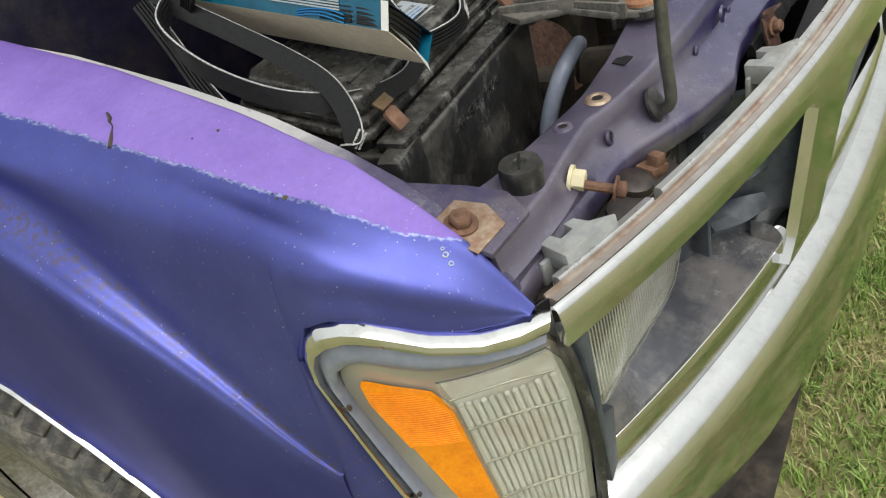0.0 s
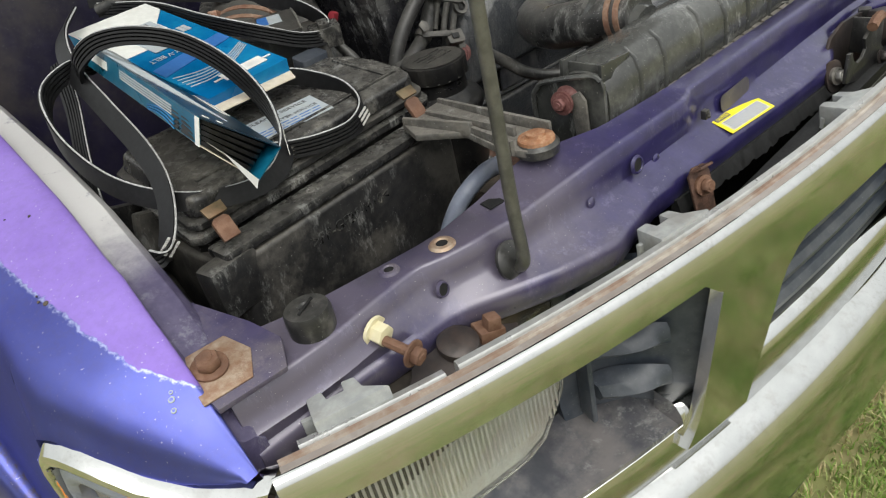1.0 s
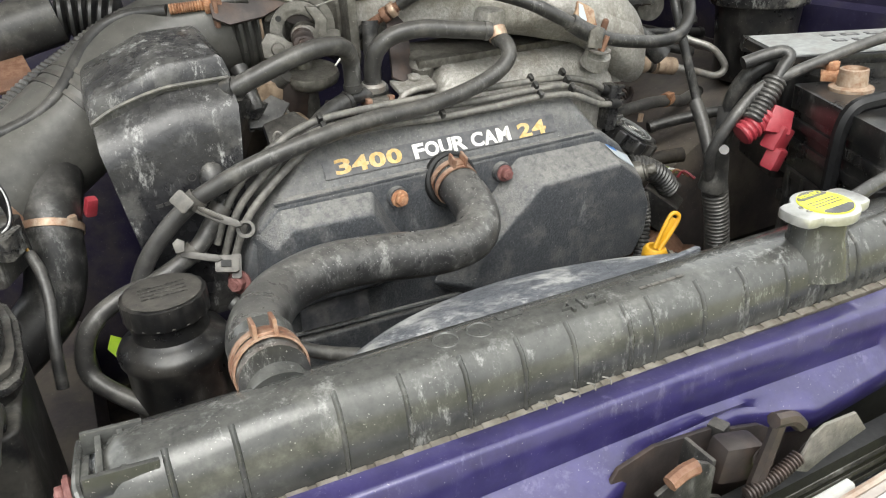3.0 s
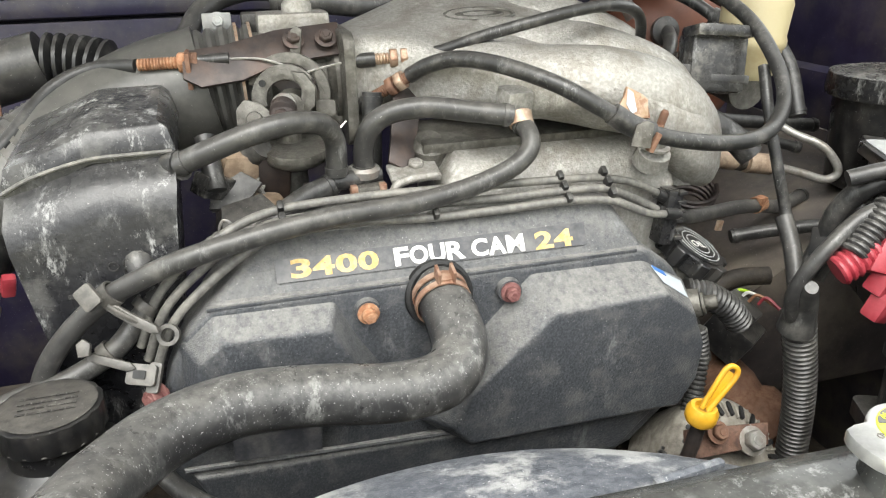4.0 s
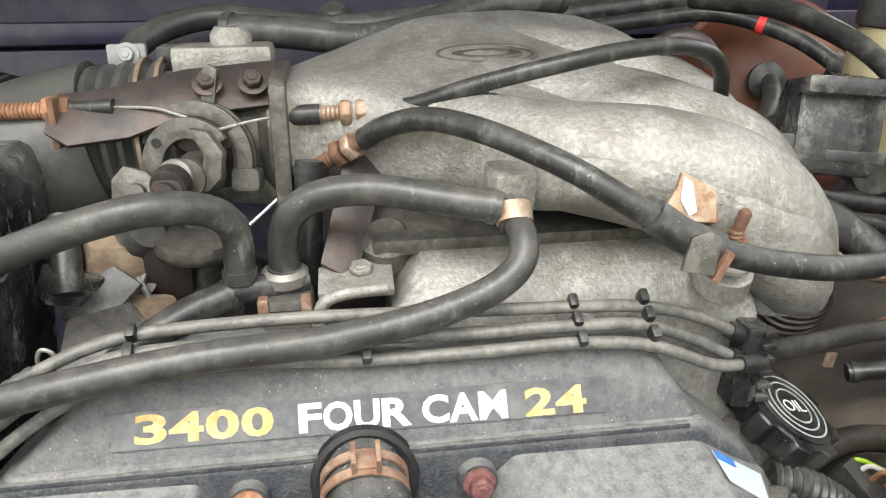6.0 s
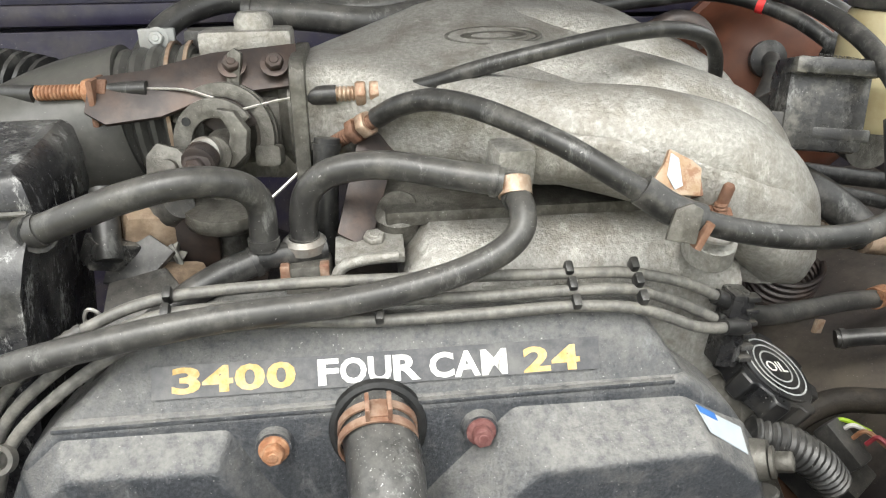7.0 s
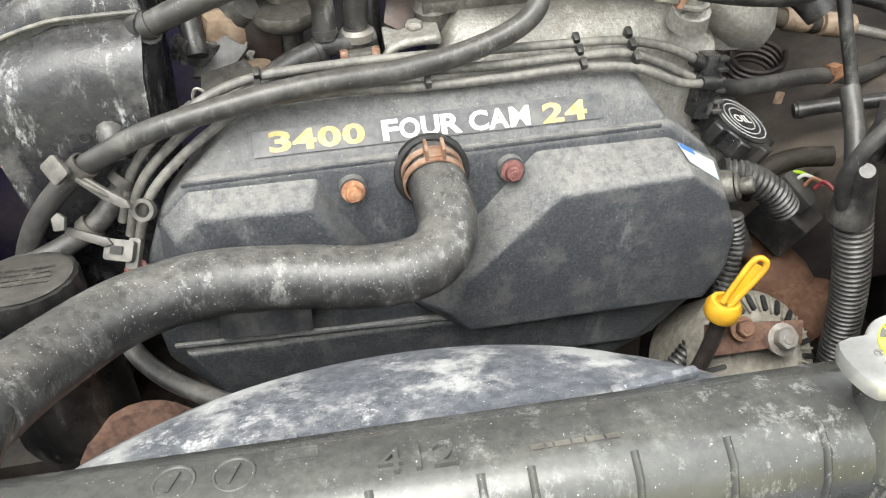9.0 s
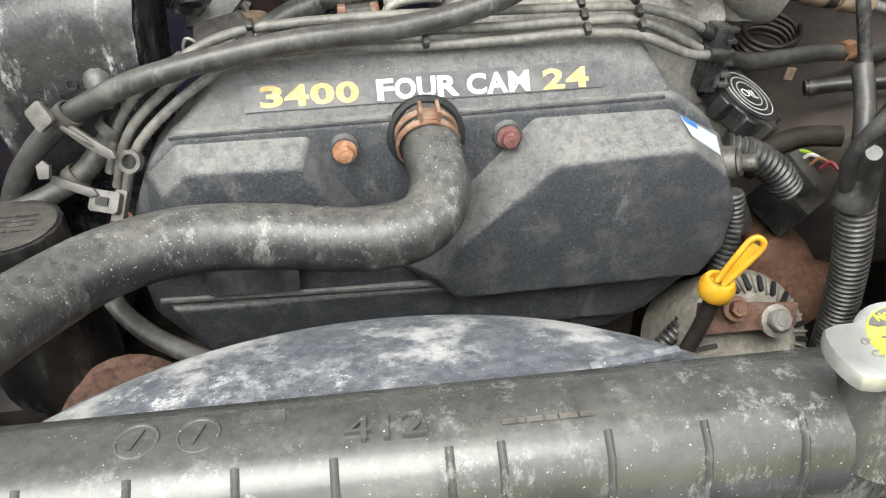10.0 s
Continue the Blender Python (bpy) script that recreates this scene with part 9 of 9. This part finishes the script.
part("cap_top", lathe([(0, 0.018), (0.026, 0.018), (0.026, 0.0195), (0.024, 0.02), (0, 0.02)], OM, 32), "battery", oil)
for r in (0.0225, 0.0175, 0.0125):
    part("print_ring", lathe([(r - 0.0011, 0.0201), (r, 0.0201), (r, 0.0205), (r - 0.0011, 0.0205), (r - 0.0011, 0.0201)], OM, 36), "grille_tab", oil, "worn white print")
part("cap_word", lettering("OIL", OM @ pose(0, 0, 0, 0, 0, -60) @ Matrix.Translation((-0.009, -0.004, 0.0202)), 0.008, 0.018, 0.0004), "white_paint", oil)

dip = thing("oil_dipstick", (1.435, 0.465, 0.95), "yellow plastic dipstick handle on a steel tube", "dipstick")
part("dip_tube", tube([(1.435, 0.465, 1.045), (1.43, 0.47, 1.0), (1.415, 0.478, 0.93), (1.40, 0.485, 0.85)], 0.0075, 10, 4), "dark_steel", dip, "dark steel guide tube")
part("dip_collar", lathe([(0, 0), (0.0135, 0), (0.0155, 0.004), (0.0155, 0.013), (0.0125, 0.018), (0.009, 0.018), (0.008, 0.013), (0, 0.013)], axis((1.434, 0.466, 1.042), (0.1, -0.1, 1)), 20), "yellow", dip)
DM = plane((1.435, 0.464, 1.058), (0.58, 0.12, 0.8), (-0.3, -0.9, 0.2))
loop = [DM @ Vector(p) for p in ((0.0, -0.0034, 0.004), (0.013, -0.0046, 0.004), (0.040, -0.0062, 0.004), (0.048, -0.0044, 0.004), (0.050, 0.0, 0.004), (0.048, 0.0044, 0.004), (0.040, 0.0062, 0.004), (0.013, 0.0046, 0.004), (0.0, 0.0034, 0.004))]
bm = tube(loop, 0.0028, 10, 5)
prism([(0.002, -0.003), (0.044, -0.0044), (0.044, 0.0044), (0.002, 0.003)], DM @ Matrix.Translation((0, 0, 0.0012)), 0.003, 0.0004, bm)
part("dip_handle", bm, "yellow", dip)

alt = thing("alternator", (1.50, 0.52, 0.85), "grey cast alternator with cooling slots and rusty bracket", "alternator")
AM = axis((1.495, 0.50, 0.955), (0.12, -0.72, 0.68))
part("alternator_case", lathe([(0, -0.08), (0.066, -0.08), (0.068, 0.0), (0.066, 0.008), (0.058, 0.018), (0.036, 0.026), (0.030, 0.024), (0.018, 0.026), (0, 0.026)], AM, 40), "dusty_casting", alt, "dust-caked cast end frame")
for k in range(22):
    a = 2 * math.pi * k / 22
    placed("cooling_slot", prism(rounded(0.018, 0.0050, 0.0022), Matrix.Identity(4), 0.004, 0.0), "black_fin", alt, AM @ Matrix.Rotation(a, 4, "Z") @ Matrix.Translation((0.050, 0, 0.0192)) @ Matrix.Rotation(0.46, 4, "Y"))
    placed("slot_rib", box((0, 0, 0), (0.020, 0.0022, 0.004), (0, 0, 0), 0.0008), "dusty_casting", alt, AM @ Matrix.Rotation(a + math.pi / 22, 4, "Z") @ Matrix.Translation((0.050, 0, 0.0222)) @ Matrix.Rotation(0.46, 4, "Y"))
part("alt_bracket", prism([(-0.05, -0.014), (0.045, -0.010), (0.05, 0.012), (-0.045, 0.016)], plane((1.478, 0.478, 1.0), (1, 0.1, -0.15), (0, -0.8, 0.6)), 0.006, 0.0015), "rust_dark", alt, "dark rusty bracket")
part("alt_bolt", hexbolt((1.505, 0.472, 0.998), (0, -0.8, 0.6), 0.011, 0.010), "steel", alt, "zinc bolt")
part("alt_bolt", hexbolt((1.462, 0.472, 1.018), (0, -0.8, 0.6), 0.008, 0.008), "rust", alt, "rusty bolt")

loom = thing("wiring_loom", (1.6, 0.53, 0.9), "thick corrugated wiring loom branching beside the battery", "wiring loom")
part("trunk", ribbed([(1.588, 0.527, 1.105), (1.597, 0.528, 1.07), (1.610, 0.53, 1.02), (1.622, 0.535, 0.96), (1.63, 0.54, 0.88)], 0.0180, 0.0062, 0.14, 18), "hose_grey", loom, "thick corrugated trunk")
part("neck", tube([(1.586, 0.525, 1.085), (1.583, 0.518, 1.118), (1.572, 0.504, 1.142), (1.566, 0.494, 1.152)], lambda s: 0.0195 - 0.013 * s, 16, 4), "hose_grey", loom, "taped neck of the loom")
part("branch", ribbed([(1.600, 0.487, 1.185), (1.615, 0.489, 1.200), (1.629, 0.491, 1.216), (1.642, 0.493, 1.231)], 0.0150, 0.006, 0.14, 14), "hose_grey", loom)
part("branch_end", tube([(1.642, 0.493, 1.231), (1.653, 0.495, 1.244), (1.664, 0.496, 1.256), (1.66, 0.505, 1.262), (1.64, 0.515, 1.258), (1.615, 0.525, 1.25)], 0.0085, 10, 4), "rubber", loom)
part("bare_cable", tube([(1.582, 0.525, 1.09), (1.566, 0.515, 1.118), (1.560, 0.508, 1.145), (1.574, 0.499, 1.183), (1.617, 0.499, 1.220), (1.661, 0.487, 1.237), (1.70, 0.475, 1.25), (1.78, 0.449, 1.273), (1.85, 0.43, 1.28)], 0.0075, 10, 5), "hose_grey", loom, "grey battery cable")
part("thin_wire", tube([(1.607, 0.66, 1.34), (1.600, 0.635, 1.30), (1.605, 0.615, 1.245), (1.615, 0.60, 1.19), (1.61, 0.575, 1.155), (1.598, 0.545, 1.12)], 0.0065, 10, 5), "rubber", loom, "black wire dropping to the loom")
part("wire_sleeve", tube([(1.612, 0.598, 1.185), (1.61, 0.575, 1.155), (1.598, 0.545, 1.12)], 0.0095, 12, 4), "hose_grey", loom)
redc = thing("red_connector", (1.60, 0.47, 1.10), "faded red plastic battery connector with ribbed boot", "connector")
part("boot", ribbed([(1.588, 0.490, 1.168), (1.604, 0.487, 1.178), (1.624, 0.483, 1.191)], 0.0165, 0.008, 0.12, 12), "red_plastic", redc, "ribbed red boot")
part("flap", prism([(-0.018, -0.012), (0.016, -0.018), (0.022, 0.012), (-0.004, 0.022)], plane((1.626, 0.474, 1.182), (1, -0.1, -0.2), (-0.3, -0.85, 0.4)), 0.012, 0.003), "red_plastic", redc, "red hinged flap")
part("shell", join(box((1.630, 0.468, 1.162), (0.030, 0.022, 0.034), (10, 24, 10), 0.004), box((1.622, 0.462, 1.138), (0.022, 0.020, 0.030), (10, 18, 10), 0.004)), "red_plastic", redc)
loom2 = thing("wiring_conduit", (1.5, 0.58, 1.05), "short corrugated conduit behind the timing cover", "wiring conduit")
part("conduit", ribbed([(1.478, 0.575, 1.125), (1.503, 0.570, 1.118), (1.53, 0.568, 1.10), (1.552, 0.570, 1.075)], 0.0155, 0.006, 0.15, 14), "rubber", loom2)
plug = thing("wiring_plug", (1.62, 0.65, 0.98), "black engine wiring plug with coloured wires", "wiring plug")
part("plug_body", box((1.62, 0.665, 1.0), (0.05, 0.06, 0.05), (30, 0, 35), 0.004), "plastic", plug)
part("plug_head", box((1.618, 0.648, 1.045), (0.022, 0.045, 0.02), (35, 0, 30), 0.003), "hose_grey", plug)
for i, c in enumerate(("green", "white_paint", "rust_light", "red_plastic")):
    part("plug_wire", tube([(1.612 + i * 0.006, 0.665 - i * 0.010, 1.054), (1.622 + i * 0.005, 0.66 - i * 0.01, 1.064), (1.645, 0.65 - i * 0.012, 1.055)], 0.0022, 6, 4), c, plug)
part("plug_sleeve", tube([(1.56, 0.66, 1.045), (1.59, 0.675, 1.06), (1.63, 0.68, 1.07), (1.67, 0.67, 1.072)], 0.012, 10, 4), "dirt", plug, "taped grimy sleeve")

steer = thing("steering_joint", (1.66, 0.66, 0.8), "rusty steering shaft joint low in the bay", "steering joint")
part("joint", lathe([(0, 0), (0.03, 0), (0.036, 0.012), (0.036, 0.03), (0.028, 0.04), (0.032, 0.055), (0.032, 0.08), (0.02, 0.09), (0, 0.09)], axis((1.663, 0.61, 0.875), (-0.45, 0.6, 0.5)) @ Matrix.Diagonal((1.25, 1.25, 1.25, 1)), 22), "rust", steer)
part("shaft", tube([(1.63, 0.665, 0.93), (1.58, 0.74, 0.97), (1.50, 0.84, 1.0)], 0.022, 14, 3), "rust", steer)
part("clamp_bolt", hexbolt((1.665, 0.60, 0.87), (0.3, -0.9, 0.3), 0.012, 0.014), "rust", steer)

# lines on the inner wheel arch
hr = hose_thing("fuel_hose", [(1.494, 0.68, 1.179), (1.521, 0.69, 1.166), (1.555, 0.7, 1.155), (1.608, 0.72, 1.147), (1.66, 0.74, 1.141), (1.715, 0.76, 1.131), (1.761, 0.775, 1.12), (1.823, 0.8, 1.122)], 0.0095, "dirty brown rubber hose with a copper-coloured clip", "hose_grey")
part("spring_clip", join(ring((1.706, 0.757, 1.133), (0.85, 0.32, 0.02), 0.0098, 0.0016, 0.016), box((1.712, 0.751, 1.141), (0.014, 0.008, 0.010), (0, 0, 20), 0.001)), "rust_light", hr, "coppery spring clip")
br = hose_thing("hydraulic_line", [(1.55, 0.79, 1.23), (1.60, 0.79, 1.213), (1.66, 0.787, 1.195), (1.70, 0.785, 1.187)], 0.011, "brown hydraulic hose with tan crimped fittings", "dirt")
part("crimp", lathe([(0, 0), (0.012, 0), (0.0135, 0.004), (0.0135, 0.03), (0.010, 0.036), (0.010, 0.05), (0, 0.05)], axis((1.655, 0.787, 1.197), (1, -0.02, -0.22)), 16), "tan", br, "tan crimped ferrule")
part("block", lathe([(0, 0), (0.0145, 0), (0.0145, 0.04), (0.010, 0.045), (0, 0.045)], axis((1.703, 0.785, 1.187), (1, -0.02, -0.18)), 16), "tan", br, "tan hydraulic block")
part("steel_pipe", tube([(1.745, 0.784, 1.178), (1.79, 0.778, 1.165), (1.825, 0.765, 1.155), (1.838, 0.76, 1.17), (1.82, 0.775, 1.20), (1.79, 0.80, 1.215), (1.77, 0.825, 1.23)], 0.006, 10, 5), "steel", br, "bent steel pipe")
coil = thing("coiled_pipe", (1.66, 0.85, 1.08), "thin dark pipe wound into a loose coil", "coiled pipe")
cp = []
for k in range(61):
    a = 2 * math.pi * k / 12
    cp.append((1.655 + 0.036 * math.cos(a) + 0.0002 * k, 0.84 + 0.022 * math.sin(a), 1.108 + 0.016 * math.sin(a) + k * 0.0005))
part("coil", tube(cp, 0.0034, 7, 2), "dark_steel", coil)
cp = []
for k in range(49):
    a = 2 * math.pi * k / 12
    cp.append((1.555 + 0.030 * math.cos(a), 0.85 + 0.02 * math.sin(a), 1.10 + 0.018 * math.sin(a) + k * 0.001))
part("coil", tube(cp, 0.0034, 7, 2), "dark_steel", coil)
for i, (pts, r) in enumerate((([(1.60, 0.86, 1.20), (1.68, 0.88, 1.21), (1.76, 0.87, 1.20), (1.84, 0.84, 1.18)], 0.008), ([(1.56, 0.92, 1.22), (1.66, 0.93, 1.225), (1.78, 0.91, 1.21), (1.90, 0.88, 1.20)], 0.010), ([(1.80, 0.60, 1.10), (1.78, 0.68, 1.12), (1.72, 0.72, 1.11), (1.66, 0.74, 1.10)], 0.009))):
    hose_thing("wiring_run", pts, r, "grimy black wiring run over the wheel arch", "rubber", group="wheel arch wiring")
part("yellow_tab", box((1.624, 0.72, 1.128), (0.012, 0.004, 0.014), (0, 15, 20), 0.001), "brass", hr, "dull yellow tab")

junk = thing("wiring_bundle", (1.65, 0.55, 1.15), "tangle of taped black wiring and plugs behind the battery", "wiring bundle")
part("taped_wire", tube([(1.62, 0.56, 1.13), (1.632, 0.555, 1.17), (1.635, 0.545, 1.21), (1.65, 0.53, 1.238), (1.68, 0.52, 1.245)], 0.012, 12, 4), "rubber", junk)
part("taped_wire", tube([(1.64, 0.565, 1.12), (1.648, 0.558, 1.16), (1.655, 0.548, 1.2), (1.67, 0.53, 1.222)], 0.009, 10, 4), "plastic", junk)
part("bundle_plug", box((1.652, 0.54, 1.205), (0.024, 0.03, 0.022), (20, 10, 40), 0.003), "plastic", junk, "black wiring plug")
part("bundle_plug", box((1.63, 0.55, 1.17), (0.02, 0.028, 0.03), (-10, 20, 20), 0.003), "plastic", junk, "black wiring plug")

# ---- battery ----
bat = thing("battery", (1.703, 0.356, 1.0), "black car battery with ridged case, strap and corroded terminal", "battery")
BM = pose(1.703, 0.356, 1.105, 0, 0, -24)
part("case", prism(rounded(0.165, 0.205, 0.008), BM @ Matrix.Translation((0, 0, -0.10)), 0.19, 0.004), "battery", bat)
part("lid", prism(rounded(0.172, 0.212, 0.008), BM @ Matrix.Translation((0, 0, 0.088)), 0.03, 0.005), "battery", bat)
for z_ in (0.066, 0.040, 0.0, -0.04):
    part("case_ridge", prism(rounded(0.174, 0.214, 0.008), BM @ Matrix.Translation((0, 0, z_)), 0.012, 0.004), "battery", bat)
for k in range(5):
    placed("side_rib", box((0, 0, 0), (0.006, 0.010, 0.10), (0, 0, 0), 0.002), "battery", bat, BM @ Matrix.Translation((-0.085, -0.08 + 0.04 * k, -0.04)))
part("top_sticker", sheet(rect(0.075, 0.07, 0.035, -0.01), BM @ Matrix.Translation((0, 0, 0.118)), 0.001), "white_paint", bat, "white sticker")
part("red_sticker", sheet(rect(0.03, 0.016, 0.02, 0.012), BM @ Matrix.Translation((0, 0, 0.119)), 0.0006), "red_plastic", bat, "small red patch")
part("yellow_sticker", sheet(rect(0.022, 0.012, -0.008, 0.008), BM @ Matrix.Translation((0, 0, 0.119)), 0.0006), "label_yellow", bat, "small yellow patch")
post = part("terminal", lathe([(0, 0), (0.026, 0), (0.026, 0.004), (0.018, 0.006), (0.0165, 0.026), (0.014, 0.027), (0.0135, 0.02), (0, 0.02)], BM @ Matrix.Translation((-0.034, 0.062, 0.118)), 24), "brass", bat, "corroded brass terminal")
part("terminal_clamp", join(box((1.708, 0.452, 1.232), (0.045, 0.016, 0.010), (0, 0, -50), 0.002), hexbolt((1.712, 0.468, 1.234), (0, 0, 1), 0.009, 0.012)), "rust_light", post, "orange corroded clamp")
part("corrosion", tube([(1.728, 0.478, 1.232), (1.722, 0.49, 1.238), (1.705, 0.497, 1.236), (1.694, 0.505, 1.238)], 0.004, 8, 4), "brass", post, "crusted battery wire")
part("handle_strap", tube([BM @ Vector((-0.092, -0.03, -0.06)), BM @ Vector((-0.094, -0.03, 0.05)), BM @ Vector((-0.088, -0.03, 0.115)), BM @ Vector((-0.05, -0.025, 0.13)), BM @ Vector((0.05, -0.02, 0.135))], 0.009, 8, 6), "belt", bat, "black carrying strap")
part("tray", prism(rounded(0.2, 0.24, 0.01), BM @ Matrix.Translation((0, 0, -0.125)), 0.02, 0.004), "plastic", bat, "black tray")
relay = thing("relay_box", (1.825, 0.53, 1.05), "black relay box with a pale embossed cover plate", "relay box")
RM = pose(1.822, 0.530, 1.235, 0, 0, -26)
part("box_body", prism(rounded(0.22, 0.13, 0.01), RM @ Matrix.Translation((0, 0, -0.16)), 0.16, 0.005), "battery", relay)
lidr = part("box_cover", prism(rounded(0.245, 0.145, 0.012), RM, 0.014, 0.004), "battery", relay, "black box cover")
part("cover_plate", sheet(rounded(0.232, 0.132, 0.008), RM @ Matrix.Translation((0, 0, 0.014)), 0.0012), "grille_tab", lidr, "pale grey printed plate")
for k in range(7):
    part("plate_mark", sheet(rounded(0.018 + 0.006 * (k % 2), 0.016, 0.003), RM @ Matrix.Translation((0.0 + 0.032 * (k % 4) - 0.01, 0.04 - 0.035 * (k // 4), 0.0152)), 0.0006), "label_black", lidr, "dark embossed mark")
    part("mark_centre", sheet(rounded(0.010, 0.008, 0.002), RM @ Matrix.Translation((0.0 + 0.032 * (k % 4) - 0.01, 0.04 - 0.035 * (k // 4), 0.0158)), 0.0005), "grille_tab", lidr)
can = thing("canister", (1.905, 0.765, 1.14), "black plastic canister with a grey lid and a small plug", "canister")
part("can_body", lathe([(0, 0), (0.055, 0), (0.062, 0.01), (0.068, 0.10), (0.07, 0.13), (0, 0.13)], axis((1.905, 0.765, 1.140), (0, 0, 1)), 28), "battery", can)
part("can_lid", lathe([(0, 0), (0.08, 0), (0.082, 0.006), (0.08, 0.03), (0.06, 0.034), (0, 0.034)], axis((1.905, 0.765, 1.268), (0, 0, 1)), 28), "plastic_dusty", can, "dusty grey lid")
part("can_plug", box((1.838, 0.712, 1.215), (0.028, 0.02, 0.022), (10, 5, -30), 0.003), "rubber", can, "black wiring plug")

# ---- engine block and dark clutter below ----
block = thing("engine_block", (1.2, 0.75, 0.6), "oily engine block and heads beneath the covers", "engine block")
part("block_casting", box((1.22, 0.80, 0.90), (0.42, 0.42, 0.42), (0, 0, 0), 0.02), "dirt", block)
part("head", box((1.06, 0.78, 1.13), (0.10, 0.30, 0.14), (0, 25, 0), 0.015), "alu_dark", block, "stained cylinder head")
part("head", box((1.46, 0.74, 1.06), (0.12, 0.30, 0.16), (0, -25, 0), 0.015), "alu_dark", block, "stained cylinder head")
part("rocker_cover", box((1.045, 0.80, 1.19), (0.07, 0.14, 0.05), (0, 25, 0), 0.012), "dirt", block)
part("tan_bracket", box((1.055, 0.685, 1.215), (0.035, 0.03, 0.06), (20, 10, 20), 0.008), "tan", block, "dusty tan bracket")
part("dark_bracket", prism([(-0.03, -0.02), (0.035, -0.015), (0.02, 0.02), (-0.02, 0.018)], plane((1.04, 0.64, 1.235), (1, 0.2, 0.1), (0, -0.6, 0.8)), 0.01, 0.002), "plastic", block)
part("casting", box((1.035, 0.7, 1.265), (0.046, 0.03, 0.05), (15, 10, 25), 0.012), "tan", block, "corroded tan casting")
part("casting_bolt", hexbolt((1.047, 0.7, 1.252), (0.1, -0.7, 0.7), 0.010, 0.008), "alu_dark", block, "grimy bolt")
part("dark_plate", prism([(-0.026, -0.014), (0.004, -0.024), (0.030, -0.006), (0.012, 0.016), (-0.010, 0.020)], plane((1.028, 0.68, 1.255), (1, 0.1, 0.2), (-0.1, -0.8, 0.6)), 0.006, 0.0015), "rubber", block, "bent black plate")
part("strap_post", box((1.069, 0.705, 1.243), (0.034, 0.010, 0.085), (18, 6, 0), 0.003), "dark_steel", block, "dark upright strap")
part("green_plug", lathe([(0, -0.02), (0.014, -0.02), (0.016, 0.0), (0.013, 0.012), (0, 0.012)], axis((1.054, 0.7, 1.286), (0.6, -0.5, 0.5)), 16), "hose_grey", block, "olive black plug")
part("wire_boot", tube([(1.015, 0.66, 1.261), (1.0125, 0.675, 1.2835), (1.01, 0.69, 1.306)], 0.010, 10, 4), "rubber", block, "black wire boot")
part("post_pipe", tube([(1.091, 0.72, 1.30), (1.091, 0.718, 1.25), (1.091, 0.715, 1.18)], 0.013, 12, 3), "alu_dark", block, "grimy pipe")
for k_ in range(5):
    part("loose_wire", tube([(1.010 + 0.008 * k_, 0.70, 1.285 - 0.004 * k_), (1.010 + 0.012 * k_, 0.685, 1.268 - 0.006 * k_), (1.010 + 0.010 * k_, 0.675, 1.235)], 0.0028, 7, 4), "rubber" if k_ % 2 else "plug_wire", block, "loose wire")
part("wire_plug", box((1.012, 0.675, 1.262), (0.035, 0.022, 0.022), (10, 20, 40), 0.003), "plastic_dusty", block, "dusty wiring plug")
part("cotter", tube([(1.018, 0.60, 1.235), (1.014, 0.598, 1.245), (1.018, 0.596, 1.254), (1.024, 0.597, 1.25), (1.022, 0.60, 1.24), (1.018, 0.602, 1.23)], 0.0014, 6, 4), "steel", block, "small steel cotter clip")
part("down_strap", box((1.10, 0.67, 1.20), (0.035, 0.012, 0.12), (15, 12, 0), 0.003), "dark_steel", block)
part("lower_hose", tube([(0.925, 0.49, 1.13), (0.943, 0.475, 1.112), (0.956, 0.46, 1.096), (0.976, 0.445, 1.084), (0.999, 0.43, 1.079), (1.027, 0.41, 1.078), (1.06, 0.39, 1.07)], 0.0075, 10, 5), "hose_grey", block, "thin grey hose")
part("rust_pulley", lathe([(0, 0), (0.055, 0), (0.06, 0.008), (0.05, 0.016), (0.055, 0.03), (0, 0.03)], axis((0.935, 0.47, 0.97), (0, -0.8, 0.5)), 28), "rust_dark", block, "rusty pulley low down")
for i, (c, s) in enumerate((((0.80, 0.40, 0.98), (0.06, 0.05, 0.10)), ((0.86, 0.34, 0.92), (0.10, 0.06, 0.08)), ((0.79, 0.32, 1.05), (0.02, 0.06, 0.04)))):
    part("bay_lug", box(c, s, (5 * i, 8, 20 * i), 0.008), "rust" if i == 1 else "dirt", block)
horn = thing("horn_ring", (0.70, 0.30, 1.0), "grey-white curved horn pipe behind the support", "horn")
part("pipe", tube([(0.665, 0.345, 1.00), (0.672, 0.335, 1.05), (0.69, 0.325, 1.085), (0.72, 0.32, 1.10), (0.75, 0.325, 1.095)], 0.009, 12, 5), "trim_grey", horn)
